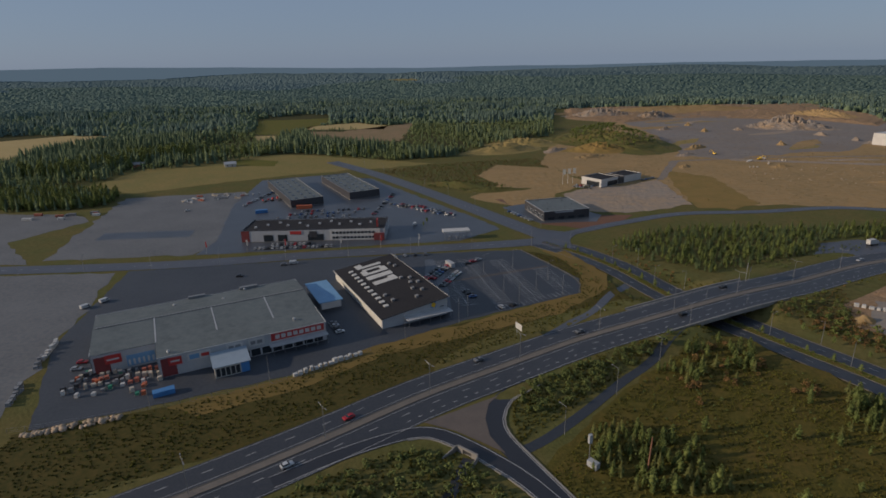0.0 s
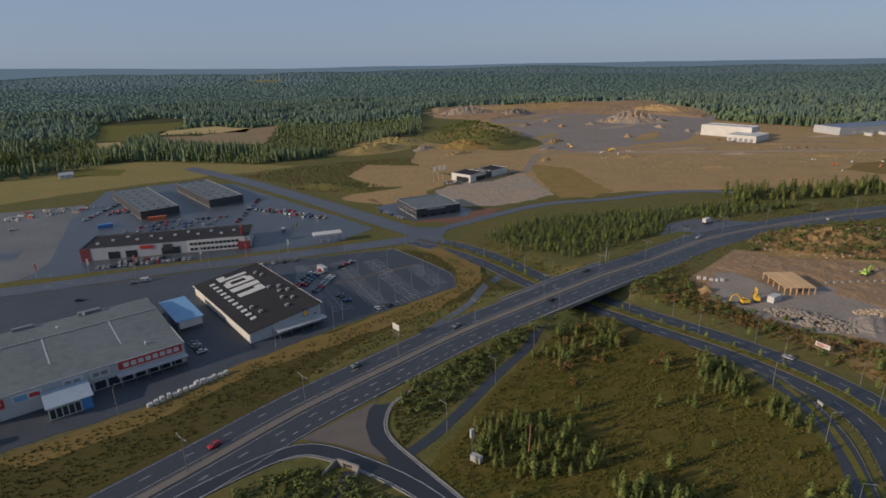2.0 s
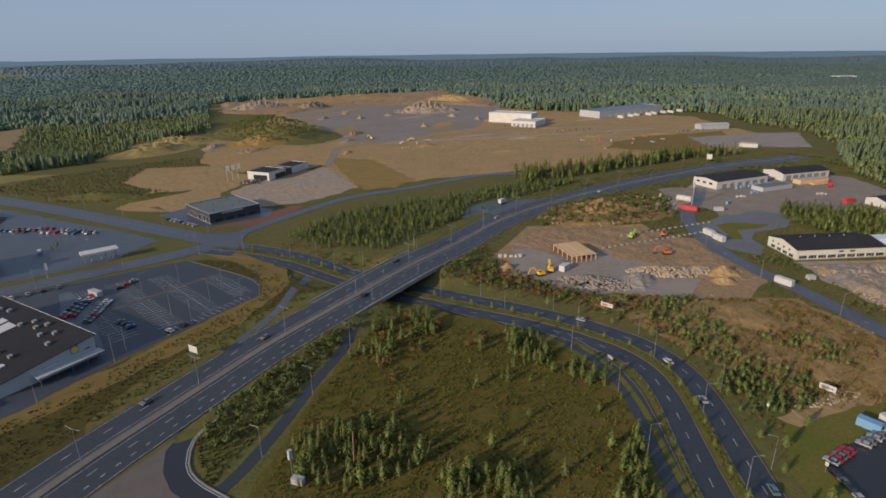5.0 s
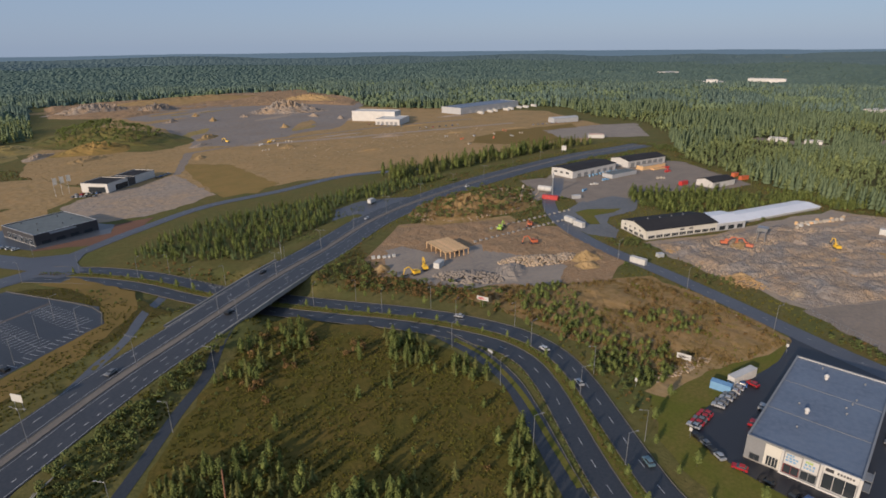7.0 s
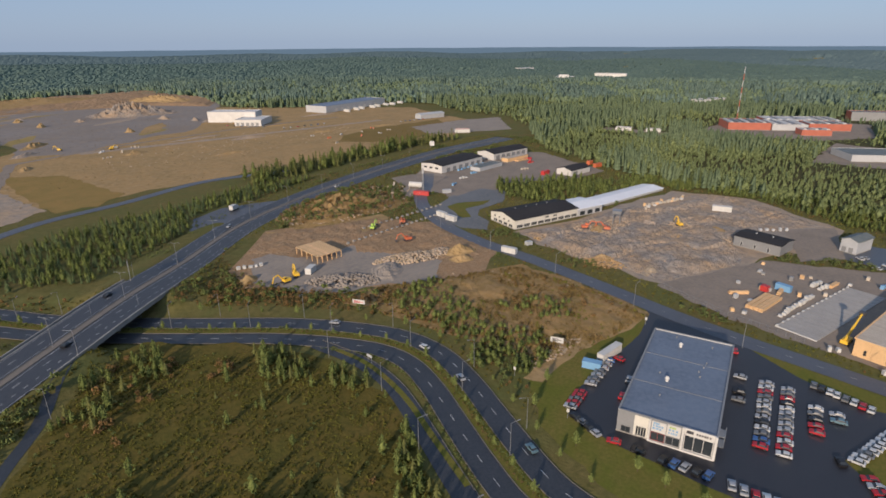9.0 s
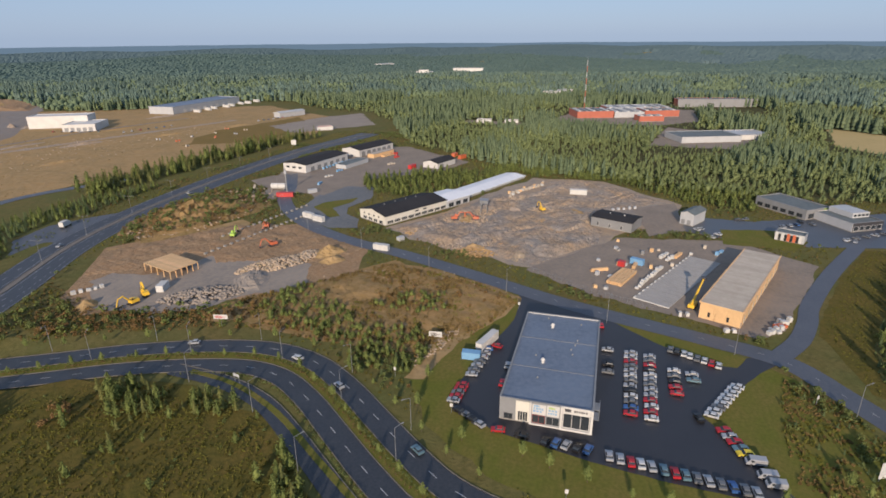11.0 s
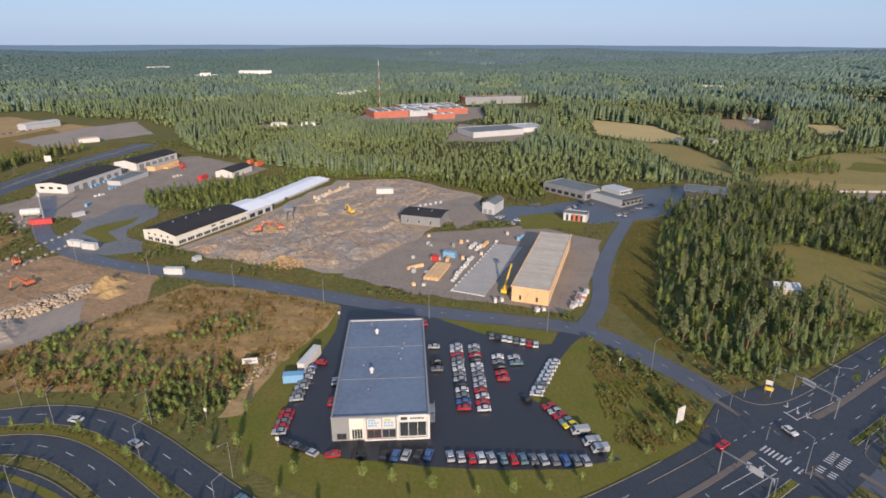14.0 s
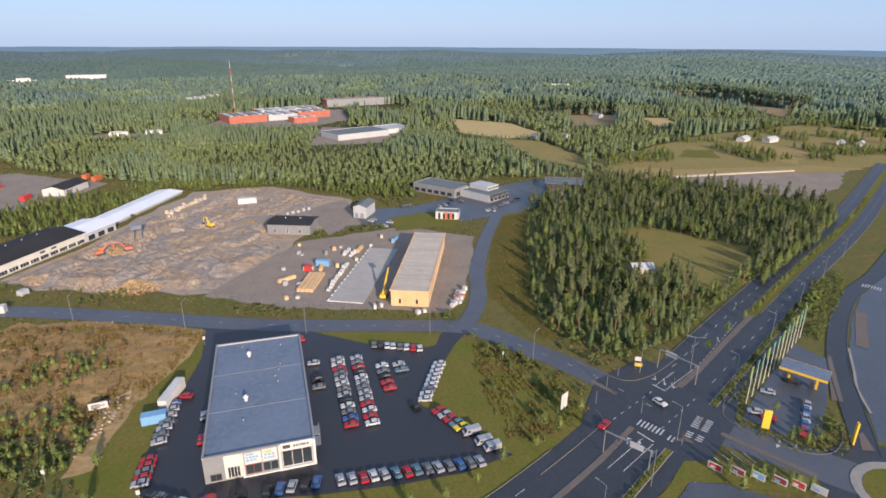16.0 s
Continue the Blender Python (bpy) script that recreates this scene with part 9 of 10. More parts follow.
for name, poly, step, lo, hi, mt, sd, dens in (
        ("slope_bushes", [(34, 176), (60, 192), (88, 206), (106, 216), (98, 206), (76, 188), (60, 174), (44, 160), (30, 150), (27, 166)], 2.4, 1.0, 3.0, M_SHRUB, 31, 0.9),
        ("north_slope_weeds", [(-130, 145), (-100, 155), (-52, 176), (-24, 198), (30, 228), (80, 252), (84, 234), (50, 214), (-5, 178), (-60, 138), (-118, 104)], 3.0, 0.4, 1.3, M_TUSSOCK, 32, 0.22),
        ("south_verge_bushes", [(-52, 112), (-30, 127), (-12, 138), (4, 137), (14, 128), (22, 112), (0, 90), (-40, 85)], 3.0, 0.8, 3.2, M_SHRUB, 33, 0.8),
        ("cut_bushes", [(152, 214), (166, 226), (172, 208), (186, 178), (196, 150), (183, 150), (180, 165), (170, 180)], 2.6, 0.7, 2.4, M_RUSTY, 34, 0.7),
        ("cut_bushes_green", [(136, 236), (170, 250), (182, 226), (166, 216), (150, 216)], 2.8, 0.8, 2.6, M_SHRUB, 35, 0.7),
        ("cut_scrub", [(134, 238), (150, 214), (168, 182), (180, 150), (186, 118), (194, 158), (178, 210), (164, 242)], 2.2, 0.5, 1.7, M_RUSTY, 131, 0.42),
        ("cut_saplings", [(140, 236), (152, 216), (170, 184), (182, 152), (188, 122), (196, 158), (180, 206), (166, 238)], 4.5, 1.5, 3.6, M_LEAF, 132, 0.4),
        ("corner_bushes", [(86, 305), (100, 280), (112, 262), (128, 262), (110, 300), (96, 318)], 3.0, 0.6, 2.0, M_RUSTY, 36, 0.5),
        ("west_verge_bushes", [(66, 300), (84, 272), (100, 246), (92, 240), (78, 262), (62, 292)], 3.2, 0.5, 1.8, M_SHRUB, 37, 0.5),
        ("fuel_hedge", [(184, -134), (206, -172), (214, -168), (196, -138), (188, -128)], 2.2, 1.5, 4.0, M_LEAF, 38, 0.9),
        ("corner_hedge", [(136, -90), (130, -98), (140, -110), (146, -106)], 1.8, 0.6, 1.6, M_LEAF, 39, 0.8),
        ("field_mound_bushes", [(-30, 512), (10, 520), (50, 505), (66, 478), (20, 470), (-14, 492)], 4.0, 0.8, 2.6, M_SHRUB, 40, 0.7),
        ("hill_bushes", [(150, 700), (180, 850), (262, 850), (268, 720), (210, 660)], 7.0, 2.0, 5.0, M_LEAF, 41, 0.7),
        ("highway_north_grass", [(160, 286), (220, 314), (330, 336), (300, 322), (222, 297), (172, 271)], 3.4, 0.5, 1.6, M_SHRUB, 42, 0.5)):
    x1, y1 = fill(poly, step, seed=sd)
    keep = (np.random.default_rng(sd).uniform(size=len(x1)) < dens) & (near_line(x1, y1, HIGHWAY[::2]) > 14.5) & (near_line(x1, y1, AVENUE[::2]) > 11.5) & (near_line(x1, y1, NORTHPATH) > 3.0)
    zz = ground_z(x1, y1)
    if name == "north_slope_weeds":
        keep &= np.array([noise.noise((a / 14.0, b / 14.0, 2.7)) for a, b in zip(x1, y1)]) > 0.12
    if name == "hill_bushes":
        zz = 20 * np.exp(-(((x1 - 212) / 52) ** 2 + ((y1 - 760) / 80) ** 2))
    stand(name, x1[keep], y1[keep], lo, hi, 0.0, "low bushes and tall weeds on the slope", sd, z=zz[keep], mats=(None, mt), form="bush")
# low planting of the avenue's strips
for name, off, y_hi, y_lo, lo, hi, mt, sd in (("median_hedge", 0.9, 400, -20, 0.5, 1.3, M_SHRUB, 61), ("median_hedge_dry", -0.5, 400, -20, 0.3, 0.9, M_STRAW, 62), ("median_hedge_far", 0.2, -136, -330, 0.6, 1.5, M_SHRUB, 63), ("flag_hedge", -11.3, -84, -150, 0.5, 1.2, M_SHRUB, 64),
                                           ("divider_bushes", -10.6, 150, 70, 0.4, 1.1, M_SHRUB, 65)):
    sp = [q_ for q_ in lamps(AVENUE, off, 2, 1.3, first, av_z, 0) if y_lo < q_[1] < y_hi]
    a = np.array(sp)
    jit = np.random.default_rng(sd).uniform(-0.5, 0.5, (len(a), 2))
    stand(name, a[:, 0] + jit[:, 0], a[:, 1] + jit[:, 1], lo, hi, 0.0, "low green and rusty planting in the avenue's strip", sd, z=a[:, 2] + 0.1, mats=(None, mt), form="bush")
for name, bed, sd in (("near_bed_hedge", NEARBED, 66), ("far_bed_hedge", FARBED, 67)):
    a = np.repeat(spline([tuple(p[:2]) for p in bed[::2]], 0.9), 2, 0)
    a = a[:, :2] + np.random.default_rng(sd).uniform(-0.55, 0.55, (len(a), 2))
    stand(name, a[:, 0], a[:, 1], 0.5, 1.2, 0.0, "low green and rusty planting in a narrow bed", sd, z=np.full(len(a), 0.15), mats=(None, M_SHRUB), form="bush")
weeds("thicket_grass", [(205, -28), (196, -40), (179, -47), (163, -48), (154, -30), (158, -22), (178, -23)], 1.3, 0.4, 1.1, "brown weeds between the young trees", 107, 0.6, False)
HARD = ("ochre_grass", "highway_asphalt", "store_asphalt", "fresh_asphalt", "lot_asphalt", "worn_asphalt", "asphalt", "grey_gravel", "dark_gravel", "quarry_floor", "mown_grass", "brown_earth", "cobble_paving", "stubble_field", "scrub_earth", "hay_meadow", "dark_soil", "yard_asphalt", "dry_grass")


def free(x, y):
    """True where nothing is paved, dug or built."""
    ok = np.ones(len(x), bool)
    for nm, poly in AREAS:
        if nm in HARD:
            ok &= ~inside(x, y, poly)
    for poly in FOOTPRINTS:
        ok &= ~inside(x, y, poly)
    for line, mid, half in WAYS:
        ok[ok] &= near_line(x[ok], y[ok], (line + offsets(line) * mid)[::2]) > half + 1.2
    return ok


EAST = [(60, 345), (130, 260), (180, 250), (300, 345), (420, 335), (600, 330), (600, 262), (540, 228), (450, 92), (452, 40), (430, -140), (345, -110), (225, -46), (205, -60), (180, -70), (150, -36), (125, -30), (110, 10), (150, 60), (190, 160)]
x1, y1 = fill(EAST, 2.6, seed=141)
ok = free(x1, y1) & ~inside(x1, y1, [(196, -44), (226, -28), (262, -40), (345, -80), (345, -112), (236, -62), (200, -60)])
x1, y1 = x1[ok], y1[ok]
zz = ground_z(x1, y1)
drift = np.array([noise.noise((a / 19.0, b / 19.0, 6.3)) for a, b in zip(x1, y1)]) + np.random.default_rng(5).uniform(-0.35, 0.35, len(x1))
for lo_d, hi_d, mt, form, nm, lo, hi, every in ((-9, -0.28, M_TUSSOCK, "tuft", "wild_grass", 0.4, 1.0, 1), (-0.28, 0.16, M_TUFT, "tuft", "wild_straw", 0.4, 1.0, 1), (0.16, 0.36, M_RUSTY, "bush", "wild_rusty_bushes", 0.5, 1.3, 1), (0.36, 9, M_SHRUB, "bush", "wild_bushes", 0.9, 2.8, 1)):
    sel = (drift >= lo_d) & (drift < hi_d)
    stand(nm, x1[sel], y1[sel], lo, hi, 0.0, "wild growth on the open ground between the plots", 142, z=zz[sel], mats=(None, mt), form=form)
x1, y1 = fill([(430, 108), (462, 135), (478, 94), (456, 36), (468, -13), (435, -61), (390, -48), (402, -12), (443, 34), (446, 92)], 3.2, seed=191)
ok = free(x1, y1)
x1, y1 = x1[ok], y1[ok]
x2, y2 = fill([(400, 120), (441, 99), (447, 45), (458, 45), (460, 110), (408, 134)], 2.6, seed=193)
ok = free(x2, y2)
x1, y1 = np.r_[x1, x2[ok]], np.r_[y1, y2[ok]]
patchy = np.array([noise.noise((a / 16.0, b / 16.0, 2.2)) for a, b in zip(x1, y1)]) > -0.18
stand("forest_edge_thicket", x1[patchy], y1[patchy], 2.2, 6.0, 0.15, "light green young trees at the forest's edge", 192, z=ground_z(x1[patchy], y1[patchy]))
x1, y1 = fill([(224, -50), (238, -47), (262, -55), (300, -70), (338, -90), (342, -104), (300, -85), (268, -73), (236, -59), (214, -54), (200, -57), (204, -52)], 1.9, seed=161)
stand("wood_verge_tufts", x1, y1, 0.3, 0.7, 0.0, "dark green tall grass along the wood's edge", 162, mats=(None, M_TUSSOCK), form="tuft")
x1, y1 = fill(WOOD_E, 2.2, holes=(GLADE,), seed=163)
sel = near_line(x1, y1, np.array([(236, -60), (214, -55), (200, -58), (183, -70), (193, -99), (220, -143), (254, -218)])) < 9
stand("wood_undergrowth", x1[sel], y1[sel], 0.8, 2.6, 0.25, "light green undergrowth at the wood's edge", 164, mats=(None, M_LEAF), form="bush")
x1, y1 = fill([(219, -178), (225, -204), (206, -182), (188, -156), (178, -140), (184, -138)], 1.8, seed=165)
stand("planted_rows", x1, y1, 0.8, 1.8, 0.0, "rows of planted shrubs beside the fuel station", 166, mats=(None, M_LEAF), form="bush")
x1, y1 = fill([(157, -88), (147, -81.5), (136, -88), (134, -95), (136, -103), (146, -112), (144, -107), (137, -99), (140, -90.5), (150, -84.5), (158, -95), (176, -126), (180, -124)], 1.3, seed=167)
stand("station_hedge", x1, y1, 0.4, 1.1, 0.0, "low green hedge round the fuel station", 168, mats=(None, M_LEAF), form="bush")
x1, y1 = fill([(-72, 575), (-15, 612), (100, 640), (128, 520), (112, 500), (60, 425), (40, 450), (0, 505)], 3.4, seed=171)
ok = free(x1, y1) & ~inside(x1, y1, [(18, 452), (58, 420), (128, 500), (112, 575), (55, 600), (30, 545), (48, 500)])
x1, y1 = x1[ok], y1[ok]
half = np.random.default_rng(8).uniform(size=len(x1)) < 0.75
stand("bank_straw", x1[half], y1[half], 0.6, 1.4, 0.0, "dry tall grass beside the street", 172, mats=(None, M_STRAW), form="tuft")
stand("bank_bushes", x1[~half], y1[~half], 0.8, 2.2, 0.0, "low bushes beside the street", 173, mats=(None, M_SHRUB), form="bush")
# sparse weeds on the plateau
x1, y1 = fill([(100, 600), (128, 520), (150, 440), (235, 412), (380, 388), (480, 378), (570, 350), (700, 400), (790, 560), (600, 900), (300, 1000), (200, 820), (130, 720)], 9.0, seed=151)
drift = np.array([noise.noise((a / 45.0, b / 45.0, 1.3)) for a, b in zip(x1, y1)]) + np.random.default_rng(6).uniform(-0.3, 0.3, len(x1))
sel = drift > 0.05
stand("plateau_weeds", x1[sel], y1[sel], 0.3, 0.8, 0.0, "low dry weeds on the bare plateau", 152, mats=(None, M_STRAW), form="tuft")
# rows of small street trees
spots = lamps(AVENUE, 0.2, 18, 9.5, first, av_z, 0, 330) + lamps(AVENUE, 13.0, 150, 13, first, flat_z, 0, 330) + lamps(AVENUE, 0.2, 520, 7, first, flat_z, 0, 700)
for k, (x, y, z, a) in enumerate(spots):
    if abs(x - BRIDGE[0]) + abs(y - BRIDGE[1]) > 26:
        plant("sapling", k % 4, x + RND.uniform(-0.6, 0.6), y + RND.uniform(-0.6, 0.6), RND.uniform(2.6, 4.6), RND.uniform(0, 360), "street trees", z=z + 0.1)
for k, (x, y) in enumerate(((147, 40), (145, 33), (143, 24), (141, 14), (141, 6), (142, -2), (145, -10), (150, -18), (153, -28), (157, -36), (160, -33), (172, 74), (158, 72), (148, 56), (163, -45), (182, -100), (190, -114), (150, -96), (140, -93), (137, -97), (-14, 372), (-12, 380), (128, -66), (130, -73), (126, -79))):
    plant("sapling", k % 4, x, y, RND.uniform(3.2, 5.2), RND.uniform(0, 360), "street trees", z=0.1)
for k, (x, y) in enumerate(((133.2, -66.8), (131, -70.8), (128.6, -74.6), (126.6, -77.6), (124.4, -81), (139.5, -90.5), (137, -93))):
    plant("birch", k % 4, x, y, RND.uniform(4.2, 5.2), k * 70, "columnar trees between the boards", 0.75, z=0.1)
for k in range(26):
    plant("birch", k % 4, 222 + k * 2.6, -158 - k * 4.4 + (k % 3), RND.uniform(5, 8), k * 50, "trees along the avenue", z=0.0)

# dark old trees round the hay field, and the goods on the yard before it
x1, y1 = fill([(-345, 430), (-300, 434), (-272, 449), (-285, 480), (-330, 494), (-400, 505), (-430, 470)], 4.4, seed=181)
stand("yard_edge_wood", x1, y1, 7, 13, 0.45, "dark dense clump of trees beside the yard", 182, detail=False, mats=(M_FOREST, None))
x1, y1 = fill([(-450, 572), (-404, 562), (-374, 580), (-332, 680), (-318, 704), (-345, 745), (-400, 650), (-455, 615)], 5.0, seed=183)
stand("field_belt", x1, y1, 10, 17, 0.4, "tall dark trees along the hay field", 184, detail=False, mats=(M_FOREST, None))
x1, y1 = fill([(-318, 700), (-250, 702), (-180, 712), (-95, 665), (-90, 676), (-178, 728), (-255, 716), (-320, 716)], 6.0, seed=185)
stand("field_edge_trees", x1, y1, 6, 14, 0.3, "loose row of trees at the far edge of the hay field", 186, detail=False, mats=(M_FOREST, None))
yard = random.Random(61)
for k in range(26):
    if k % 3:
        pallet_stack(yard.uniform(-222, -158), yard.uniform(452, 482), yard.uniform(-30, 40), yard.randint(2, 4), (M_TARP, M_BOARD, M_LGREY, M_MGREY, M_BRICK)[k % 5], "building goods lying about the bare yard", 2.0, 420 + k)
    else:
        container(yard.uniform(-330, -262), yard.uniform(404, 420), yard.uniform(-20, 20), (M_BRICK, M_TARP, M_MGREY)[k // 3 % 3], ("rusty red crate on the side yard", "white bundle on the side yard", "grey crate on the side yard")[k // 3 % 3], (yard.uniform(4, 8), 2.2, yard.uniform(1.2, 2.2)), name="goods_stack")
container(-143, 413, 20, M_BLUE, "dark blue crates stacked at the car yard", (9, 3, 2.4))
container(-115, 425, 8, M_ORANGE, "orange transport container among used cars", (12, 2.6, 2.6))

# ---- woods out to the horizon ----
OPEN = [(-420, 60), (-420, 470), (-345, 555), (-250, 640), (-150, 668), (-60, 640), (6, 660), (52, 750), (154, 832), (178, 978), (230, 1265), (640, 1290), (745, 1060), (640, 800), (700, 700), (830, 668), (845, 560), (765, 450), (752, 372), (668, 300), (600, 262), (540, 225), (490, 150),
        (458, 92), (450, 40), (425, -10), (425, -60), (425, -150), (410, -190), (420, -330), (520, -480), (300, -600), (60, -500), (-100, -300), (-420, -200)]
FIELDS = []


def field(name, outline, material, label, z=0.03, seed=1, wobble=6):
    """Open land among the woods."""
    FIELDS.append(outline)
    if material:
        patch(name, outline, material, z, label, wobble, seed=seed)


field("far_field", [(760, -178), (640, -152), (596, -190), (606, -240), (700, -236)], M_STUBBLE, "pale stubble field among the woods", seed=50)
field("far_field", [(600, -180), (480, -176), (440, -196), (490, -218), (570, -218)], M_HAY, "yellow-green field among the woods", seed=51)
PASTURE = [(405, -210), (470, -212), (530, -325), (575, -420), (620, -610), (480, -640), (395, -450), (395, -300)]
field("pasture", PASTURE, M_HAY, "green pasture sloping among the woods", seed=58)
field("far_field", [(718, -424), (706, -452), (645, -430), (636, -392)], M_STUBBLE, "pale stubble field among the woods", seed=52)
field("far_field", [(592, -598), (566, -665), (503, -600), (520, -560)], M_STUBBLE, "pale stubble field among the woods", seed=57)
field("felled_strip", [(761, -340), (752, -404), (690, -372), (663, -347), (666, -299)], M_CLEARCUT, "reddish felled strip before a row of pines", seed=64)
field("felled_strip", [(985, -655), (953, -716), (854, -707), (745, -695), (680, -613), (782, -652), (849, -640)], M_CLEARCUT, "reddish felled strip before a row of pines", seed=65)
field("far_field", [(-790, 900), (-700, 965), (-553, 930), (-556, 800), (-552, 680), (-700, 730)], M_STUBBLE, "yellow field among the woods", seed=53)
field("far_meadow", [(-311, 921), (-383, 1161), (-323, 1263), (-252, 1226), (-223, 1063), (-250, 960), (-263, 898)], M_LAWN, "green meadow before a far farm", seed=54)
field("far_field", [(-238, 970), (-246, 1014), (-171, 1070), (-104, 1003), (-105, 955)], M_STUBBLE, "yellow strip among the woods", seed=55)
field("felled_strip", [(-205, 840), (-225, 938), (-172, 930), (-114, 1000), (-64, 1040), (-63, 960), (-68, 806), (-143, 821)], M_CLEARCUT, "reddish felled ground among the woods", seed=56)
field("far_field", [(-280, 828), (-303, 896), (-270, 896), (-250, 835)], M_STUBBLE, "yellow strip among the woods", seed=59)
field("", [(-350, 520), (-335, 600), (-262, 640), (-205, 715), (-160, 695), (-100, 660), (-70, 650), (-75, 560), (-275, 500)], None, "")
field("town_ground", [(740, 122), (800, 112), (905, 62), (898, -48), (780, -50), (735, 0), (728, 60)], M_DARKGRAVEL, "paved ground between the town's works", 0.05, 60, 4)
field("town_ground", [(600, 10), (720, -10), (690, -110), (600, -60)], M_DARKGRAVEL, "paved ground round a market hall", 0.05, 61, 4)
field("town_ground", [(722, 222), (700, 226), (690, 144), (714, 140)], M_DARKGRAVEL, "small paved lot in the wood", 0.05, 62, 4)
field("", [(895, -150), (945, -140), (980, -20), (920, -10)], None, "")
for k, poly in enumerate(([(442, -240), (425, -264), (400, -244), (410, -216)], [(531, -379), (508, -405), (457, -427), (419, -376), (463, -348)], [(578, -592), (548, -621), (502, -564), (527, -543)], [(470, -300), (500, -330), (490, -350), (455, -330)], [(440, -470), (470, -500), (450, -540), (420, -500)])):
    patch("stubble_strip", poly, M_FIELD if k < 3 else M_LAWN, 0.06, "dry stubble strip in the pasture" if k < 3 else "fresh green strip in the pasture", 4, seed=70 + k)
patch("stubble_strip", [(549, -398), (475, -436), (448, -411), (462, -377)], M_FIELD, 0.08, "ochre slope in the pasture", 3, seed=76)
patch("bare_strip", [(444, -234), (424, -263), (412, -383), (393, -412), (387, -382), (406, -241)], M_FIELD, 0.10, "bare sandy strip behind the works field", 3, seed=77)
x1, y1 = fill(PASTURE, 6.0, seed=71)
cl = np.array([noise.noise((a / 34.0, b / 34.0, 7.7)) for a, b in zip(x1, y1)])
keep = (cl > 0.08) & ~inside(x1, y1, [(549, -398), (475, -436), (448, -411), (462, -377)]) & ~inside(x1, y1, [(444, -234), (424, -263), (412, -383), (393, -412), (387, -382), (406, -241)]) & ~inside(x1, y1, [(345, -255), (360, -225), (420, -205), (450, -300), (400, -350), (345, -300)])
stand("pasture_trees", x1[keep], y1[keep], 3, 10, 0.25, "clumps of trees in the pasture", 72)


def woods(name, r0, r1, step, lo, hi, share, templates_c, templates_l, mats, label, seed, wide=1.0):
    """A ring of forest: dark tall conifers and lower broadleaf trees in drifts, low growth before the fields."""
    q = np.random.default_rng(seed)
    n = int(2 * r1 / step)
    ax = (np.arange(n) - n / 2) * step
    X, Y = np.meshgrid(ax + 60, ax + 60)
    X, Y = X.ravel(), Y.ravel()
    r = np.hypot(X - 60, Y - 60)
    az = np.degrees(np.arctan2(X - 60, Y - 60))
    ok = (r >= r0) & (r < r1) & (az > -60) & (az < 158)
    X, Y = X[ok], Y[ok]
    X, Y = X + q.uniform(-1.1, 1.1, len(X)) * step, Y + q.uniform(-1.1, 1.1, len(X)) * step
    ok = ~inside(X, Y, OPEN)
    for f in FIELDS:
        ok &= ~inside(X, Y, f)
    ok &= near_line(X, Y, HIGHWAY[::4]) > 14
    X, Y = X[ok], Y[ok]
    low = np.zeros(len(X), bool)
    r = np.hypot(X - 60, Y - 60)
    for f in FIELDS:
        for d in (25, 55):
            low |= inside(X + (X - 60) / r * d, Y + (Y - 60) / r * d, f)
    n = len(X)
    stands = np.array([noise.noise((a / 120.0, b / 80.0, 9.2)) for a, b in zip(X, Y)])
    fine = np.array([noise.noise((a / 30.0, b / 30.0, 1.2)) for a, b in zip(X, Y)])
    conif = q.uniform(size=n) < np.clip(share + 2.1 * stands + 0.35 * fine, 0.04, 0.96)
    h = lo + (hi - lo) * np.clip(0.45 + 1.3 * stands + 0.35 * fine + q.uniform(-0.28, 0.28, n), 0, 1)
    h = np.where(conif, h * 1.12, h * 0.82) * np.where(low, 0.42, 1.0)
    Z = hills(X, Y)
    rot = q.uniform(0, 6.28, n)
    for sel, tt, mt, nm in ((conif, templates_c, mats[0], name + "_conifers"), (~conif, templates_l, mats[1], name + "_broadleaf")):
        merged(nm, tt, X[sel], Y[sel], Z[sel], h[sel] * wide * q.uniform(0.8, 1.25, sel.sum()), rot[sel], q.integers(0, len(tt), sel.sum()), mt, label, "forest", h[sel])


CON3, CON2 = [simple_conifer(100 + k, 4, 4) for k in range(4)], [simple_conifer(110 + k, 2, 3) for k in range(4)]
LEA2 = [dome_shape(130 + k, 5) for k in range(6)]
# leaf colour with haze mixed in
M_FLEAF = mat("hazed_leaves", (0.132, 0.172, 0.094), (0.105, 0.142, 0.084), 0.95, big=90, small=9, vary=0.2, spec=0.1)
SLIM = [crown_shape(160 + k, 17, 0.04, 0.25, 0.13, 0.5) for k in range(6)]
SLIM2 = [crown_shape(170 + k, 9, 0.04, 0.26, 0.16, 0.5) for k in range(6)]
woods("near_forest", 0, 640, 4.6, 5.0, 13, 0.20, CON3, SLIM, (M_FOREST, M_YOUNG), "mixed spruce and birch forest round the town", 9, 1.05)
woods("wide_forest", 640, 950, 7.0, 6.0, 17, 0.45, CON3, SLIM2, (M_FOREST, M_YOUNG), "mixed spruce and birch forest round the town", 1)
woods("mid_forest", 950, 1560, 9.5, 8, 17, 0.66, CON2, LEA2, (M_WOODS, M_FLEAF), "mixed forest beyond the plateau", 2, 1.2)


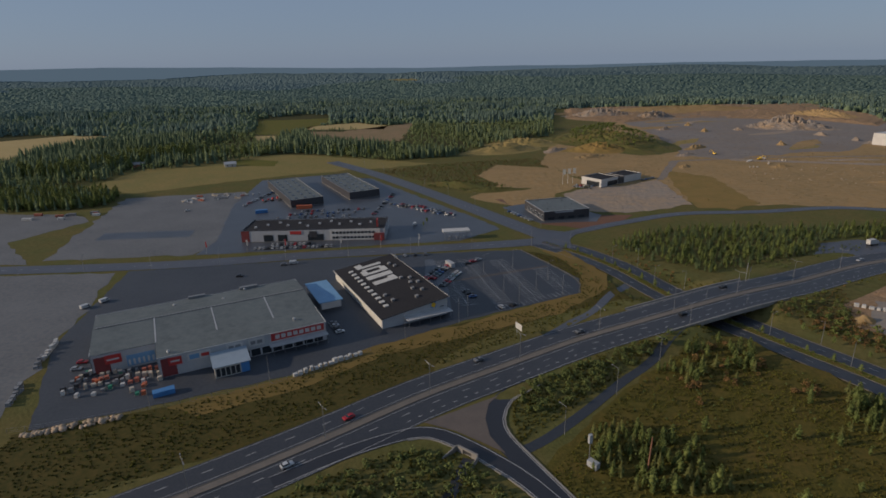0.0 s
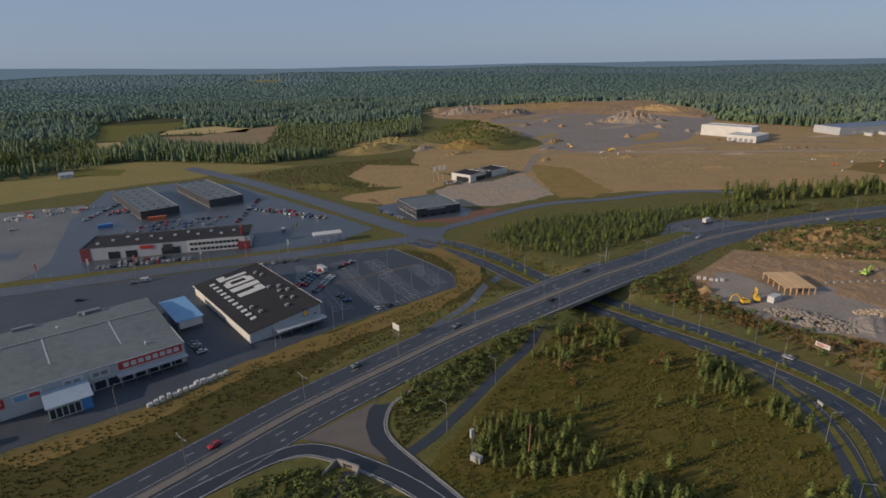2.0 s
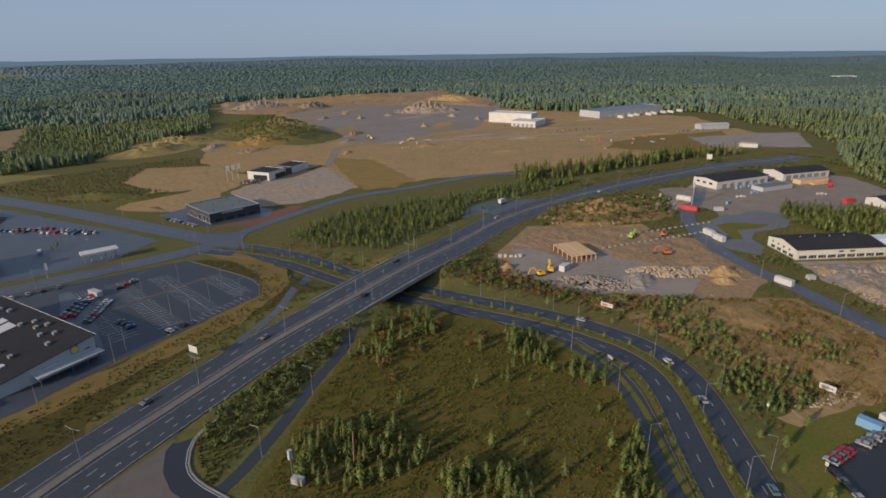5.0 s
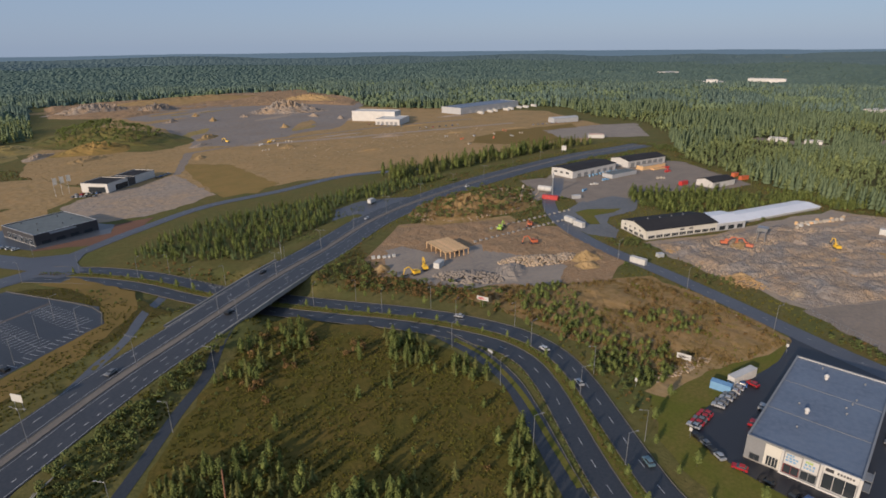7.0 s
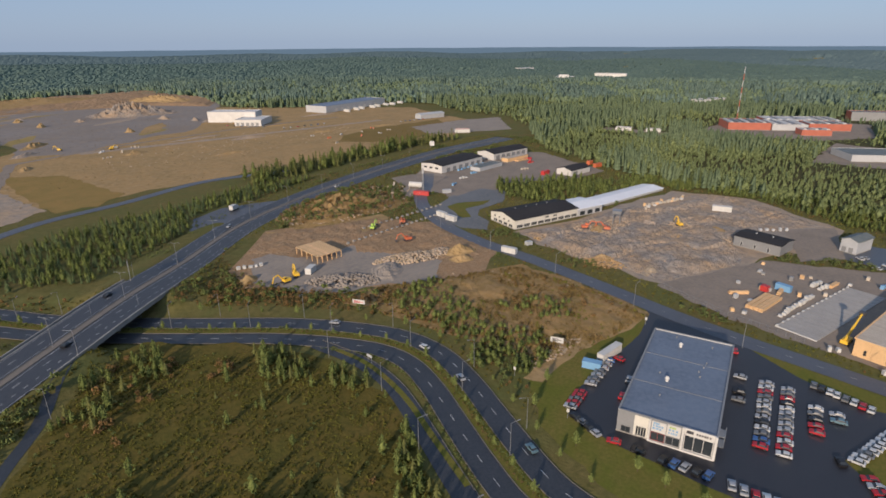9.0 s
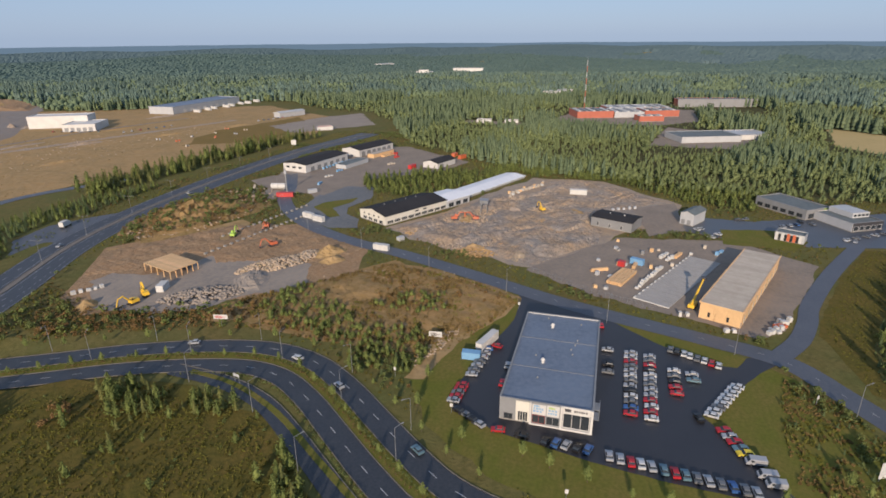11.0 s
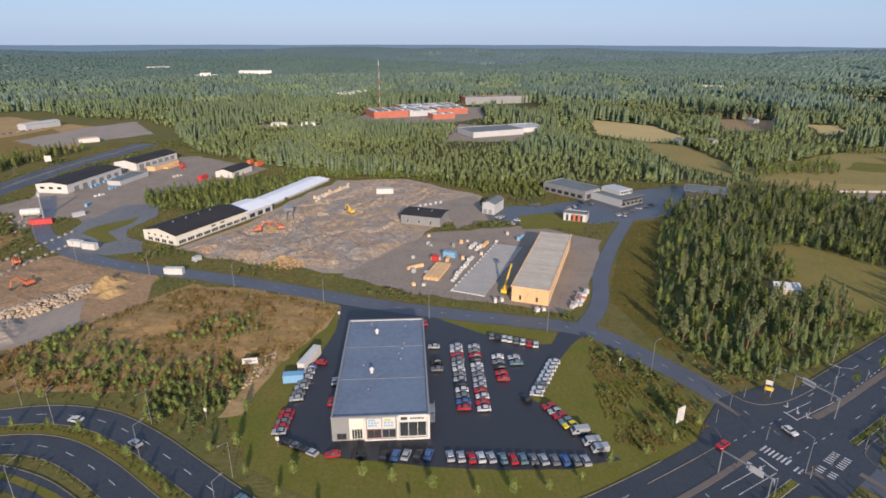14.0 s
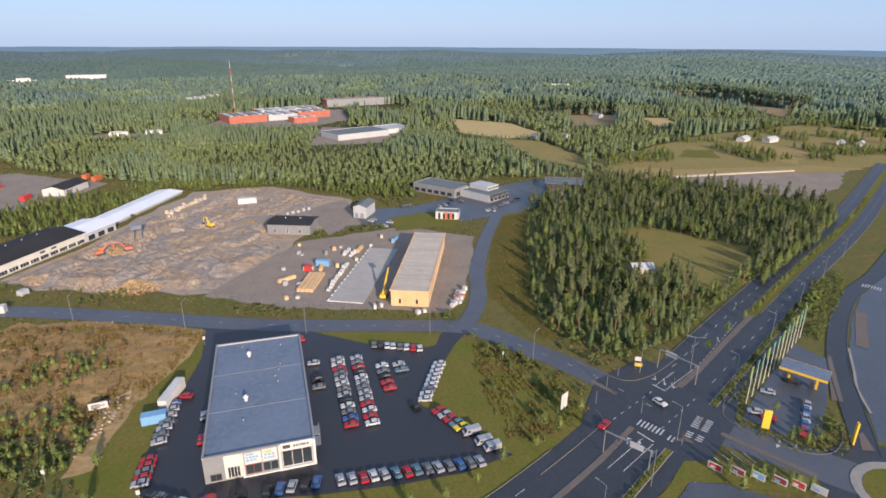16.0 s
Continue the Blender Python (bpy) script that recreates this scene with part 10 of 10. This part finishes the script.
STEM = [(np.array([(0.014, 0, 0), (-0.007, 0.012, 0), (-0.007, -0.012, 0), (0, 0, 0.9)]), np.array([(0, 1, 3), (1, 2, 3), (2, 0, 3)]))]
for sd, line in ((1, [(772, -325), (764, -372), (756, -412)]), (2, [(990, -640), (975, -690), (955, -726), (900, -718), (845, -716)]), (3, [(735, -706), (790, -712), (840, -716)])):
    q = np.random.default_rng(200 + sd)
    ln = spline(line, 4.0)
    x1, y1 = (np.repeat(ln[:, k], 2) + q.uniform(-11, 11, 2 * len(ln)) for k in (0, 1))
    h1, z1, r1 = q.uniform(17, 24, len(x1)), hills(x1, y1), q.uniform(0, 6.28, len(x1))
    merged("edge_pine_crowns", [crown_shape(400 + k, 24, 0.5, 0.11, 0.085, 0.4) for k in range(4)], x1, y1, z1, h1, r1, q.integers(0, 4, len(x1)), M_FOREST, "row of tall pines behind felled ground", "trees", h1)
    merged("edge_pine_stems", STEM, x1, y1, z1, h1, r1, np.zeros(len(x1), int), M_PINEBARK, "bare reddish stems of a row of tall pines", "trees", h1)


def canopy(r0, r1, rows, turn_step):
    """The roof of the far forest as one uneven sheet, with a few clearings, out to the edge of the land."""
    q = np.random.default_rng(77)
    az = np.radians(np.arange(-62, 160, turn_step))
    rr = 1.0 / np.linspace(1.0 / r0, 1.0 / r1, rows)
    A, D = np.meshgrid(az, rr)
    A = A + radians(turn_step) * q.uniform(-0.4, 0.4, A.shape)
    D = D * (1 + q.uniform(-0.004, 0.004, D.shape))
    x, y = (60 + D * np.sin(A)).ravel(), (60 + D * np.cos(A)).ravel()
    big = np.array([noise.noise((a / 330.0, b / 240.0, 4.7)) for a, b in zip(x, y)])
    gap = np.array([noise.noise((a / 420.0 + 5, b / 150.0, 8.3)) for a, b in zip(x, y)])
    clear = gap > 0.56
    z = hills(x, y) + np.where(clear, 1.5, 10 + 6 * big + q.uniform(-2.2, 2.6, len(x)))
    z[:A.shape[1]] -= 14
    n1, n2 = A.shape[1], A.shape[0]
    i = np.arange(n1 * n2).reshape(n2, n1)
    f = np.stack([i[:-1, :-1], i[1:, :-1], i[1:, 1:], i[:-1, 1:]], -1).reshape(-1, 4)
    for poly in FIELDS:
        f = f[~inside(x[f].mean(1), y[f].mean(1), poly)]
    me = bpy.data.meshes.new("far_forest")
    me.from_pydata(np.stack([x, y, z], 1).tolist(), [], f.tolist())
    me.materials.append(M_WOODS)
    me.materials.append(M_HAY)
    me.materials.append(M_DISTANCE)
    # beyond roughly 2600 m the more strongly haze-tinted material is used
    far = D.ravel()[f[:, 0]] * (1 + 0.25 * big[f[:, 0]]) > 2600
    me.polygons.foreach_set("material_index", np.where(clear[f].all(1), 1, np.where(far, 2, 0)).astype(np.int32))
    tagged(new("far_forest", me), "distant haze-tinted forest rolling out to the horizon", "forest", kind="stuff")


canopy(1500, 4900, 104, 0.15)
# the floor of the woods
floor_face = [not inside(GX.ravel()[list(p.vertices)], GY.ravel()[list(p.vertices)], OPEN).any() for p in ground.data.polygons]
ground.data.materials.append(M_FLOOR)
ground.data.polygons.foreach_set("material_index", np.array(floor_face, np.int32))

# the hazy edge of the land: an added strip whose haze is glowing colour
M_HAZE = bpy.data.materials.new("haze_glow")
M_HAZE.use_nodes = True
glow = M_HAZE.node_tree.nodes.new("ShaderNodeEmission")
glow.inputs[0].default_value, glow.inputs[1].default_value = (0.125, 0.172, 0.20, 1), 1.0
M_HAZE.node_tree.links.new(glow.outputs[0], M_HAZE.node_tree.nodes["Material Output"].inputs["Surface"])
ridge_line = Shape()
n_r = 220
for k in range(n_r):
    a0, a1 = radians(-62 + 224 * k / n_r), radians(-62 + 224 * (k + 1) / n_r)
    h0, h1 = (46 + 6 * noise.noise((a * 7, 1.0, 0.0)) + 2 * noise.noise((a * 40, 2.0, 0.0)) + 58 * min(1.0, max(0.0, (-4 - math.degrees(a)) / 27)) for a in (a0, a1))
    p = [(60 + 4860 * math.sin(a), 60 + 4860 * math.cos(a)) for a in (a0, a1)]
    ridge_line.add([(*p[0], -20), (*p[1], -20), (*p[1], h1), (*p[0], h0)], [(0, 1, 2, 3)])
tagged(new("backdrop", ridge_line.mesh("backdrop", M_HAZE)), "glowing haze-coloured strip along the horizon", "backdrop", kind="structure")
container(401, -246, -92, M_BOARD, "long pale row of stacked boards at the pit", (104, 2.4, 0.9))
